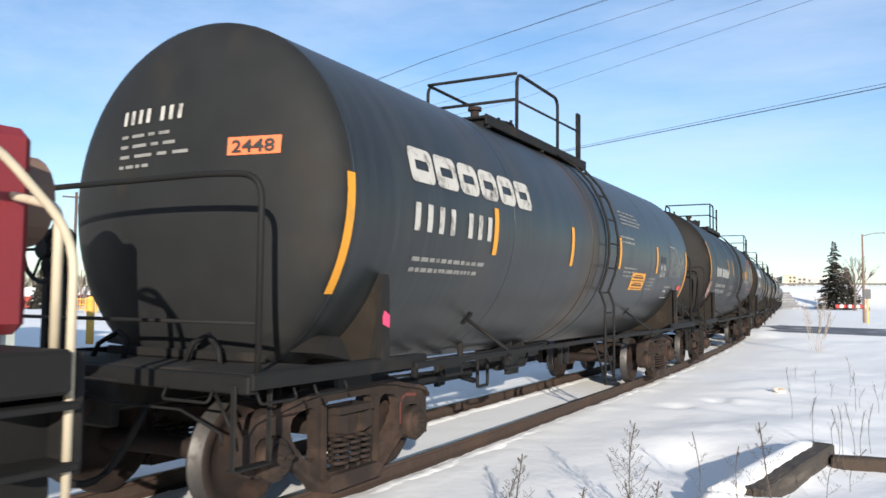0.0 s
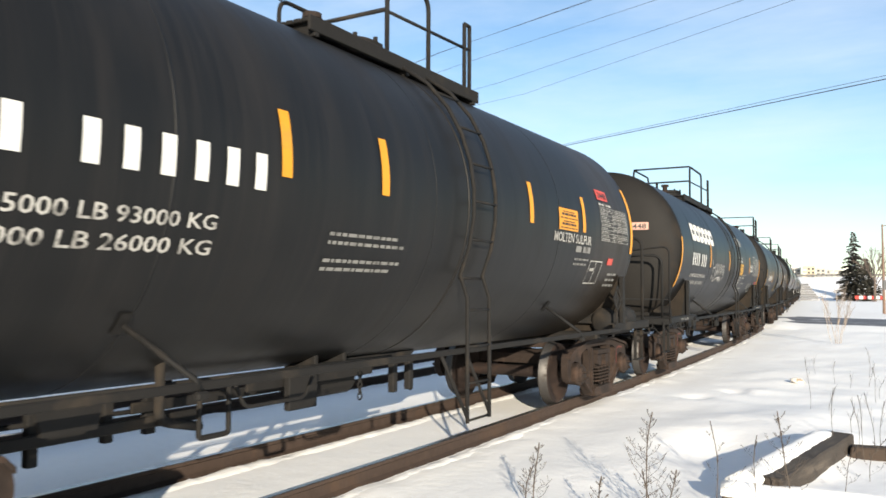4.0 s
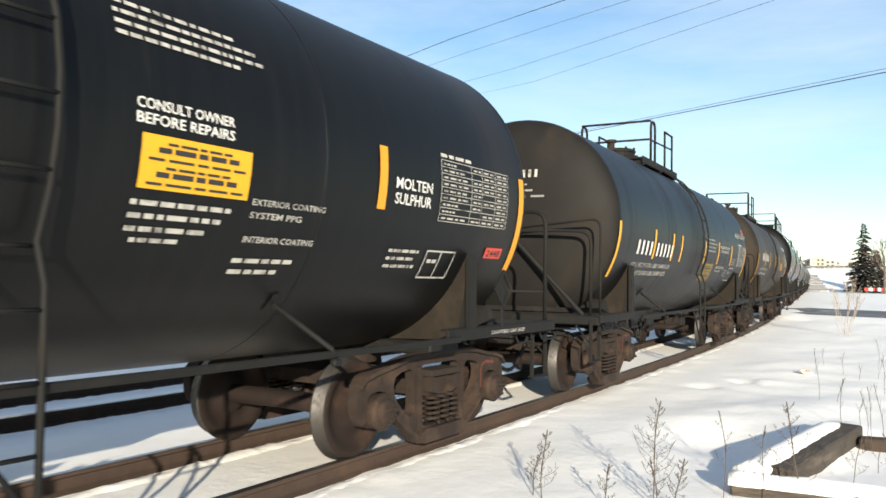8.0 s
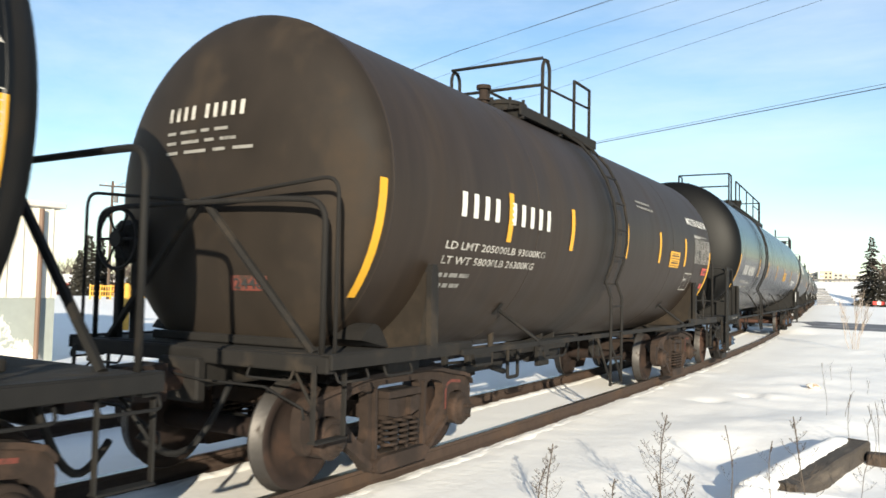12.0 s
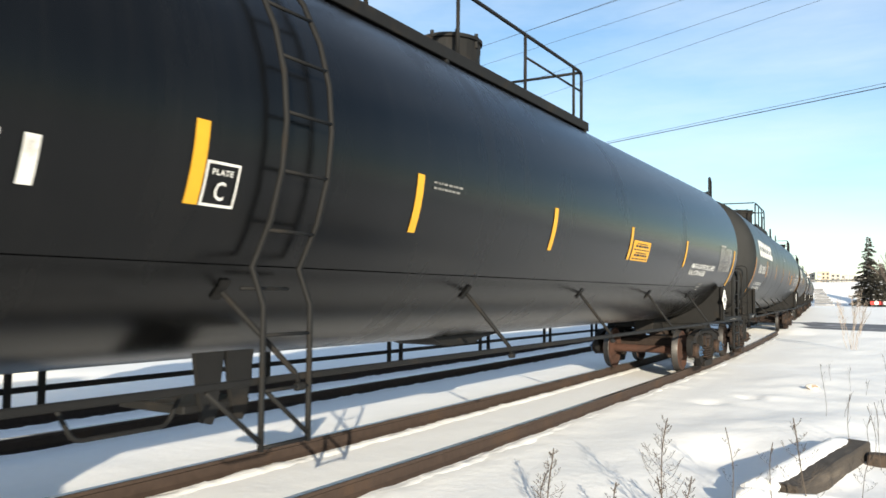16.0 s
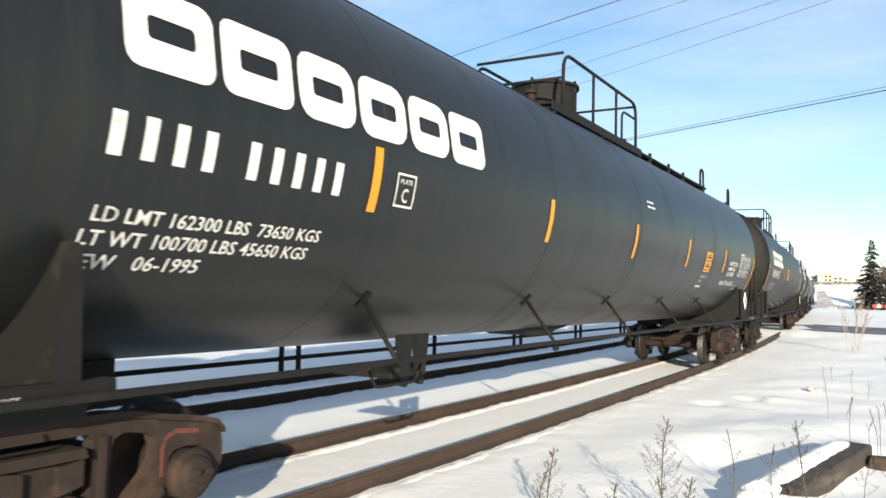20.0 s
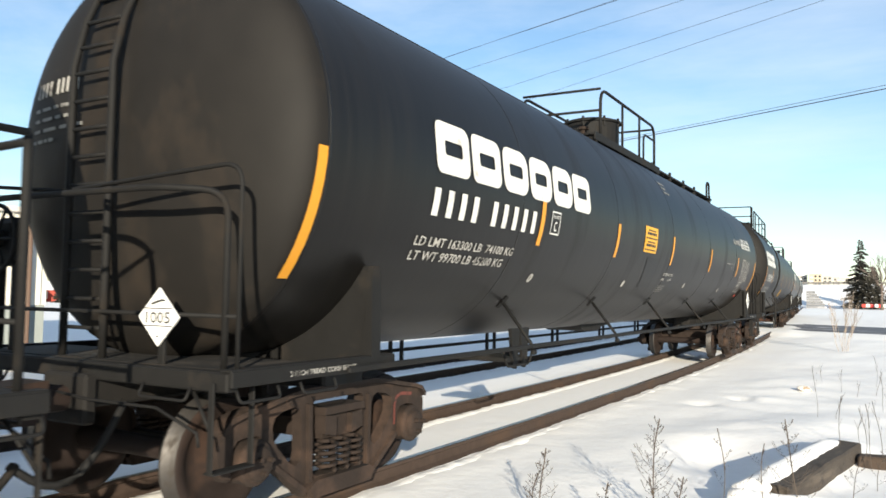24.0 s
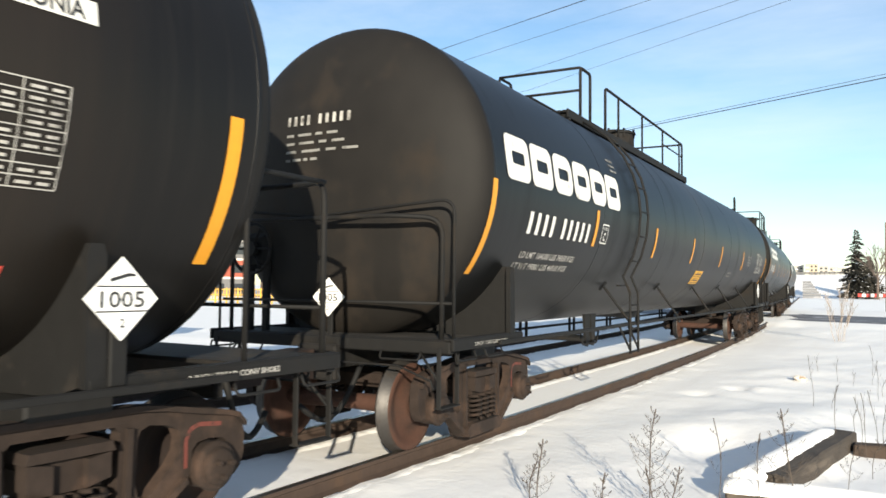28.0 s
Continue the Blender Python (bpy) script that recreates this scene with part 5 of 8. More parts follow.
def add_car(sp):
    car = tagged(new("tank_car"), sp["label"], "tank car", "cars of the freight train")
    sh = sp["shape"]
    sp.setdefault("steel", M_STEEL)
    tf, tr_ = sp["trucks"]
    hb = (tr_ - tf) / 2
    yf, yr = sp["tank"]
    tank = part("tank", tank_mesh(sh, yf, yr), sp["paint"], car)
    sp["tank_ob"] = tank
    for y, sg in ((yf, -1), (yr, 1)):
        part("tank_head", head_mesh(sh, y, sg), sp.get("head_paint", M_HEAD), car, "dusty dished tank end")
    if sp.get("seam"):
        bm = bmesh.new()
        patch(bm, sh, yf + 0.3, yr - 0.3, 1.728, 1.752, 2, 0.007)
        part("jacket_seam", bm, sp["paint"], car)
    for y in sp.get("bands", ()):
        part("jacket_band", band_mesh(sh, y, 0.05, 0.007), sp["paint"], car)
    for y in (tf, tr_):
        add_truck(car, y, sp.get("rusty", False), sp.get("blue", False), sp.get("truck", M_TRUCK))
    ef, er = end_platform(car, sp, tf, -1), end_platform(car, sp, tr_, 1)
    long_rails(car, sp, tf + (0.3 if sh is SHORT else -0.5), tr_ + (-0.4 if sh is SHORT else 0.8))
    underside(car, sp, tf + 1.2, tr_ - 1.2)
    dome(car, sp)
    if not sp.get("seam"):
        seams(car, sp)
    if "ladder" in sp:
        ladder(car, sh, sp["ladder"], sp.get("steel", M_FRAME), sh["zc"] + sh["b"] * 0.90, 0.60 if sh is LONG else 0.36)
    marks(car, sp)
    if sp.get("hazard"):
        for yy in (tr_ + sp.get("placard_y", 0.0),):
            bm = bmesh.new()
            box(bm, (1.475, yy, 1.28), (0.03, 0.10, 0.46), bevel=0.008)
            part("placard_post", bm, sp.get("steel", M_FRAME), car)
            diamond(car, lambda u, v, o, yy=yy: Vector((1.492 + o, yy + u, 1.50 + v)), 0.43, sp["hazard"])
        ye = ef + 0.10
        px_ = sp.get("placard_x", 0.6)
        bm = bmesh.new()
        box(bm, (px_, ye + 0.03, 1.28), (0.06, 0.03, 0.42), bevel=0.006)
        part("placard_post", bm, M_STEEL, car)
        diamond(car, lambda u, v, o: Vector((px_ + u, ye - o, sp.get("placard_z", 1.46) + v)), 0.38, sp["hazard"])
    elif sp.get("blank_placard"):
        bm = bmesh.new()
        box_y = tr_ + sp.get("blank_y", 0.45)
        q = [(1.0, 0.0), (0.0, 1.0), (-1.0, 0.0), (0.0, -1.0)]
        plate_with_holes(bm, [[(box_y + 0.19 * u, 1.46 + 0.19 * v) for u, v in q], [(box_y + 0.15 * u, 1.46 + 0.15 * v) for u, v in q[::-1]]], 1.474, 1.490)
        box(bm, (1.474, box_y, 1.28), (0.012, 0.05, 0.40), bevel=0.003)
        box(bm, (1.468, box_y, 1.46), (0.006, 0.19, 0.19), rot=Euler((radians(45), 0, 0)))
        part("placard_holder", bm, sp.get("steel", M_FRAME), car, "empty steel placard holder")
    if sp.get("end_reservoir"):
        bm = bmesh.new()
        lathe(bm, [(tr_ - 0.30, 0.05), (tr_ - 0.27, 0.15), (tr_ - 0.20, 0.205), (tr_ + 0.72, 0.205), (tr_ + 0.80, 0.15), (tr_ + 0.83, 0.05)], 20, "y")
        bmesh.ops.translate(bm, verts=bm.verts, vec=(1.20, 0, 1.12))
        part("air_reservoir", bm, M_FRAME, car, "round air tank behind the side sill", True)
    if sp.get("roof_walk"):
        roof_walk(car, sp)
    for g in sp.get("graffiti", ()):
        scribble(tank, sh, *g)
    car["s"] = sp["at"]
    TRAIN.append((car, sp["at"], tf, tr_))
    return car


TRAIN = []
CARS = [
    dict(at=10.22, trucks=(-5.28, 5.49), posts=(-6.81, 7.12), shape=SHORT, tank=(-5.94, 6.24), paint=M_TANK_FADED, ladder=0.55, dome='arch', deck=(-2.15, 1.69), rails=(-0.97, 0.62, 1.65),
         manway=-0.3, head_paint=M_HEAD_GREY, brake_x=-0.8, label='faded grey tank car with worn white markings', brake_end=-1, blank_placard=True, post=M_FRAME, logo_mat=M_WORN, rail_top=(2.42, 2.57), daub=True,
         stripes=[(-5.96, 1.62, 2.53), (-3.37, 2.04, 2.52), (-0.99, 2.02, 2.52), (1.23, 2.06, 2.54), (3.62, 2.06, 2.54), (6.11, 1.65, 2.57)], logo=(-5.06, -2.36, 2.59, 2.9),
         number=(-5.02, -3.42, 2.17, 2.41, 3),
         lines=[((1.42, 1.31), -4.97, 1.95, 0.054), ((0.98, 1.09, 1.2, 1.09), 1.43, 2.99, 0.036), ((0.82, 0.82), 1.22, 2.58, 0.045), ((0.77, 0.66, 0.66), 1.50, 2.10, 0.036), ((0.55, 0.49, 0.55, 0.49), 3.09, 1.97, 0.036)],
         labels=[(2.07, 2.92, 1.75, 2.03, M_YELLOW), (3.93, 4.31, 2.26, 2.38, M_INK), (5.63, 5.96, 1.78, 1.87, M_RED)],
         texts=[('MOLTEN', 3.93, 4.31, 2.13, 2.22, M_WORN), ('SULPHUR', 3.91, 4.31, 2.01, 2.1, M_WORN)], table=(4.65, 5.83, 2.04, 2.56), boxes=[(4.55, 5.02, 1.62, 1.84)],
         head=(-0.57, 0.16, 3.0, 3.12, 3), head_plates=[('2448', 0.62, 1.07, 2.66, 2.8, M_ORANGE, M_INK)], print_mat=M_PRINT, bands=(-0.12, 0.48)),
    dict(at=25.77, trucks=(-5.13, 5.09), posts=(-6.7, 6.14), shape=SHORT, tank=(-6.12, 5.28), paint=M_TANK_DUSK, ladder=0.32, dome='arch', deck=(-1.31, 1.68), rails=(-0.04, 0.73, 1.64),
         manway=0.3, diagonal=True, steel=M_FRAME, blank_placard=True, blank_y=-0.46, end_reservoir=True, rail_top=(2.24, 2.43), label='weathered black tank car with white and yellow markings',
         stripes=[(-6.15, 2.09, 3.05), (-2.35, 2.31, 2.76), (-1.21, 2.31, 2.76), (1.59, 2.31, 2.76), (3.22, 2.31, 2.76), (5.22, 2.12, 3.08)], number=(-4.97, -2.46, 2.2, 2.43, 6),
         texts=[('LD LMT 205000 LB 93000 KG', -4.99, -2.9, 1.93, 2.02, M_WORN), ('LT WT 58000 LB 26000 KG', -5.02, -2.9, 1.78, 1.87, M_WORN), ('MOLTEN SULFUR', 2.25, 3.5, 2.16, 2.275, M_WORN)],
         lines=[((0.87, 0.98), -1.83, 1.99, 0.036), ((0.98, 0.87), -1.83, 1.8, 0.036), ((0.51,), 2.99, 2.13, 0.11), ((0.5, 0.44), 3.01, 1.98, 0.035), ((0.38, 0.38, 0.44), 4.42, 1.82, 0.045)],
         labels=[(2.38, 3.0, 2.3, 2.56, M_YELLOW), (4.27, 4.48, 1.93, 2.02, M_RED)], plates=[('2448', 3.86, 4.29, 2.8, 2.94, M_RED, M_INK)], table=(3.88, 5.02, 2.25, 2.7),
         boxes=[(3.59, 4.06, 1.67, 1.97)], head=(-0.59, 0.46, 3.03, 3.14, 6), head_rows=2, head_plates=[('2448', -0.33, 0.14, 3.17, 3.32, M_ORANGE, M_RED)],
         graffiti=[(-6.25, -5.73, 1.6, 2.04, 5, M_SALMON, 7)], bands=(0.18,)),
    dict(at=40.47, trucks=(-5.27, 5.23), posts=(-6.88, 6.85), shape=SHORT, tank=(-6.18, 6.05), paint=M_TANK_BLACK, ladder=0.74, dome='arch', deck=(-2.32, 1.57), rails=(-1.11, 0.46, 1.53),
         manway=-0.41, brake_end=-1, blank_placard=True, sill_text=True, label='black tank car with white emblem and a sprayed tag',
         stripes=[(-6.19, 1.66, 2.59), (-3.07, 2.1, 2.6), (-0.29, 2.1, 2.58), (3.63, 2.08, 2.56), (5.99, 1.65, 2.57)], logo=(-5.11, -2.6, 2.58, 2.93), number=(-5.12, -3.59, 2.09, 2.34, 3),
         texts=[('CONSULT OWNER', 1.44, 2.12, 2.44, 2.5, M_WHITE), ('BEFORE REPAIRS', 1.44, 2.12, 2.36, 2.42, M_WHITE), ('MOLTEN', 3.8, 4.32, 2.26, 2.35, M_WHITE), ('SULPHUR', 3.8, 4.32, 2.14, 2.23, M_WHITE), ('EXTERIOR COATING', 2.32, 3.01, 2.0, 2.04, M_WORN), ('SYSTEM PPG', 2.32, 2.79, 1.92, 1.96, M_WORN), ('INTERIOR COATING', 2.32, 2.97, 1.77, 1.81, M_WORN), ('LD LMT 220700 LBS 99950 KGS', -5.13, -3.46, 1.86, 1.93, M_WORN), ('LT WT 65700 LBS 29750 KGS', -5.19, -3.51, 1.72, 1.79, M_WORN)],
         lines=[((0.86, 1.02, 1.07, 0.86), 1.35, 3.02, 0.036), ((0.7, 0.64, 0.54), 1.46, 1.96, 0.041), ((0.32,), 1.51, 1.76, 0.036), ((0.54, 0.43), 2.29, 1.67, 0.041), ((0.43, 0.38, 0.43), 3.88, 1.79, 0.036)],
         labels=[(1.48, 2.27, 2.02, 2.31, M_YELLOWB)], plates=[('2448', 5.43, 5.76, 1.76, 1.86, M_RED, M_INK)], table=(4.46, 5.69, 2.05, 2.57), boxes=[(4.43, 4.9, 1.56, 1.8)],
         head=(-0.46, 0.24, 3.13, 3.26, 3), head_rows=5, head_plates=[('2448', 0.56, 0.96, 2.71, 2.85, M_SALMON, M_INK)], graffiti=[(-2.92, -0.98, 1.76, 2.29, 11, M_WORN, 9)],
         print_mat=M_WORN, bands=(-0.01, 0.58)),
    dict(at=55.26, trucks=(-4.74, 4.63), posts=(-6.18, 6.13), shape=SHORT, tank=(-5.61, 5.36), paint=M_TANK_COAL, ladder=-0.19, dome='arch', hoop=0.62, deck=(-1.91, 0.76),
         rails=(-0.99, -0.68, 0.72), manway=-0.82, diagonal=True, blank_placard=True, brake_end=-1, brake_x=-0.8, label='weathered black tank car with yellow stripes and dusty end',
         stripe_mat=M_YELLOWB,
         stripes=[(-5.62, 1.61, 2.38), (-3.71, 1.91, 2.37), (-2.51, 1.91, 2.37), (-1.86, 1.91, 2.37), (0.22, 1.91, 2.37), (1.67, 1.94, 2.41), (3.27, 1.94, 2.4), (5.28, 1.61, 2.4)],
         number=(-4.65, -2.42, 1.96, 2.17, 5),
         texts=[('LD LMT 203700 LBS 92400 KGS', -4.73, -2.4, 1.77, 1.84, M_WORN), ('LT WT 59300 LBS 26900 KGS', -4.66, -2.5, 1.65, 1.72, M_WORN), ('FIBERGLASS INSULATION', 1.81, 2.93, 2.29, 2.35, M_WORN), ('DO NOT EXCEED 450 F', 1.9, 2.88, 2.2, 2.26, M_WORN), ('CONSULT OWNER BEFORE', 1.68, 2.65, 1.85, 1.9, M_WORN), ('REPAIRING TANK', 1.68, 2.29, 1.77, 1.82, M_WORN), ('MOLTEN SULPHUR', 3.9, 5.31, 2.63, 2.74, M_WORN)],
         lines=[((0.96, 1.28, 1.07, 1.07), 0.22, 2.44, 0.045), ((0.53, 0.53, 0.53), 3.36, 2.1, 0.036), ((0.37, 0.37, 0.37), 2.82, 1.83, 0.036)], labels=[(0.35, 1.34, 1.58, 1.93, M_MUSTARD)],
         plates=[('2448', 4.87, 5.15, 2.75, 2.87, M_ORANGE, M_INK)], table=(4.17, 5.31, 1.95, 2.42), boxes=[(3.36, 3.89, 1.59, 1.89)], head=(-0.41, 0.45, 2.99, 3.1, 5), head_rows=3,
         head_plates=[('2448', -0.27, 0.16, 2.47, 2.62, M_RED, M_INK)]),
    dict(at=69.3, trucks=(-5.0, 4.29), posts=(-6.34, 5.87), shape=SHORT, tank=(-5.84, 5.16), paint=M_TANK_BROWN, head_paint=M_HEAD_BROWN, ladder=-0.59, dome='arch', hoop=0.62,
         deck=(-2.11, 0.57), rails=(-1.23, -1.0, 0.53), manway=-1.01, diagonal=True, steel=M_FRAME, blank_placard=True, brake_end=-1,
         label='brown dusty tank car with white numbers and yellow stripes', stripe_mat=M_YELLOWB,
         stripes=[(-5.96, 1.5, 2.4), (-3.77, 2.05, 2.53), (-2.12, 2.05, 2.53), (-0.07, 2.05, 2.53), (1.61, 2.05, 2.53), (3.22, 2.05, 2.53), (5.09, 1.48, 2.37)],
         number=(-4.76, -2.73, 2.22, 2.44, 5),
         texts=[('LD LMT 205000LB 93000KG', -4.93, -2.81, 1.93, 2.0, M_WORN), ('LT WT 58000LB 26300KG', -4.93, -3.02, 1.8, 1.87, M_WORN), ('MOLTEN SULFUR', 3.56, 5.05, 2.82, 2.95, M_WHITE)],
         lines=[((0.59, 0.48), -4.93, 1.72, 0.054), ((0.71, 0.83), 0.55, 2.93, 0.045), ((0.95,), 3.9, 2.65, 0.045)],
         labels=[(2.24, 2.84, 2.01, 2.27, M_YELLOWB), (4.82, 4.99, 1.68, 1.77, M_RED)], plates=[('2448', 4.6, 4.98, 1.93, 2.06, M_RED, M_INK)], table=(3.9, 5.06, 2.14, 2.57),
         boxes=[(3.4, 3.88, 1.64, 1.94)], head=(-0.56, 0.36, 2.94, 3.06, 5), head_rows=3, head_plates=[('2448', 0.23, 0.59, 1.53, 1.65, M_REDMARK, M_INK)]),
    dict(at=87.56, trucks=(-9.34, 8.74), posts=(-11.05, 10.55), shape=LONG, tank=(-10.05, 9.57), paint=M_TANK_GLOSS, struts=(-5.2, -2.0, 1.1, 4.23, 6.95), ladder=-5.34, dome='long',
         deck=(-6.33, 2.12), rails=(-5.67, -4.27, 2.08), manway=-0.75, hazard='1005', steel=M_STEEL, rusty=True, blue=True, brake_end=-1, hangers=7, lean=0.42, sill_text=True, placard_x=0.55, placard_y=-0.14, rail_top=(2.17, 2.20),
         brake_x=-0.45, seam=True, head_paint=M_HEAD_BLACK, label='glossy black long tank car with yellow stripes', stripe_mat=M_YELLOWB,
         stripes=[(-10.04, 1.65, 2.52), (-6.14, 2.08, 2.55), (-3.86, 2.08, 2.55), (-1.03, 2.08, 2.55), (1.78, 2.09, 2.55), (4.95, 2.09, 2.55), (9.24, 1.81, 2.58)],
         number=(-9.05, -7.0, 2.07, 2.3, 6),
         texts=[('LD LMT 153500 LB 69 600 KG', -9.02, -7.26, 1.87, 1.94, M_WORN), ('LT WT 132500 LB 60 100 KG', -9.08, -7.37, 1.74, 1.81, M_WORN), ('AMMONIA,ANHYDROUS,LIQUEFIED', 5.55, 7.5, 2.09, 2.19, M_WHITE), ('INHALATION HAZARD', 5.53, 6.82, 1.97, 2.07, M_WHITE)],
         lines=[((0.49, 0.44), -3.66, 2.52, 0.027), ((0.33, 0.27, 0.22), 6.67, 1.83, 0.032)], labels=[(1.9, 2.74, 2.09, 2.38, M_YELLOWB)], table=(7.8, 8.93, 2.11, 2.58),
         platec=[(-6.08, 2.08)], head=(-0.55, 0.31, 3.12, 3.24, 6), head_rows=4, truck=M_BOGIE, double_rail=True),
    dict(at=110.21, trucks=(-9.07, 8.76), posts=(-10.53, 10.78), shape=LONG, tank=(-10.07, 9.52), paint=M_TANK_SLATE, struts=(-6.43, -3.28, -0.48, 2.4, 5.2), dome='drum', roof_walk=True,
         deck=(-1.77, 2.36), rails=(-1.16, 0.17, 2.32), manway=-0.19, hazard='1005', placard_x=0.42, valve=True, hangers=6, brake_end=-1, lean=-0.06, sill_text=True, head_paint=M_HEAD_GREY,
         label='blue-grey long tank car with large white emblem',
         stripes=[(-10.01, 1.69, 2.61), (-6.88, 2.15, 2.62), (-3.61, 2.14, 2.6), (-0.48, 2.11, 2.59), (2.67, 2.11, 2.59), (5.89, 2.11, 2.58), (9.44, 1.7, 2.57)],
         logo=(-9.06, -5.21, 2.68, 3.13), number=(-9.1, -7.21, 2.22, 2.44, 5),
         texts=[('LD LMT 162300 LBS  73650 KGS', -9.08, -7.33, 1.9, 1.98, M_WHITE), ('LT WT 100700 LBS 45650 KGS', -9.11, -7.39, 1.78, 1.86, M_WHITE), ('NEW   06-1995', -9.16, -8.26, 1.66, 1.74, M_WHITE), ('ANHYDROUS', 6.46, 7.39, 2.28, 2.37, M_WHITE), ('AMMONIA', 6.46, 7.22, 2.17, 2.25, M_WHITE), ('LIQUEFIED', 6.46, 7.22, 2.05, 2.14, M_WHITE), ('INHALATION HAZARD', 6.09, 7.56, 1.845, 1.94, M_WHITE), ('EXTERIOR COATING', 4.11, 4.71, 1.95, 2.0, M_WORN), ('SYSTEM', 4.11, 4.35, 1.86, 1.91, M_WORN)],
         lines=[((0.33, 0.39), 0.06, 3.0, 0.045), ((0.44,), 4.11, 1.8, 0.045)], labels=[(4.12, 4.64, 2.07, 2.45, M_YELLOW)], table=(7.62, 8.88, 2.07, 2.53), boxes=[(7.66, 8.10, 1.77, 1.86)],
         platec=[(-6.62, 2.22)], head=(-0.89, -0.28, 3.1, 3.2, 5), print_mat=M_WHITE),
    dict(at=132.85, trucks=(-9.09, 8.46), posts=(-10.57, 10.12), shape=LONG, tank=(-10.0, 9.32), paint=M_TANK_SOOT, struts=(-6.3, -3.33, -0.35, 2.6, 5.4), dome='drum', roof_walk=True,
         deck=(-2.2, 1.83), rails=(-1.64, -0.07, 1.79), manway=-0.02, hazard='1005', hangers=6, brake_end=-1, lean=-0.06, sill_text=True, placard_x=0.72, placard_z=1.40, brake_x=-1.15,
         label='black long tank car with large white emblem and paint spots',
         stripes=[(-10.05, 1.67, 2.55), (-6.22, 2.12, 2.59), (-3.48, 2.12, 2.58), (-0.30, 2.13, 2.62), (3.05, 2.12, 2.59), (6.4, 2.1, 2.56), (9.12, 1.7, 2.55)], logo=(-8.56, -4.71, 2.59, 3.04),
         number=(-8.56, -6.33, 2.23, 2.46, 5),
         texts=[('LD LMT 163300 LB  74100 KG', -8.68, -6.76, 1.98, 2.06, M_WORN), ('LT WT 99700 LB 45200 KG', -8.68, -6.91, 1.86, 1.94, M_WORN), ('LIQUEFIED', 5.8, 6.79, 2.89, 3.0, M_WORN), ('INHALATION HAZARD', 6.88, 8.16, 2.98, 3.08, M_WHITE), ('ANHYDROUS AMMONIA', 6.95, 8.15, 2.845, 2.935, M_INK), ('EXTERIOR - 070', -0.46, 0.17, 1.945, 1.99, M_WORN), ('P75', -0.45, -0.29, 1.86, 1.905, M_WORN), ('01-95', -0.04, 0.2, 1.86, 1.905, M_WORN)],
         lines=[((0.36, 0.3, 0.38), -0.28, 3.60, 0.05), ((0.47, 0.42, 0.45, 0.40), -0.46, 1.775, 0.018)], repaint=[(-1.64, -0.95, 1.73, 2.20)],
         labels=[(-2.15, -1.42, 2.27, 2.67, M_YELLOWB), (6.88, 8.22, 2.83, 2.95, M_WHITE), (7.75, 7.98, 1.61, 1.66, M_RED)], table=(7.01, 8.09, 2.02, 2.5),
         scuffs=[(4.9, 2.37, 5.79, 2.385, 0.008), (5.61, 2.33, 5.69, 2.14, 0.012), (5.81, 2.36, 5.83, 2.24, 0.007)], boxes=[(7.17, 7.69, 1.73, 1.99)], platec=[(-5.98, 2.26)],
         dots=[(-6.01, 1.77, 0.06), (-2.49, 1.77, 0.06), (1.44, 1.80, 0.06), (5.04, 1.75, 0.06)], head=(-1.1, -0.43, 3.08, 3.2, 5)),
    dict(at=155.35, trucks=(-9.35, 9.2), posts=(-10.62, 10.9), shape=LONG, tank=(-10.2, 10.39), paint=M_TANK_BLACK, struts=(-5.2, -2.0, 1.1, 4.2, 7.0), ladder=-5.1, dome='long',
         deck=(-6.0, 2.19), rails=(-5.16, -3.87, 2.15), manway=-1.0, hazard='1005', hangers=7, rusty=True, brake_end=-1, lean=0.42, sill_text=True, placard_x=0.02,
         label='black long tank car with large white emblem',
         stripes=[(-10.17, 1.7, 2.6), (-7.04, 2.11, 2.57), (-3.93, 2.07, 2.55), (-0.92, 2.07, 2.55), (2.28, 2.07, 2.55), (5.62, 2.07, 2.55), (10.33, 1.69, 2.56)],
         logo=(-9.91, -6.06, 2.64, 3.1), number=(-9.25, -7.23, 2.14, 2.37, 5),
         texts=[('LD LMT 164000 LBS 74350 KGS', -9.2, -7.52, 1.89, 1.96, M_WORN), ('LT WT 99000 LBS 44900 KGS', -9.26, -7.63, 1.77, 1.84, M_WORN)],
         lines=[((0.29, 0.29, 0.29), -6.25, 3.37, 0.045), ((0.47, 0.41), 3.84, 1.98, 0.045), ((0.59, 0.47, 0.59, 0.47), 6.45, 2.47, 0.045)], labels=[(-0.01, 0.76, 1.67, 1.94, M_YELLOWB)],
         table=(8.24, 9.43, 2.05, 2.56), platec=[(-6.8, 2.16)], head=(-0.57, 0.26, 3.2, 3.3, 5), head_rows=4),
]
REST = dict(struts=(-6.4, -3.3, -0.4, 2.5, 5.3), trucks=(-8.9, 8.5), posts=(-10.4, 10.2), shape=LONG, tank=(-9.95, 9.3), dome="drum", roof_walk=True, deck=(-2.0, 2.1), rails=(-1.4, 0, 2.0), manway=-0.2, hazard="1005", hangers=6,
            stripes=[(-6.73, 2.08, 2.55), (-3.65, 2.08, 2.55), (-0.65, 2.08, 2.55), (2.41, 2.08, 2.55), (5.52, 2.08, 2.55), (-10.01, 1.69, 2.59), (9.21, 1.7, 2.57)], logo=(-8.98, -5.25, 2.68, 3.05), number=(-8.98, -7.17, 2.2, 2.43, 5), table=(7.27, 8.41, 2.08, 2.56))
CARS.append(dict(REST, at=177.44, paint=M_TANK_GREY, label="grey long tank car with large white emblem"))
CARS.append(dict(REST, at=199.49, paint=M_TANK_GREY, label="pale grey long tank car with white emblem"))
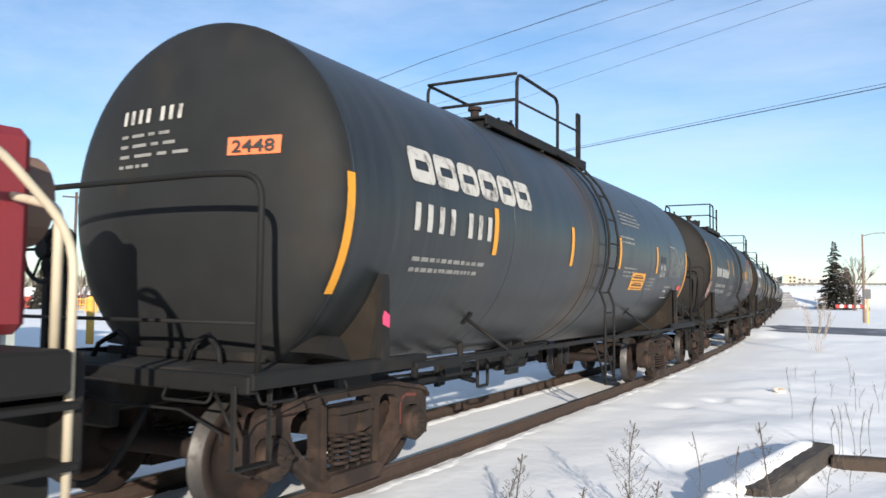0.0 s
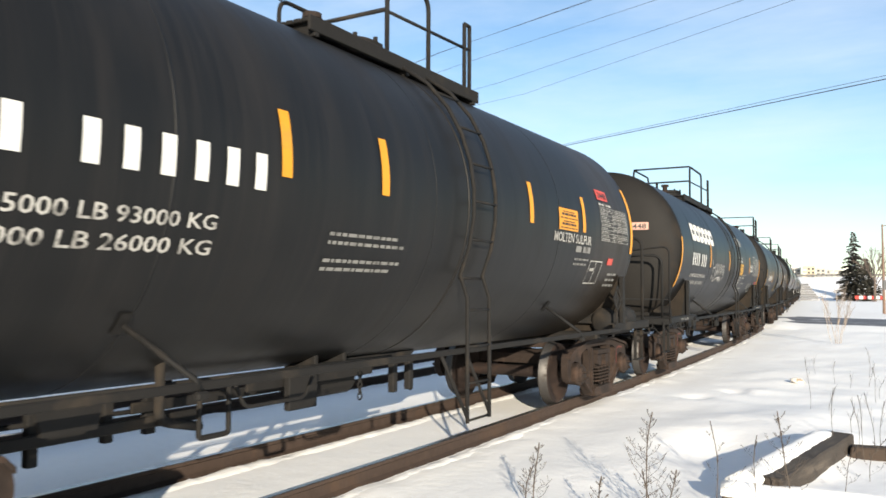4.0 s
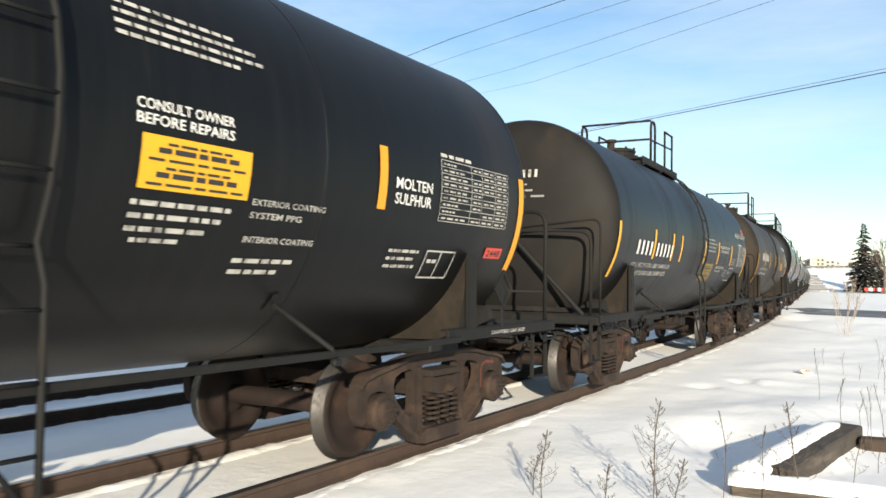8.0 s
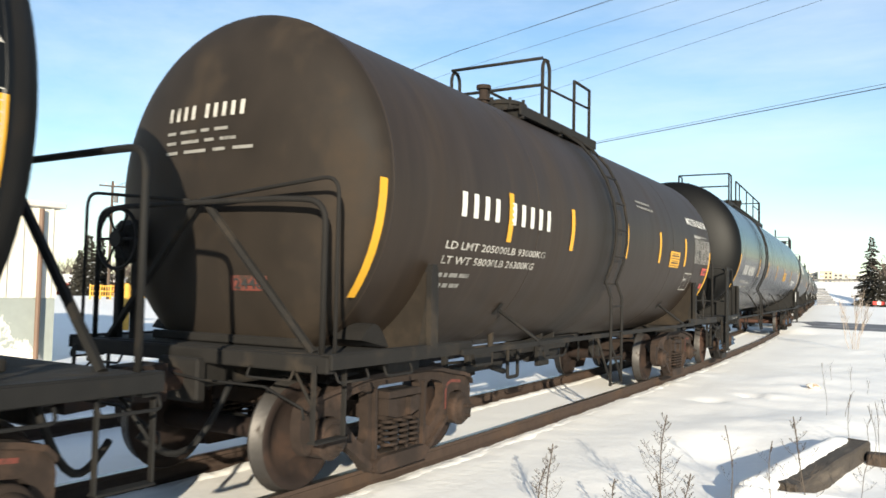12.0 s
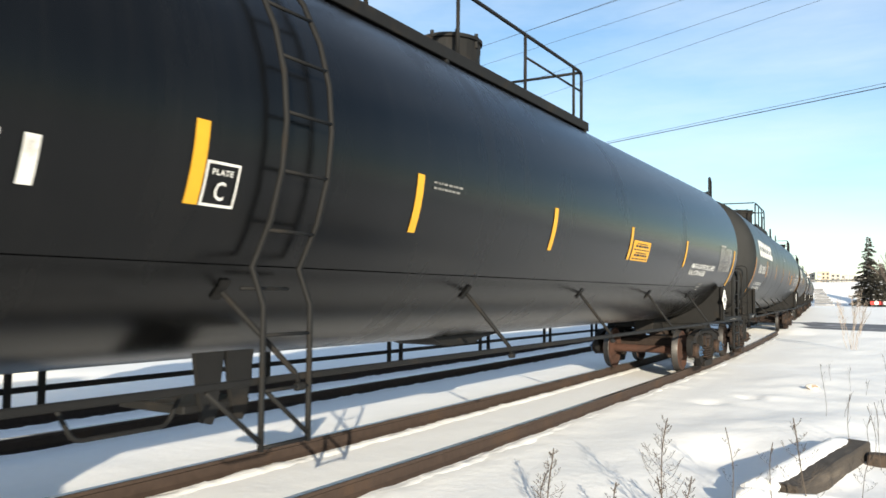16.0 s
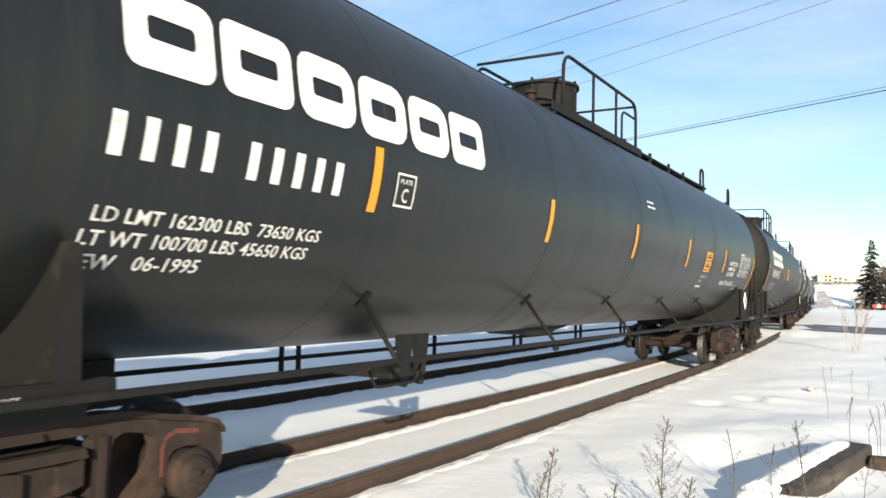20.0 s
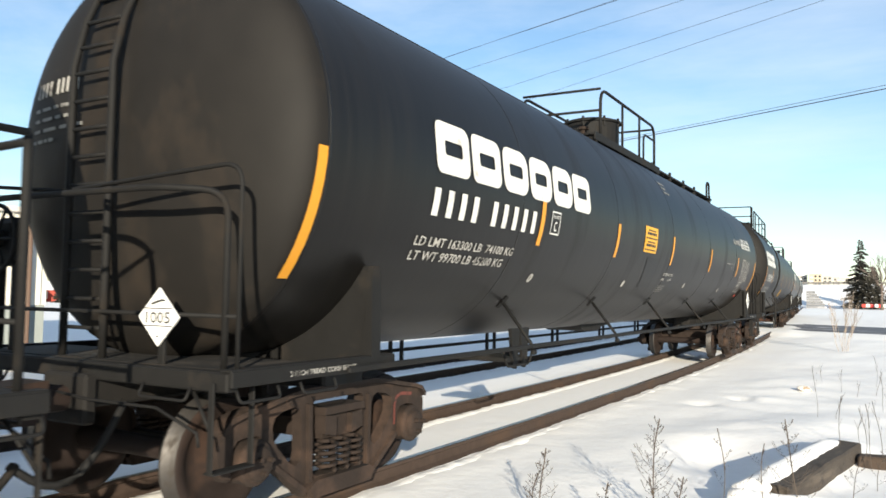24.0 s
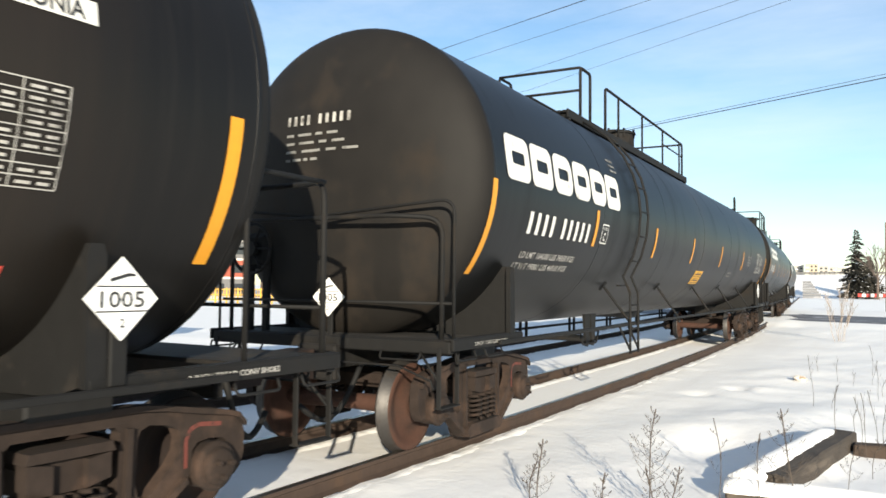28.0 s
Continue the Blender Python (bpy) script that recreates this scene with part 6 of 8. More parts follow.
for spec in CARS:
    add_car(spec)


# ---- ground and track ----
M_SNOW = material("snow", (0.885, 0.87, 0.84), 0.75, 0, 0.03, 9.0, (0.81, 0.785, 0.745), 0.14, 0.9, 0.35, sharp=0.4)
M_ASPHALT = material("slushy_asphalt", (0.10, 0.10, 0.11), 0.7, 0, 0.3, 5.0, (0.35, 0.35, 0.37), 0.35, 0.5, 0.2)


def smooth(a, b, x):
    t = max(0.0, min(1.0, (x - a) / (b - a)))
    return t * t * (3 - 2 * t)


def track_lat(x, y):
    if y <= CURVE_Y:
        return y, x - TRACK_X
    ex, ey, a = on_track(STRAIGHT)
    on = (y - ey) * math.cos(a) - (x - ex) * math.sin(a)
    if on > 0:
        return STRAIGHT + on, (x - ex) * math.cos(a) + (y - ey) * math.sin(a)
    cx = TRACK_X - 1 / BEND
    return CURVE_Y + math.atan2(y - CURVE_Y, x - cx) / BEND, math.hypot(x - cx, y - CURVE_Y) - 1 / BEND


ROAD_P, ROAD_D = Vector((-7.8, 42.3)), Vector((0.95, -0.312))


GROOVE = [Vector(v) for v in ((-5.31, 13.27), (-3.97, 11.54), (-3.09, 10.48), (-2.53, 10.75))]


def road_off(x, y):
    """Metres beyond the road's near edge."""
    n = Vector((-ROAD_D.y, ROAD_D.x))
    return (Vector((x, y)) - ROAD_P).dot(n)


def height(x, y):
    s, lat = track_lat(x, y)
    near = min(abs(lat), abs(lat + 4.1))
    h = -0.165
    far = smooth(1.2, 3.0, near)
    h += far * (0.06 * noise.noise((x * 0.35, y * 0.35, 0.3)) + 0.034 * noise.noise((x * 1.1, y * 1.1, 2.0)) + 0.011 * noise.noise((x * 2.6, y * 2.6, 7.0)) + 0.02)
    h += 0.008 * noise.noise((x * 4.0, y * 4.0, 5.0)) + 0.004 * noise.noise((x * 9.0, y * 9.0, 1.0))
    h += 0.03 * smooth(0.75, 0.95, abs(lat)) * (1 - smooth(1.0, 1.5, abs(lat))) * (0.6 + noise.noise((x * 2, y * 2, 1)))
    d = road_off(x, y)
    r = smooth(-3.0, 0.0, d) * (1 - smooth(9.8, 12.5, d))
    h = h * (1 - r) + r * -0.03
    # packed snow buries the rails at the crossing
    k = smooth(-4.9, -3.7, d) * (1 - smooth(10.5, 12.0, d)) * (1 - smooth(1.3, 2.4, abs(lat)))
    h = h * (1 - k) + k * 0.012
    # snow bank behind the crossing, low ground beyond the yellow fence
    h += 5.1 * smooth(160, 203, y) * smooth(-120, -60, x)
    h -= 1.2 * (1 - smooth(-140, -80, x)) * (1 - smooth(60, 150, y))
    # a shallow groove pressed into the snow along a bent line
    if -5.6 < x < -2.0 and 9.5 < y < 14:
        q = Vector((x, y))
        for a, b in zip(GROOVE, GROOVE[1:]):
            u = max(0.0, min(1.0, (q - a).dot(b - a) / (b - a).length_squared))
            h -= 0.014 * math.exp(-((q - a.lerp(b, u)).length / 0.11) ** 2)
    # snow drifted against the timbers, and hollows beside them
    if -6 < x < 1 and 4 < y < 20:
        h += 0.12 * math.exp(-((x + 1.95 - (y - 7.0) * 0.07) / 0.21) ** 2) * smooth(6.5, 7.3, y) * (1 - smooth(9.9, 10.9, y))
        h -= 0.13 * math.exp(-((x + 2.75) / 0.45) ** 2 - ((y - 8.9) / 0.9) ** 2)
        h += 0.09 * math.exp(-((x + 2.6) / 0.8) ** 2 - ((y - 11.2) / 1.3) ** 2)
        h -= 0.10 * math.exp(-((x + 3.95) / 0.16) ** 2 - ((y - 13.95) / 0.22) ** 2)
        h += 0.05 * math.exp(-((x + 3.7) / 0.25) ** 2 - ((y - 14.1) / 0.25) ** 2)
        h -= 0.07 * math.exp(-((x + 4.3) / 0.2) ** 2 - ((y - 12.9) / 0.25) ** 2)
    return h


def axis(*spans):
    out = []
    for a, b, n in spans:
        out += [a + (b - a) * i / n for i in range(n)]
    return out + [spans[-1][1]]


xs = axis((-900, -200, 6), (-200, -40, 12), (-40, -12, 20), (-12, 6, 130), (6, 40, 18), (40, 200, 8), (200, 900, 5))
ys = axis((-600, -60, 8), (-60, -6, 20), (-6, 22, 170), (22, 60, 60), (60, 150, 26), (150, 215, 32), (215, 500, 12), (500, 1500, 6))
verts = [(x, y, height(x, y)) for y in ys for x in xs]
nx = len(xs)
faces = [(j * nx + i, j * nx + i + 1, (j + 1) * nx + i + 1, (j + 1) * nx + i) for j in range(len(ys) - 1) for i in range(nx - 1)]
me = bpy.data.meshes.new("ground")
me.from_pydata(verts, [], faces)
me.materials.append(M_SNOW)
for p in me.polygons:
    p.use_smooth = True
ground = tagged(new("ground", me), "snow-covered ground with footprints and drifts", "ground", kind="structure")


def rail_mesh(lat, s0, s1, step=1.0):
    prof = [(-0.036, 0.0), (-0.030, 0.004), (0.030, 0.004), (0.036, 0.0), (0.036, -0.030), (0.010, -0.045), (0.010, -0.13), (0.070, -0.16), (0.070, -0.175), (-0.070, -0.175), (-0.070, -0.16), (-0.010, -0.13), (-0.010, -0.045), (-0.036, -0.030)]
    n = int((s1 - s0) / step)
    vs, fs = [], []
    for i in range(n + 1):
        s = s0 + (s1 - s0) * i / n
        vs += [beside(s, lat + a, z - 0.004) for a, z in prof]
    k = len(prof)
    for i in range(n):
        for j in range(k):
            fs.append((i * k + j, i * k + (j + 1) % k, (i + 1) * k + (j + 1) % k, (i + 1) * k + j))
    me = bpy.data.meshes.new("rail")
    me.from_pydata(vs, [], fs)
    me.materials.append(M_RAIL)
    me.materials.append(M_RAILTOP)
    for i, p in enumerate(me.polygons):
        if i % k in (0, 1, 2):
            p.material_index = 1
    return me


for nm, mid, lab in (("railway_track", 0.0, "rusty rails half buried in snow"), ("railway_track", -4.1, "second line of rails in the snow")):
    tr = tagged(new(nm), lab, "railway track", kind="structure")
    for side_ in (0.7525, -0.7525):
        part("rail", rail_mesh(mid + side_, -150, 240), None, tr)

# road across the track
bm = bmesh.new()
n2 = Vector((-ROAD_D.y, ROAD_D.x))
rowsr = []
for i in range(61):
    c = ROAD_P + ROAD_D * (-90 + i * 4)
    rowsr.append([bm.verts.new((*(c + n2 * w), height(*(c + n2 * w)) + (0.008 if 0 < w < 9.5 else -0.05))) for w in (-0.3, 0.1, 3.2, 6.4, 9.4, 9.8)])
for A, B in zip(rowsr, rowsr[1:]):
    for j in range(5):
        bm.faces.new((A[j], A[j + 1], B[j + 1], B[j]))
me = finish(bm, "road", True)
me.materials.append(M_ASPHALT)
tagged(new("road", me), "dark slushy road crossing the track", "road", kind="structure")


# ---- surroundings ----
def polar(az, d):
    """Plan point d metres off, az degrees to the left of straight ahead."""
    return Vector((-d * math.sin(radians(az)), d * math.cos(radians(az)), 0))


M_TIMBER = material("weathered_timber", (0.046, 0.036, 0.028), 0.9, 0, 0.4, 14.0, (0.090, 0.072, 0.056), 0.35, 2.0, 0.5, (6, 1, 6))
M_TIMBER2 = material("brown_timber", (0.048, 0.032, 0.022), 0.9, 0, 0.35, 14.0, (0.03, 0.022, 0.017), 0.3, 2.0, 0.5, (1, 6, 6))
M_STALK = material("dry_stalk", (0.070, 0.054, 0.042), 0.9, 0, 0.3, 20.0, bump=0)
M_SEED = material("dry_seed_heads", (0.050, 0.041, 0.035), 0.95, 0, 0.4, 30.0, bump=0)
M_TWIG = material("grey_brown_twigs", (0.30, 0.245, 0.20), 0.9, 0, 0.3, 8.0, bump=0)
M_BARK = material("grey_bark", (0.11, 0.085, 0.07), 0.95, 0, 0.3, 6.0, bump=0.3)
M_NEEDLE = material("spruce_needles", (0.026, 0.024, 0.017), 0.9, 0, 0.45, 3.0, (0.055, 0.045, 0.034), 0.25, 1.0, 0.0)
M_FROST = material("snow_on_boughs", (0.70, 0.71, 0.74), 0.9, 0, 0.1, 3.0, bump=0)
M_CREAM = material("cream_metal_cladding", (0.76, 0.72, 0.62), 0.6, 0, 0.06, 4.0, (0.62, 0.58, 0.50), 0.15, 0.5, 0.05)
M_PLINTH = material("grey_green_plinth", (0.30, 0.33, 0.31), 0.8, 0, 0.12, 5.0, (0.72, 0.70, 0.66), 0.25, 0.45, 0.1, sharp=0.02)
M_FENCE = material("yellow_fence_paint", (0.62, 0.35, 0.06), 0.65, 0, 0.15, 8.0, (0.42, 0.26, 0.08), 0.2, 1.5, 0.0)
M_BRICK = material("red_brick", (0.30, 0.075, 0.045), 0.9, 0, 0.2, 3.0, (0.26, 0.07, 0.04), 0.3, 1.0, 0.1)
M_BAND = material("pale_concrete", (0.62, 0.58, 0.52), 0.85, 0, 0.1, 2.0, (0.5, 0.47, 0.43), 0.2, 0.8, 0.05)
M_DARKWALL = material("grey_wall", (0.12, 0.12, 0.12), 0.8, 0, 0.15, 2.0, (0.17, 0.16, 0.15), 0.2, 0.8, 0.05)
M_GLASS = material("dark_window", (0.025, 0.030, 0.036), 0.12, 0, 0.1, 2.0, bump=0)
M_BEIGE = material("beige_render", (0.44, 0.36, 0.26), 0.85, 0, 0.08, 1.0, (0.40, 0.33, 0.25), 0.2, 0.3, 0.0)
M_FLATS = material("grey_render", (0.36, 0.34, 0.31), 0.85, 0, 0.1, 1.0, (0.42, 0.39, 0.35), 0.2, 0.3, 0.0)
M_RUDDY = material("red_house_boards", (0.27, 0.045, 0.03), 0.85, 0, 0.15, 3.0, (0.2, 0.04, 0.03), 0.2, 1.0, 0.0)
M_POLE = material("tarred_pole", (0.075, 0.055, 0.042), 0.9, 0, 0.3, 5.0, (0.12, 0.09, 0.07), 0.2, 1.0, 0.2)
M_WIRE = material("wire", (0.03, 0.03, 0.032), 0.7, 0, 0.1, 2.0, bump=0)
M_LAMPPOST = material("brown_lamp_post", (0.16, 0.10, 0.07), 0.7, 0, 0.2, 4.0, bump=0)
M_MAROON = material("maroon_engine_paint", (0.17, 0.018, 0.022), 0.45, 0, 0.15, 3.0, (0.10, 0.02, 0.02), 0.2, 1.2, 0.03)
M_CREAMPAINT = material("cream_rail_paint", (0.42, 0.36, 0.26), 0.55, 0, 0.12, 10.0, (0.35, 0.25, 0.18), 0.2, 3.0, 0.05)
M_REDWHITE = material("red_board", (0.55, 0.04, 0.03), 0.6, 0, 0.1, 8.0, bump=0)
M_GREYSTEP = material("grey_stone", (0.20, 0.20, 0.205), 0.9, 0, 0.2, 2.0, (0.42, 0.42, 0.44), 0.25, 1.0, 0.1)


def thing(name, at, label, cat, group="", kind=""):
    ob = tagged(new(name), label, cat, group, kind)
    ob.matrix_world = at
    return ob


# --- timbers by the track ---
def timber(a, b, w, h, mat, label):
    a, b = Vector(a), Vector(b)
    ln = (b - a).length
    bm = bmesh.new()
    box(bm, (0, 0, 0), (w, ln, h), bevel=0.018)
    bmesh.ops.subdivide_edges(bm, edges=[e for e in bm.edges if e.calc_length() > ln * 0.8], cuts=14)
    for v in bm.verts:
        n = noise.noise_vector(v.co * 3.1 + a)
        v.co += Vector((n.x * 0.012, n.y * 0.03, n.z * 0.014))
    me = finish(bm, "timber")
    me.materials.append(mat)
    ob = tagged(new("timber", me), label, "timber", "old timbers by the track")
    d = b - a
    ob.matrix_world = Matrix.Translation((a + b) / 2) @ pose(0, 0, 0, math.degrees(math.atan2(d.z, d.xy.length)), 0, math.degrees(math.atan2(-d.x, d.y)))
    return ob


timber((-1.72, 6.95, -0.075), (-1.58, 9.55, -0.06), 0.24, 0.21, M_TIMBER, "grey weathered squared timber half buried in snow")
timber((-1.98, 6.62, -0.105), (0.55, 7.22, -0.11), 0.22, 0.16, M_TIMBER, "grey squared timber under a snow cap")
timber((-1.46, 9.25, -0.10), (0.9, 9.75, -0.10), 0.18, 0.15, M_TIMBER2, "brown squared timber lying in the snow")
bm = bmesh.new()
n = 26
rows = []
for i in range(n + 1):
    t = i / n
    p = Vector((-2.0, 6.63, 0)).lerp(Vector((0.6, 7.25, 0)), t)
    w = 0.135 + 0.03 * noise.noise((i * 0.5, 0, 3))
    hh = 0.075 + 0.025 * noise.noise((i * 0.4, 2, 3))
    q = Vector((-0.23, 0.97, 0))
    rows.append([bm.verts.new(p + q * w * c + Vector((0, 0, -0.045 + hh * max(0.0, 1 - abs(c)) ** 0.45 + (-0.02 if abs(c) == 1 else 0)))) for c in (-1, -0.97, -0.75, -0.4, 0, 0.4, 0.75, 0.97, 1)])
for A, B in zip(rows, rows[1:]):
    for j in range(8):
        bm.faces.new((A[j], A[j + 1], B[j + 1], B[j]))
bm.faces.new(rows[0])
bm.faces.new(rows[-1][::-1])
me = finish(bm, "snow_drift", True)
me.materials.append(M_SNOW)
tagged(new("snow_drift", me), "thick rounded snow lying along a timber", "snow", kind="structure")

bm = bmesh.new()
rows = []
for i in range(31):
    t = i / 30
    p = Vector((-1.745, 6.9, 0)).lerp(Vector((-1.60, 9.6, 0)), t)
    e = min(1.0, 5 * t, 7 * (1 - t))
    rz = 0.045 + 0.045 * e + 0.012 * noise.noise((i * 0.35, 1, 4))
    edge = -0.005 + 0.02 * noise.noise((i * 0.45, 6, 4))
    w = 0.40 + 0.12 * t + 0.05 * noise.noise((i * 0.25, 3, 9))
    prof = ((edge, -0.02), (edge + 0.012, 0.015), (edge - 0.01, 0.035), (edge - 0.07, rz * 0.8), (edge - 0.14, rz), (edge - 0.20, rz * 0.85), (edge - 0.30, rz * 0.25 - 0.02), (-w * 0.8, -0.11), (-w, -0.20))
    rows.append([bm.verts.new(p + Vector((x, 0, z))) for x, z in prof])
for A, B in zip(rows, rows[1:]):
    for j in range(8):
        bm.faces.new((A[j], A[j + 1], B[j + 1], B[j]))
bm.faces.new(rows[0])
bm.faces.new(rows[-1][::-1])
me = finish(bm, "snow_drift", True)
me.materials.append(M_SNOW)
tagged(new("snow_drift", me), "ridge of snow drifted over a grey timber", "snow", kind="structure")


# --- dry weeds ---
def weed(x, y, tall, seed, branches=16, lean=0.0, bare=False, thick=0.0045):
    rnd = random.Random(seed)
    z0 = height(x, y) - 0.02
    w = thing("dry_weed", pose(x, y, z0, 0, 0, rnd.random() * 40 - 20), "dry brown weed with seed heads" if not bare else "thin bare dry stalk", "weed", "dry weeds in the snow")
    bm, sd = bmesh.new(), bmesh.new()
    tip = Vector((lean, rnd.uniform(-0.05, 0.05), tall))
    stem = [Vector((tip.x * t * t + 0.015 * math.sin(t * 5 + seed), tip.y * t, tall * t)) for t in [i / 8 for i in range(9)]]
    tube(bm, stem, thick, 5)

    def seeds(p, q, n, size):
        for _ in range(n):
            c = p.lerp(q, rnd.random()) + Vector((rnd.uniform(-1, 1), rnd.uniform(-1, 1), rnd.uniform(-1, 1))) * size * 0.9
            d = Vector((rnd.uniform(-1, 1), rnd.uniform(-1, 1), rnd.uniform(-0.4, 1))).normalized() * size
            e = d.cross(Vector((rnd.random(), rnd.random(), rnd.random() + 0.1))).normalized() * size * 0.5
            f = d.cross(e).normalized() * size * 0.4
            vs = [sd.verts.new(v) for v in (c - d, c + e, c + f, c - e, c + d)]
            for tri in ((0, 1, 2), (0, 2, 3), (0, 3, 1), (4, 2, 1), (4, 3, 2), (4, 1, 3)):
                sd.faces.new([vs[k] for k in tri])
    if not bare:
        branches = int(branches * 1.15)
        for k in range(branches):
            t = 0.18 + 0.78 * k / branches
            i = min(7, int(t * 8))
            p = stem[i].lerp(stem[i + 1], t * 8 - i)
            ln = tall * (0.40 * (1 - t) + 0.06) * rnd.uniform(0.7, 1.2)
            a = k * 2.4 + rnd.uniform(-0.4, 0.4)
            up = rnd.uniform(0.5, 0.9)
            q = p + Vector((math.cos(a) * ln * 0.75, math.sin(a) * ln * 0.75, ln * up))
            m = p.lerp(q, 0.5) + Vector((math.cos(a), math.sin(a), -0.4)) * ln * 0.10
            tube(bm, [p, m, q], thick * 0.36, 4)
            seeds(m, q, 6, 0.0058)
            for r in range(4):
                u = p.lerp(q, 0.25 + 0.18 * r)
                v = u + Vector((rnd.uniform(-1, 1), rnd.uniform(-1, 1), rnd.uniform(0.2, 1))) * ln * 0.22
                tube(bm, [u, v], thick * 0.3, 3)
                seeds(u, v, 4, 0.0050)
        seeds(stem[6], stem[8], 26, 0.0062)
    else:
        for k in range(4):
            p = stem[4 + k]
            tube(bm, [p, p + Vector((rnd.uniform(-1, 1) * 0.05, rnd.uniform(-1, 1) * 0.05, 0.10))], thick * 0.5, 3)
        seeds(stem[7], stem[8], 5, 0.006)
    part("stem", bm, M_STALK, w)
    if len(sd.verts):
        tagged(part("seed_head", sd, M_SEED, w), kind="stuff")
    else:
        sd.free()


weed(-2.39, 5.96, 0.80, 1, 20, 0.06)
weed(-1.48, 6.71, 0.80, 2, 15, -0.10)
weed(-3.08, 5.45, 0.56, 3, 15, 0.03)
weed(-2.15, 5.85, 0.42, 4, 12, 0.08)
weed(-1.96, 6.40, 0.70, 5, 5, -0.05, thick=0.0035)
weed(-2.28, 5.75, 0.40, 6, 10, -0.03)
weed(-1.72, 6.55, 0.62, 7, 6, 0.05, thick=0.0035)
weed(-3.2, 5.5, 0.36, 8, 10, 0.05)
weed(-2.62, 5.60, 0.36, 31, 8, 0.1)
weed(-1.25, 7.6, 0.45, 32, 6, 0.16, thick=0.003)
weed(-1.15, 8.2, 0.42, 33, 5, 0.15, thick=0.003)
rnd = random.Random(9)
for i in range(26):
    yy = rnd.uniform(9, 21)
    weed(-yy * rnd.uniform(0.085, 0.20), yy, rnd.uniform(0.25, 0.75), 40 + i, 0, rnd.uniform(-0.08, 0.08), True, 0.003)

# snow clod with its crust
M_CLOD = material("dirty_snow", (0.62, 0.60, 0.56), 0.85, 0, 0.15, 14.0, (0.30, 0.22, 0.15), 0.5, 9.0, 0.4)
bm = bmesh.new()
bmesh.ops.create_icosphere(bm, subdivisions=3, radius=0.13)
for v in bm.verts:
    v.co = Vector((v.co.x, v.co.y * 0.8, v.co.z * 0.45)) * (1 + 0.35 * noise.noise(v.co * 9))
me = finish(bm, "snow_clod", True)
me.materials.append(M_CLOD)
tagged(new("snow_clod", me), "lump of dirty crusted snow", "snow lump").matrix_world = pose(-3.36, 15.8, -0.09)


# --- bushes and trees ---
def twigs(bm, p, d, ln, r, depth, rnd, spread=0.5, n=3):
    q = p + d * ln
    m = p.lerp(q, 0.5) + Vector((rnd.uniform(-1, 1), rnd.uniform(-1, 1), rnd.uniform(-0.3, 0.6))) * ln * 0.06
    tube(bm, [p, m, q], r, 4 if r < 0.03 else 6)
    if depth:
        for k in range(n):
            dd = (d + Vector((rnd.uniform(-1, 1), rnd.uniform(-1, 1), rnd.uniform(-0.3, 0.7))) * spread).normalized()
            twigs(bm, p.lerp(q, rnd.uniform(0.45, 1.0)), dd, ln * rnd.uniform(0.5, 0.75), r * 0.6, depth - 1, rnd, spread, n)


def bare_tree(x, y, tall, seed, mat=None, name="bare_tree", label="leafless tree in winter", depth=4):
    rnd = random.Random(seed)
    t = thing(name, pose(x, y, height(x, y) - 0.1), label, "tree" if name == "bare_tree" else "bush")
    bm = bmesh.new()
    cyl(bm, (0, 0, 0), (0, 0, tall * 0.42), tall * 0.022, 8, tall * 0.015)
    part("trunk", bm, mat or M_BARK, t)
    bm = bmesh.new()
    for k in range(7):
        a = k * 2.4
        twigs(bm, Vector((0, 0, tall * (0.22 + 0.03 * k))), Vector((math.cos(a) * 0.6, math.sin(a) * 0.6, 1)).normalized(), tall * 0.30, tall * 0.008, depth - 1, rnd, 0.55)
    part("crown", bm, mat or M_BARK, t, "bare twigs")


def bush(x, y, tall, seed):
    rnd = random.Random(seed)
    b = thing("bare_bush", pose(x, y, height(x, y) - 0.05), "leafless grey-brown bush standing in snow", "bush")
    for k in range(6):
        bm = bmesh.new()
        a = rnd.uniform(0, 6.28)
        twigs(bm, Vector((rnd.uniform(-0.12, 0.12), rnd.uniform(-0.12, 0.12), 0)), Vector((math.cos(a) * 0.22, math.sin(a) * 0.22, 1)).normalized(), tall * rnd.uniform(0.42, 0.55), 0.0095, 3, rnd, 0.32, 3)
        part("stem", bm, M_TWIG, b)


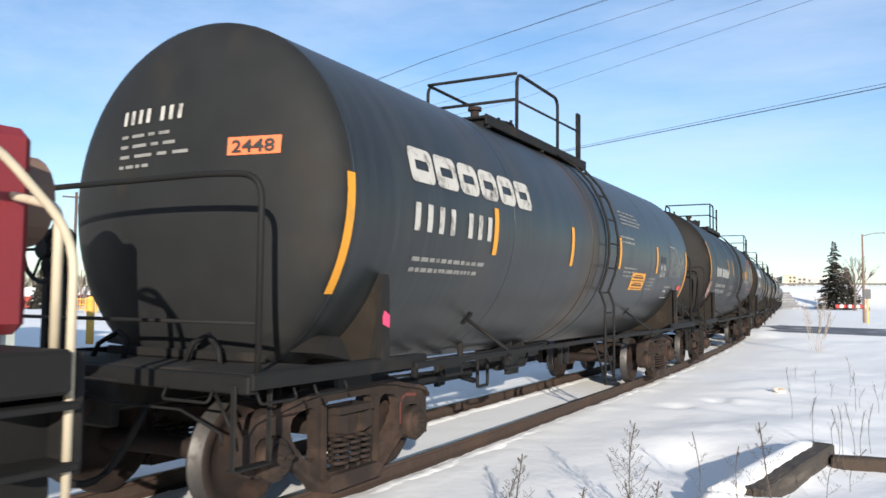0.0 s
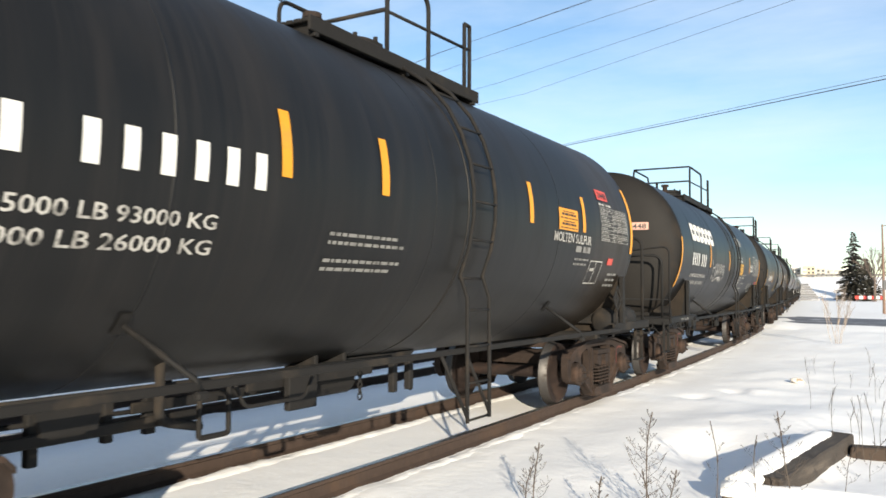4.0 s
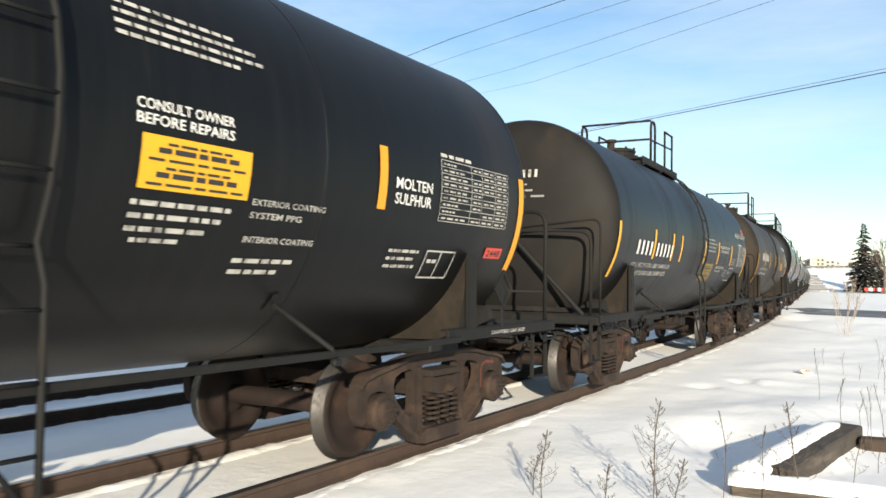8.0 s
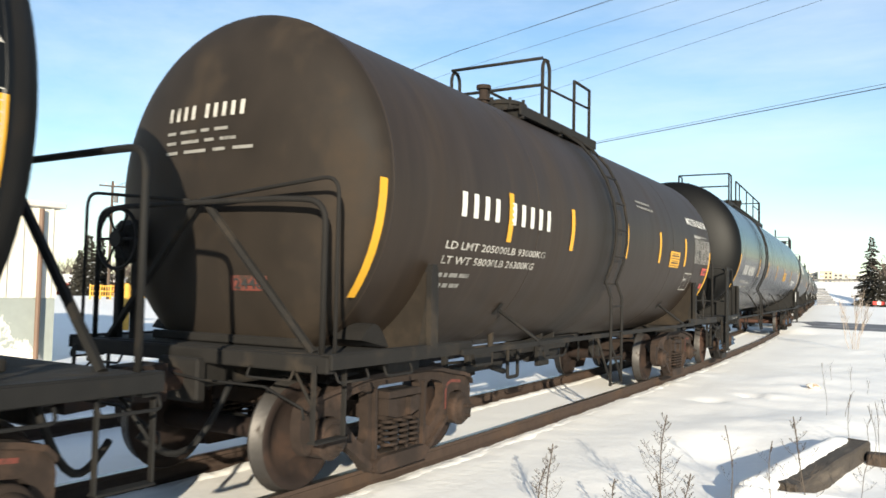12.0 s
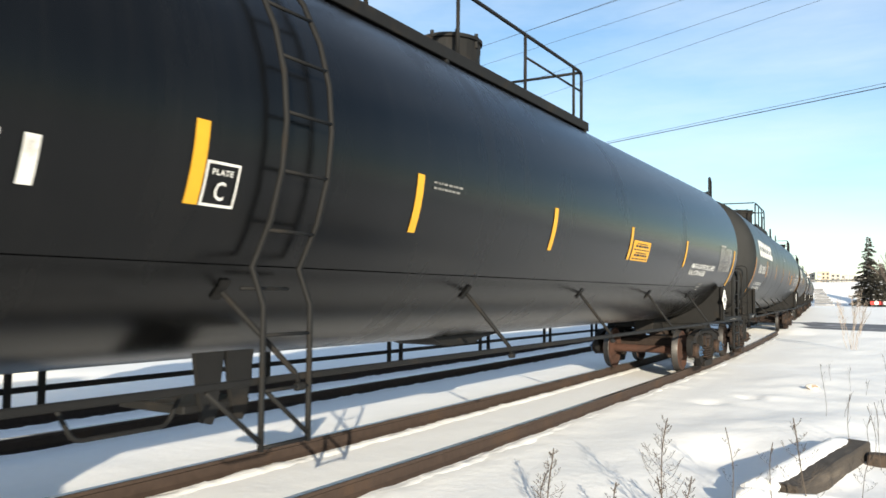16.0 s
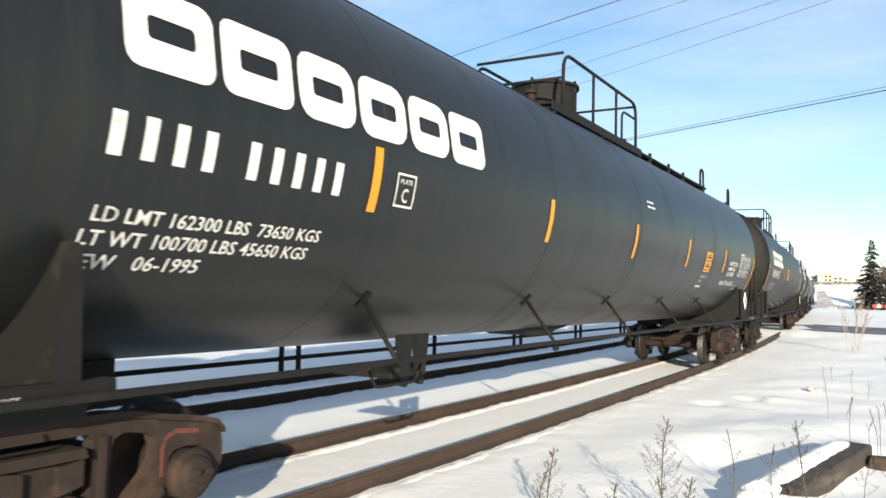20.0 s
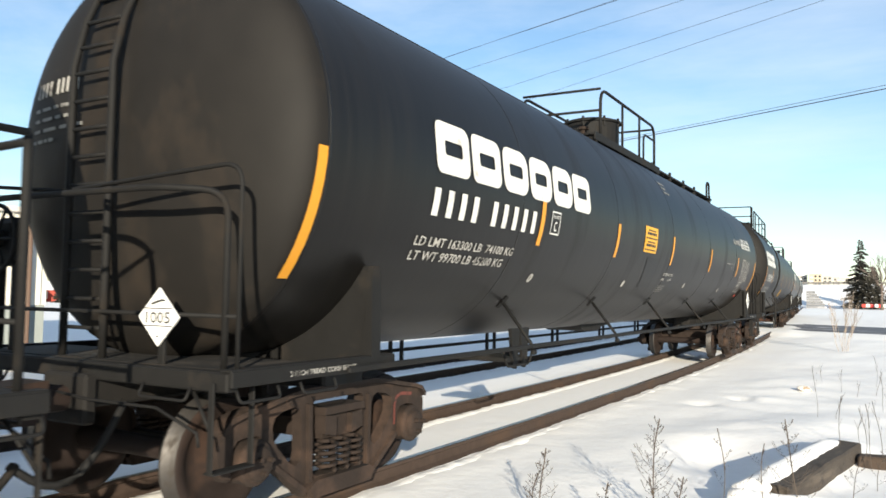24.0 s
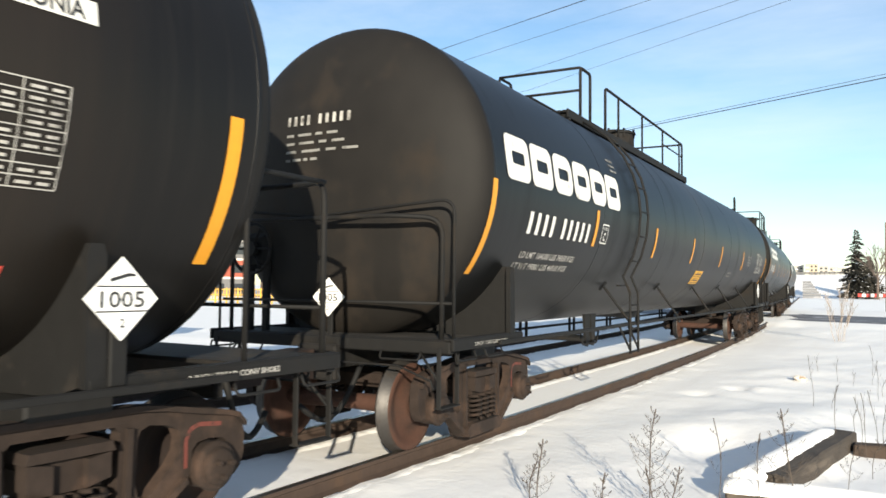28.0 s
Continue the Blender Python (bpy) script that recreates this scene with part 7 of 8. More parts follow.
def spruce(x, y, tall, wide, seed, snow=0.25, base=0.0):
    rnd = random.Random(seed)
    t = thing("spruce", pose(x, y, base), "dark green spruce with snow on its boughs", "tree")
    bm = bmesh.new()
    cyl(bm, (0, 0, -0.3), (0, 0, tall), tall * 0.016, 8, 0.01)
    part("trunk", bm, M_BARK, t)
    vs, fs, sv, sf = [], [], [], []
    levels = 30
    for i in range(levels):
        k = i / (levels - 1)
        z = tall * (0.06 + 0.92 * k)
        ring = wide * (1 - k) ** 0.85 * rnd.uniform(0.72, 1.15) + 0.12
        nb = max(5, int(15 * (1 - k) + 4))
        for b in range(nb):
            a = 2 * math.pi * (b + rnd.random() * 0.8) / nb + i
            ln = ring * rnd.uniform(0.5, 1.2)
            z = tall * (0.06 + 0.92 * k) + rnd.uniform(-0.024, 0.024) * tall
            droop = 0.20 * ln
            ca, sa = math.cos(a), math.sin(a)
            steps = max(3, int(ln / 0.22))
            for s in range(steps):
                u = (s + 0.6) / steps
                c = Vector((ca * ln * u, sa * ln * u, z - droop * u * u + 0.10 * ln * max(0, u - 0.7)))
                w = (0.16 + 0.26 * (1 - u)) * (0.6 + 0.4 * ln)
                for side_ in (-1, 1):
                    j = len(vs)
                    f = Vector((ca, sa, 0)) * 0.30 + Vector((-sa, ca, 0)) * side_ * w * rnd.uniform(0.7, 1.3)
                    vs.extend([c, c + f + Vector((0, 0, -rnd.uniform(0.03, 0.22))), c + Vector((ca, sa, 0)) * 0.26 + Vector((0, 0, -0.05 - rnd.random() * 0.05)), c + f * 0.5 + Vector((0, 0, -rnd.uniform(0.15, 0.42)))])
                    fs += [(j, j + 1, j + 2), (j, j + 3, j + 1)]
                if rnd.random() < snow:
                    j = len(sv)
                    g = Vector((-sa, ca, 0)) * w * 0.8
                    sv.extend([c + g + Vector((0, 0, 0.0)), c - g + Vector((0, 0, 0.0)), c + Vector((ca, sa, 0)) * 0.28 + Vector((0, 0, 0.0)), c + Vector((0, 0, 0.09))])
                    sf += [(j, j + 2, j + 3), (j + 2, j + 1, j + 3), (j + 1, j, j + 3)]
    for nm, a, b, mt, lab in (("crown", vs, fs, M_NEEDLE, "drooping needle boughs"), ("bough_snow", sv, sf, M_FROST, "snow lying on boughs")):
        if a:
            me = bpy.data.meshes.new(nm)
            me.from_pydata(a, [], b)
            tagged(part(nm, me, mt, t, lab), kind="stuff")


bush(*polar(9.64, 29.8).xy, 2.0, 3)
p = polar(8.62, 158)
spruce(p.x, p.y, 12.4, 3.1, 5, 0.10, -0.15)
p = polar(7.9, 166)
spruce(p.x, p.y, 7.6, 2.4, 6, 0.08, 0.2)
p = polar(7.45, 150)
bare_tree(p.x, p.y, 10.5, 8)
for az, d, tall, sd in ((61.66, 118, 8.5, 11), (60.95, 122, 8.5, 12), (62.2, 140, 7.6, 13), (61.3, 150, 7.6, 14), (58.75, 140, 6.0, 15)):
    p = polar(az, d)
    spruce(p.x, p.y, tall, 2.0, sd, 0.05, height(p.x, p.y))
for i, (az, d, tall) in enumerate(((59.7, 176, 7.6), (59.2, 180, 7.0), (62.9, 176, 8.2), (63.4, 180, 7.6), (60.2, 178, 7.6), (58.8, 182, 7.2), (61.9, 180, 7.5), (58.3, 180, 6.8), (62.5, 184, 7.8), (60.6, 186, 7.4), (59.45, 188, 7.6), (59.0, 190, 7.2))):
    p = polar(az, d)
    bare_tree(p.x, p.y, tall, 50 + i, depth=4)

# --- right-hand distance: barrier board, lamps, bank rail, steps, flats ---
p = polar(8.58, 152)
bar = thing("barrier_board", pose(p.x, p.y, 0, 0, 0, 8), "red and white striped barrier board", "barrier")
for i in range(8):
    bm = bmesh.new()
    box(bm, (0.3 + i * 0.62, 0, 0.55), (0.60, 0.10, 0.55), bevel=0.01)
    part("board_panel", bm, M_REDWHITE if i % 2 == 0 else M_WHITE, bar)
for i in (0, 2, 4):
    bm = bmesh.new()
    box(bm, (0.3 + i * 1.2, 0.10, 0.1), (0.12, 0.10, 0.75), bevel=0.01)
    part("board_post", bm, M_POLE, bar)


def street_lamp(x, y, tall, az, arm=1.6):
    z0 = height(x, y)
    l = thing("street_lamp", pose(x, y, z0, 0, 0, az), "brown steel street lamp with a long arm", "street lamp", "street lamps")
    bm = bmesh.new()
    cyl(bm, (0, 0, -0.1), (0, 0, tall), 0.11, 10, 0.06)
    part("pole", bm, M_LAMPPOST, l)
    bm = bmesh.new()
    tube(bm, [(0, 0, tall - 0.15), (arm * 0.5, 0, tall + 0.05), (arm, 0, tall + 0.08)], 0.035, 6)
    part("arm", bm, M_LAMPPOST, l)
    bm = bmesh.new()
    box(bm, (arm + 0.25, 0, tall + 0.06), (0.6, 0.24, 0.14), bevel=0.05)
    part("lamp_head", bm, M_BAND, l)


p = polar(6.95, 69)
street_lamp(p.x, p.y, 6.9, 20)
for az, d, tall in ((59.93, 115, 5.2), (61.1, 130, 4.0)):
    p = polar(az, d)
    street_lamp(p.x, p.y, tall, 30, 1.2)
p = polar(6.75, 66)
post = thing("crossing_post", pose(p.x, p.y, height(p.x, p.y)), "yellow crossing post with a dark box", "sign post")
bm = bmesh.new()
cyl(bm, (0, 0, -0.1), (0, 0, 2.6), 0.07, 10)
part("pole", bm, M_FENCE, post)
bm = bmesh.new()
box(bm, (0, -0.1, 2.2), (0.5, 0.2, 0.7), bevel=0.03)
part("signal_box", bm, M_DARKWALL, post)

bank = thing("bank_rail", pose(0, 0, 0), "dark guard rail along the top of the snow bank", "guard rail")
prev = None
for i in range(30):
    q = polar(13.5 - i * 0.30, 206)
    z = height(q.x, q.y)
    bm = bmesh.new()
    box(bm, (q.x, q.y, z + 0.25), (0.14, 0.14, 0.8), bevel=0.01)
    part("post", bm, M_POLE, bank)
    if prev:
        bm = bmesh.new()
        slab(bm, [(-0.04, -0.22), (0.04, -0.22), (0.07, 0.0), (0.04, 0.22), (-0.04, 0.22)], 0, 1)
        a, b = prev, Vector((q.x, q.y, z + 0.42))
        d = b - a
        bm.transform(Matrix.Translation(a) @ d.to_track_quat("X", "Z").to_matrix().to_4x4() @ Matrix.Diagonal((d.length, 1, 1, 1)))
        part("beam", bm, M_DARKWALL, bank)
    prev = Vector((q.x, q.y, z + 0.42))

st = thing("stepped_wall", pose(*polar(11.15, 160).xy, -0.2, 0, 0, 11), "snow-dusted stepped grey stone wall", "wall")
for i in range(7):
    bm = bmesh.new()
    ln = 3.4 - i * 0.32
    box(bm, (-1.9 + ln / 2, i * 0.5, 0.25 + i * 0.46), (ln, 1.4, 0.40), bevel=0.04)
    part("step_block", bm, M_GREYSTEP, st)


def flats(az0, az1, d, top, mat, seed, storeys=7):
    """Apartment block between two bearings."""
    a, b = polar(az0, d), polar(az1, d)
    w = (b - a).length
    ang = math.degrees(math.atan2((b - a).y, (b - a).x))
    ob = thing("apartment_block", pose(a.x, a.y, 0, 0, 0, ang), "distant apartment block with rows of windows", "building", "apartment blocks on the skyline")
    bm = bmesh.new()
    box(bm, (w / 2, 6, top / 2 - 1), (w, 12, top + 2))
    part("wall", bm, mat, ob)
    bm = bmesh.new()
    box(bm, (w / 2, 6, top + 0.25), (w + 0.5, 12.5, 0.5), bevel=0.05)
    part("roof", bm, M_SNOW, ob)
    if seed % 2:
        bm = bmesh.new()
        box(bm, (w * 0.3, 6, top + 1.3), (2.2, 3, 1.8), bevel=0.05)
        part("roof_hut", bm, M_BAND, ob)
    sh_ = (top - 1) / storeys
    cols = max(2, int(w / 2.3))
    for i in range(storeys):
        for j in range(cols):
            x = (j + 0.5) * w / cols
            bm = bmesh.new()
            if (j + seed) % 3 == 0:
                box(bm, (x, -0.5, i * sh_ + 0.6), (w / cols * 0.8, 1.1, 0.9), bevel=0.02)
                part("balcony", bm, M_BAND, ob)
            else:
                box(bm, (x, -0.02, i * sh_ + sh_ * 0.55), (w / cols * 0.5, 0.1, sh_ * 0.5))
                part("window", bm, M_GLASS, ob)


flats(12.6, 11.75, 610, 18.0, M_FLATS, 2)
flats(11.63, 10.89, 600, 19.2, M_BEIGE, 3)
flats(10.83, 10.28, 610, 18.0, M_FLATS, 4)
flats(10.2, 9.82, 620, 17.5, M_FLATS, 5)
flats(9.76, 9.34, 630, 17.4, M_FLATS, 6)
flats(9.28, 8.6, 640, 17.0, M_FLATS, 7)
flats(8.4, 7.6, 650, 16.5, M_FLATS, 9)

# --- left-hand distance: works building, fence, houses, offices ---
wb = thing("metal_building", pose(-16.55, 8.25, -0.15), "cream metal-clad building with a grey-green plinth", "building")
bm = bmesh.new()
box(bm, (-4, -9, 2.3), (8, 18, 1.9))
part("wall", bm, M_CREAM, wb)
bm = bmesh.new()
box(bm, (-4, -9, 0.68), (7.96, 17.96, 1.36))
part("plinth", bm, M_PLINTH, wb, "grey-green plinth with flaked white paint")
for i in range(60):
    bm = bmesh.new()
    box(bm, (0.012, -0.15 - i * 0.3, 2.3), (0.03, 0.05, 1.86), bevel=0.006)
    part("cladding_rib", bm, M_CREAM, wb)
bm = bmesh.new()
box(bm, (-4, -9, 3.30), (8.2, 18.2, 0.12), bevel=0.02)
part("coping", bm, M_BAND, wb, "pale metal coping")
bm = bmesh.new()
tube(bm, [(0.10, -0.42, 3.2), (0.10, -0.42, 0.1)], 0.05, 8)
part("downpipe", bm, M_LAMPPOST, wb, "brown rain pipe")
bm = bmesh.new()
tube(bm, [(0.10, -2.3, 1.36), (0.10, -2.3, 0.0)], 0.04, 8)
part("vent_pipe", bm, M_BAND, wb)
bm = bmesh.new()
box(bm, (-7.5, -10, 4.0), (7, 15.5, 1.6))
part("upper_wall", bm, M_CREAM, wb)
bm = bmesh.new()
slab(bm, [(-17.9, 4.75), (-2.1, 4.75), (-2.4, 4.95), (-10, 5.25), (-17.6, 4.95)], -11.2, -3.8)
part("upper_roof", bm, M_SNOW, wb)
for i in range(40):
    bm = bmesh.new()
    box(bm, (-3.985, -2.4 - i * 0.38, 4.0), (0.03, 0.06, 1.58), bevel=0.006)
    part("cladding_rib", bm, M_CREAM, wb)

fence = thing("yellow_fence", pose(0, 0, 0), "yellow painted steel pipe fence", "fence")
fa, fb = polar(61.5, 79), polar(42, 66)
nb = 26
for i in range(nb + 1):
    q = fa.lerp(fb, i / nb)
    z = height(q.x, q.y)
    bm = bmesh.new()
    box(bm, (q.x, q.y, z + 0.65), (0.12, 0.12, 1.40), bevel=0.01)
    part("post", bm, M_FENCE, fence)
    if i < nb:
        r = fa.lerp(fb, (i + 1) / nb)
        for k in (0.30, 0.75, 1.22):
            bm = bmesh.new()
            tube(bm, [(q.x, q.y, z + k), (r.x, r.y, height(r.x, r.y) + k)], 0.05, 6)
            part("rail", bm, M_FENCE, fence)
        for m in (0.25, 0.5, 0.75):
            bm = bmesh.new()
            u = q.lerp(r, m)
            box(bm, (u.x, u.y, z + 0.78), (0.05, 0.05, 1.05))
            part("picket", bm, M_FENCE, fence)
q = polar(59.25, 29.8)
bm = bmesh.new()
cyl(bm, (0, 0, -0.2), (0, 0, 1.53), 0.13, 16)
bmesh.ops.create_uvsphere(bm, u_segments=12, v_segments=6, radius=0.13, matrix=Matrix.Translation((0, 0, 1.53)))
me = finish(bm, "bollard", True)
me.materials.append(M_FENCE)
tagged(new("bollard", me), "yellow painted steel bollard in snow", "bollard").matrix_world = pose(q.x, q.y, height(q.x, q.y))


def house(az, d, w, seed):
    q = polar(az, d)
    z0 = height(q.x, q.y)
    h = thing("red_house", pose(q.x, q.y, z0, 0, 0, az - 8), "low red wooden house with a snow-covered roof", "house", "red houses")
    bm = bmesh.new()
    box(bm, (0, 0, 1.15), (w, 7, 2.3))
    part("wall", bm, M_RUDDY, h)
    bm = bmesh.new()
    A = [(-w / 2 - 0.4, 2.2), (w / 2 + 0.4, 2.2), (w / 2 - 1.2, 3.9), (-w / 2 + 1.2, 3.9)]
    f = [bm.verts.new((x, -3.9 if z < 3 else -0.2, z)) for x, z in A] + [bm.verts.new((x, 3.9 if z < 3 else 0.2, z)) for x, z in A]
    for s in ((0, 1, 2, 3), (4, 7, 6, 5), (0, 4, 5, 1), (3, 2, 6, 7), (0, 3, 7, 4), (1, 5, 6, 2)):
        bm.faces.new([f[k] for k in s])
    part("roof", bm, M_SNOW, h, "snow-covered hipped roof")
    for i in range(3):
        x = -w / 2 + (i + 0.5) * w / 3
        bm = bmesh.new()
        box(bm, (x, -3.52, 1.3), (1.1, 0.08, 1.3), bevel=0.02)
        wn_ = part("window_frame", bm, M_WHITE, h, "white window frame")
        bm = bmesh.new()
        box(bm, (x, -3.57, 1.3), (0.8, 0.04, 1.0))
        part("pane", bm, M_GLASS, wn_)


house(62.45, 168, 8.5, 1)
house(65.2, 165, 9.0, 2)
house(60.3, 185, 7.5, 3)


def offices(az0, az1, d, top, floors, label):
    """Flat-roofed block of brick over a grey ground floor, with pale bands."""
    a, b = polar(az0, d), polar(az1, d)
    w = (b - a).length
    z0 = height(*((a + b) / 2).xy)
    ob = thing("office_building", pose(a.x, a.y, z0, 0, 0, math.degrees(math.atan2((b - a).y, (b - a).x))), label, "building")
    top -= z0
    fl = top / floors
    for i in range(floors):
        bm = bmesh.new()
        box(bm, (w / 2, 7, (i + 0.5) * fl), (w, 14, fl))
        part("wall", bm, M_DARKWALL if i == 0 or (floors > 2 and i % 2 == 0) else M_BRICK, ob)
        bm = bmesh.new()
        box(bm, (w / 2, 6.95, (i + 1) * fl - 0.12), (w + 0.16, 14.2, 0.34), bevel=0.03)
        part("band", bm, M_BAND, ob, "pale concrete band")
        n = max(3, int(w / 2.6))
        for j in range(n):
            bm = bmesh.new()
            box(bm, ((j + 0.5) * w / n, -0.03, (i + 0.45) * fl), (w / n * 0.62, 0.12, fl * 0.42))
            if i == 0 or j % 2:
                part("window", bm, M_GLASS, ob)
            else:
                bm.free()
    bm = bmesh.new()
    box(bm, (w / 2, 7, top + 0.2), (w + 0.3, 14.4, 0.3), bevel=0.03)
    part("roof", bm, M_BAND, ob)


offices(58.5, 55.9, 130, 5.1, 2, "low red-brick and grey office building")
offices(55.7, 50.5, 140, 15.5, 5, "tall red-brick office building with pale bands")
q = polar(58.95, 128)
bm = bmesh.new()
box(bm, (0, 0, 0.7), (1.8, 2.5, 1.6), bevel=0.05)
me = finish(bm, "white_hut", False)
me.materials.append(M_BAND)
tagged(new("white_hut", me), "small white utility hut", "hut").matrix_world = pose(q.x, q.y, height(q.x, q.y))


# --- wires over the track ---
def utility_pole(x, y, top, az):
    z0 = height(x, y) - 0.2
    p = thing("utility_pole", pose(x, y, z0, 0, 0, az), "tarred wooden utility pole with a crossarm", "utility pole", "utility poles")
    bm = bmesh.new()
    cyl(bm, (0, 0, 0), (0, 0, top - z0), 0.17, 10, 0.11)
    part("pole", bm, M_POLE, p)
    bm = bmesh.new()
    box(bm, (0.3, -0.12, top - z0 - 0.5), (3.0, 0.12, 0.14), bevel=0.01)
    part("crossarm", bm, M_POLE, p)
    for i in range(4):
        bm = bmesh.new()
        lathe(bm, [(0, 0.02), (0.02, 0.05), (0.10, 0.05), (0.12, 0.03), (0.2, 0.04), (0.22, 0.01)], 8, "z")
        bmesh.ops.translate(bm, verts=bm.verts, vec=(-0.6 + i * 0.75, -0.12, top - z0 - 0.43))
        part("insulator", bm, M_BAND, p)
    if top < 12:
        bm = bmesh.new()
        cyl(bm, (0.35, 0, top - z0 - 2.0), (0.35, 0, top - z0 - 1.1), 0.2, 12)
        part("transformer", bm, M_DARKWALL, p)


L1, R1 = polar(60.4, 80), Vector((28, 12.6, 0))
L2, R2 = Vector((-69, 59.0, 0)), Vector((28, 26.0, 0))
utility_pole(L1.x, L1.y, 11.0, 70)
utility_pole(R1.x, R1.y, 11.2, 80)
utility_pole(L2.x, L2.y, 10.8, 70)
utility_pole(R2.x, R2.y, 10.8, 80)


def wire(pts, r=0.011):
    bm = bmesh.new()
    out = []
    for a, b in zip(pts, pts[1:]):
        a, b = Vector(a), Vector(b)
        for i in range(8):
            out.append(a.lerp(b, i / 8))
    out.append(Vector(pts[-1]))
    tube(bm, out, r, 4)
    me = finish(bm, "overhead_wire")
    me.materials.append(M_WIRE)
    tagged(new("overhead_wire", me), "thin black overhead wire", "wire", "overhead wires")


def sight(az, el, z=10.5):
    p = polar(az, (z - 1.586) / math.tan(radians(el)))
    return Vector((p.x, p.y, z))


for k, (a0, e0, a1, e1, up) in enumerate(((36.65, 16.99, 23.05, 20.85, 0), (36.4, 17.05, 22.8, 20.98, 0.05), (34.96, 16.21, 18.58, 20.46, 0.1), (32.23, 14.89, 12.9, 19.81, 0.15), (30.36, 14.08, 9.82, 19.38, 0.2))):
    wire([(L1.x + 0.3 * k - 0.6, L1.y, 10.33 + up * 0.2), sight(a0, e0), sight(a1, e1), (R1.x, R1.y - 0.6 + 0.3 * k, 10.9)], 0.0062)
for k, (a0, e0, a1, e1) in enumerate(((24.67, 10.85, 7.4, 13.30), (24.67, 10.98, 7.4, 13.52))):
    wire([(L2.x, L2.y + 0.4 * k, 10.55), sight(a0, e0), sight(a1, e1), (R2.x, R2.y + 0.4 * k, 10.55)], 0.021 if k == 0 else 0.011)


# --- engine ahead of the first car ---
def engine():
    eng = thing("locomotive", pose(0, 0, 0), "maroon diesel locomotive with cream hand rails", "locomotive")
    hb, at = 4.9, -5.9
    yr = 8.1
    bm = bmesh.new()
    box(bm, (0, 0.67, 1.95), (1.56, 15.0, 1.15), bevel=0.06)
    part("low_hood", bm, M_MAROON, eng)
    bm = bmesh.new()
    box(bm, (0, -6.0, 3.2), (3.0, 2.6, 2.6), bevel=0.08)
    part("cab", bm, M_MAROON, eng)
    for s in (1, -1):
        bm = bmesh.new()
        box(bm, (s * 1.51, -6.0, 3.5), (0.04, 1.8, 0.8), bevel=0.02)
        part("cab_window", bm, M_GLASS, eng)
    bm = bmesh.new()
    box(bm, (0, -0.3, 1.22), (2.9, 16.6, 0.22), bevel=0.02)
    part("running_board", bm, M_STEEL, eng)
    bm = bmesh.new()
    box(bm, (0, -0.3, 0.95), (1.1, 14.0, 0.4), bevel=0.03)
    part("underframe", bm, M_STEEL, eng)
    bm = bmesh.new()
    cyl(bm, (0.0, 8.1, 2.20), (0.0, 8.6, 2.20), 0.30, 20)
    part("headlight_drum", bm, M_LAMPPOST, eng)
    for s in (1, -1):
        bm = bmesh.new()
        hand_rail(bm, [(s * 1.34, yr - 0.05, 0.42), (s * 1.34, yr - 0.05, 1.9), (s * 1.30, yr - 0.5, 2.35), (s * 1.30, yr - 5.0, 2.35)], 0.2, 0.024)
        part("corner_rail", bm, M_CREAMPAINT, eng, "cream hand rail", True)
        bm = bmesh.new()
        hand_rail(bm, [(s * 0.45, yr - 0.05, 1.3), (s * 0.45, yr - 0.05, 2.2), (s * 1.2, yr - 0.05, 2.05), (s * 1.2, yr - 0.05, 1.3)], 0.1, 0.026)
        part("end_rail", bm, M_CREAMPAINT, eng, "cream hand rail", True)
        for i in range(6):
            bm = bmesh.new()
            tube(bm, [(s * 1.32, yr - 1.4 - i * 2.2, 1.3), (s * 1.32, yr - 1.4 - i * 2.2, 2.35)], 0.022, 6)
            part("rail_post", bm, M_CREAMPAINT, eng, "", True)
        for z in (0.42, 0.75, 1.05):
            bm = bmesh.new()
            box(bm, (s * 1.28, yr - 0.25, z), (0.3, 0.42, 0.035), bevel=0.006)
            part("step", bm, M_STEEL, eng)
        bm = bmesh.new()
        box(bm, (s * 1.14, yr - 0.25, 0.76), (0.03, 0.46, 0.75), bevel=0.006)
        part("step_plate", bm, M_STEEL, eng)
    bm = bmesh.new()
    box(bm, (0, yr, 1.0), (2.7, 0.08, 0.62), bevel=0.02)
    part("end_plate", bm, M_STEEL, eng)
    bm = bmesh.new()
    cyl(bm, (0, yr, 0.84), (0, yr + 0.5, 0.84), 0.12, 10)
    part("coupler", bm, M_TRUCK, eng)
    add_truck(eng, -hb)
    add_truck(eng, hb)
    TRAIN.append((eng, at, -hb, hb))


engine()


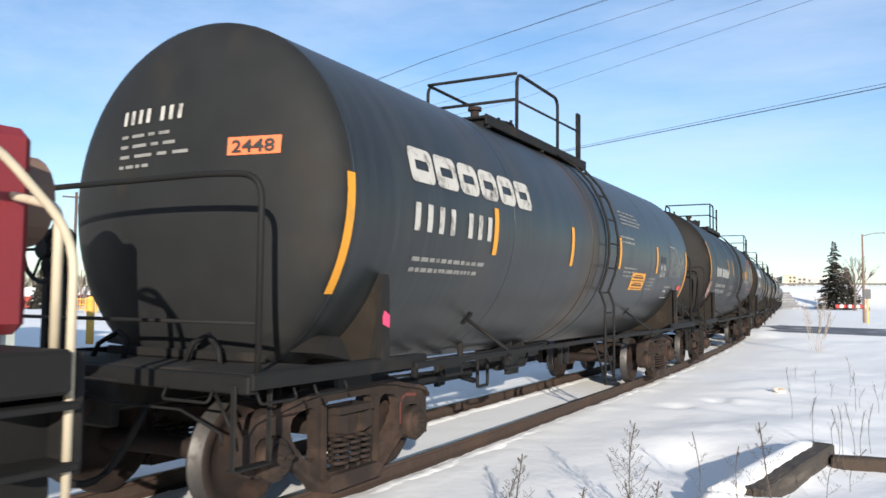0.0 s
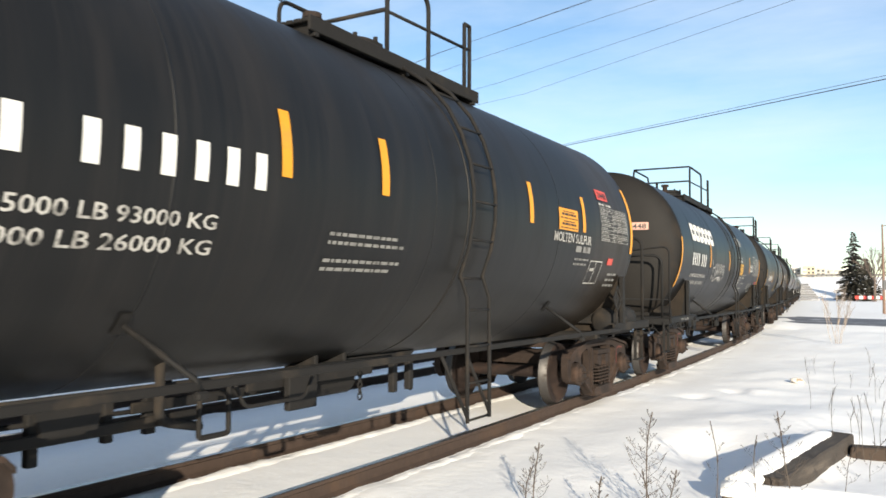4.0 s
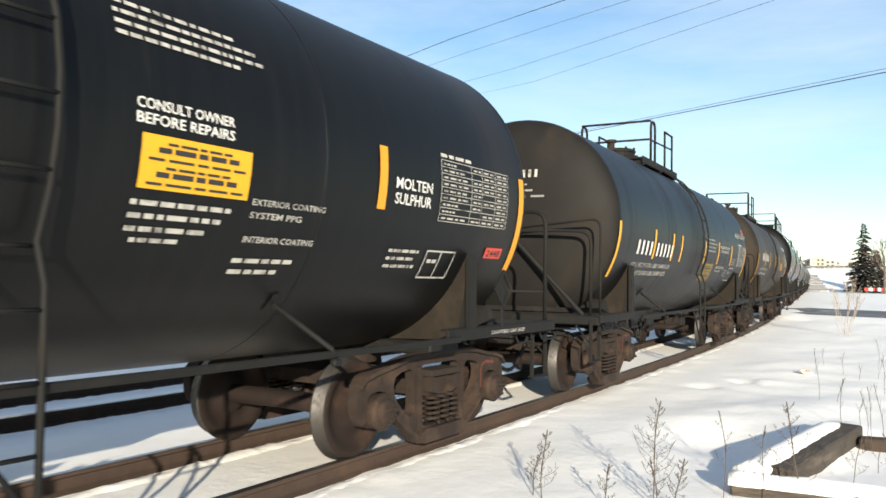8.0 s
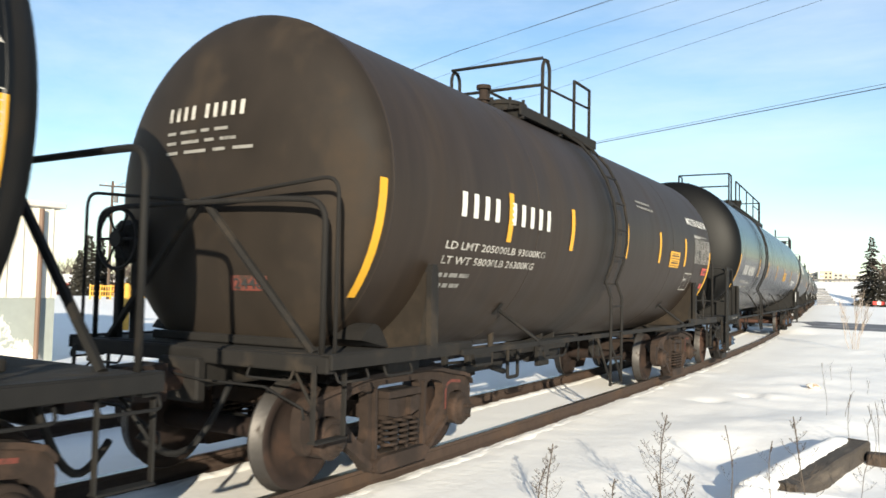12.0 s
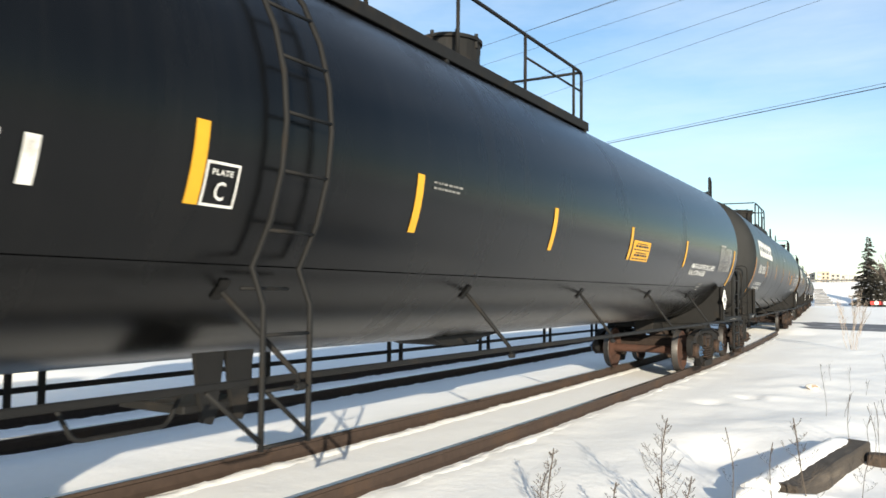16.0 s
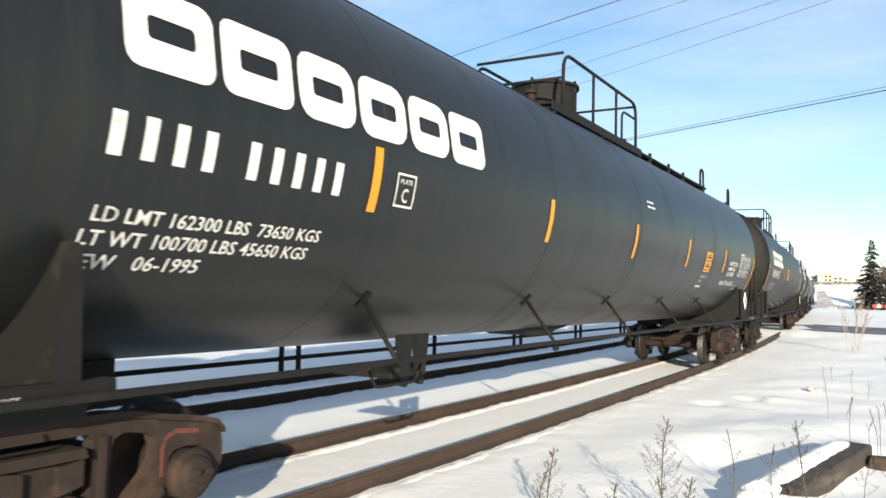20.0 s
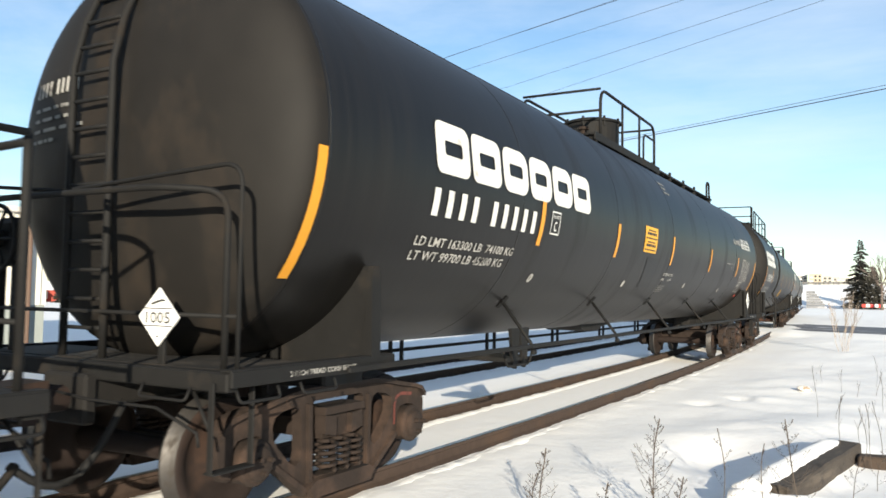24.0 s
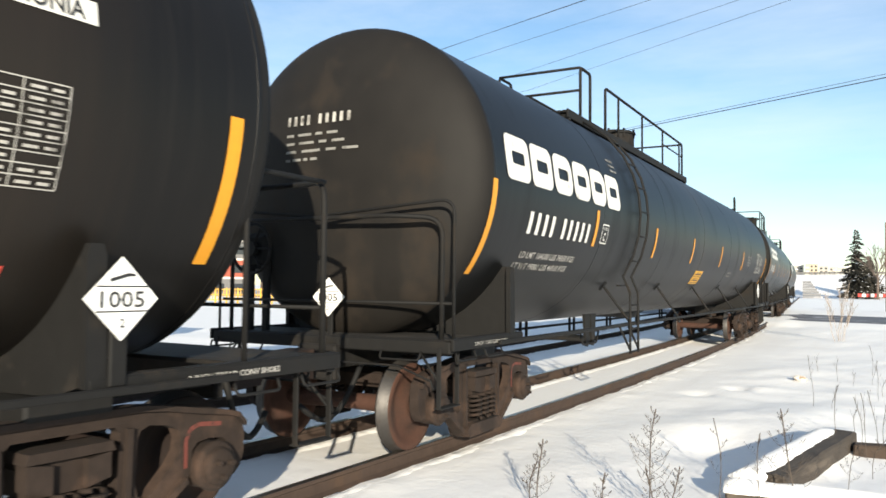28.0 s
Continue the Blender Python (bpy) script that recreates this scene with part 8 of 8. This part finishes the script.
# --- broken snow crust along the rails ---
def crust(lat, side_, s0, s1, step):
    n = int((s1 - s0) / step)
    vs, fs = [], []
    cols = ((0.035, -0.19), (0.085, -0.155), (0.14, -0.143), (0.21, -0.152), (0.30, -0.195))
    for i in range(n + 1):
        s = s0 + (s1 - s0) * i / n
        push = 0.035 * noise.noise((s * 2.1, lat, 3.0)) + 0.022 * noise.noise((s * 7.0, lat, 1.0)) + 0.012 * noise.noise((s * 19.0, lat, 2.0))
        for k, (o, z) in enumerate(cols):
            bump = 0.016 * noise.noise((s * 5.0, k * 1.7, lat)) + 0.010 * noise.noise((s * 15.0, k * 2.3, lat + 4)) + 0.02 * noise.noise((s * 1.3, k, lat))
            vs.append(beside(s, lat + side_ * (o + (push if k < 3 else 0) + 0.02), z + (bump if 0 < k < 4 else 0)))
    m = len(cols)
    for i in range(n):
        for k in range(m - 1):
            fs.append((i * m + k, i * m + k + 1, (i + 1) * m + k + 1, (i + 1) * m + k))
    me = bpy.data.meshes.new("snow_crust")
    me.from_pydata(vs, [], fs)
    me.materials.append(M_SNOW)
    for p in me.polygons:
        p.use_smooth = True
    tagged(new("snow_crust", me), "broken snow crust along a rail", "snow", kind="structure")


for mid in (0.0, -4.1):
    for r in (0.7525, -0.7525):
        for sd in (1, -1):
            if mid == 0 and r > 0 or sd > 0:
                crust(mid + r, sd, -1.0, 40.0, 0.045)
            else:
                crust(mid + r, sd, -1.0, 40.0, 0.09)


# ---- motion ----
ROLLED = [0.0, 10.07, 19.98, 29.84, 39.69, 49.4, 59.1, 68.88, 78.89, 89.12, 99.21, 109.25, 119.3, 129.25, 139.11]


def run(t):
    """Metres that the train has rolled after t seconds, from its place every two seconds."""
    return float(np.interp(t, range(0, 29, 2), ROLLED))


def car_pose(at, tf, tr, t):
    """Pose of a car whose two bogies ride on the track's centre line."""
    a, b = beside(at + tf - run(t), 0, 0), beside(at + tr - run(t), 0, 0)
    m = a.lerp(b, -tf / (tr - tf))
    return pose(m.x, m.y, 0, 0, 0, math.degrees(math.atan2(-(b.x - a.x), b.y - a.y)))


def motions():
    for car, at, tf, tr in TRAIN:
        walk(car, [(t, car_pose(at, tf, tr, t)) for t in [i * 1.0 for i in range(29)]])
    times = [i * 4 / FPS for i in range(int(SECONDS * FPS / 4) + 1)]
    for ws, y in WHEELSETS:
        walk(ws, [(t, pose(0, y, WHEEL_R, math.degrees(run(t) / WHEEL_R))) for t in times])


motions()
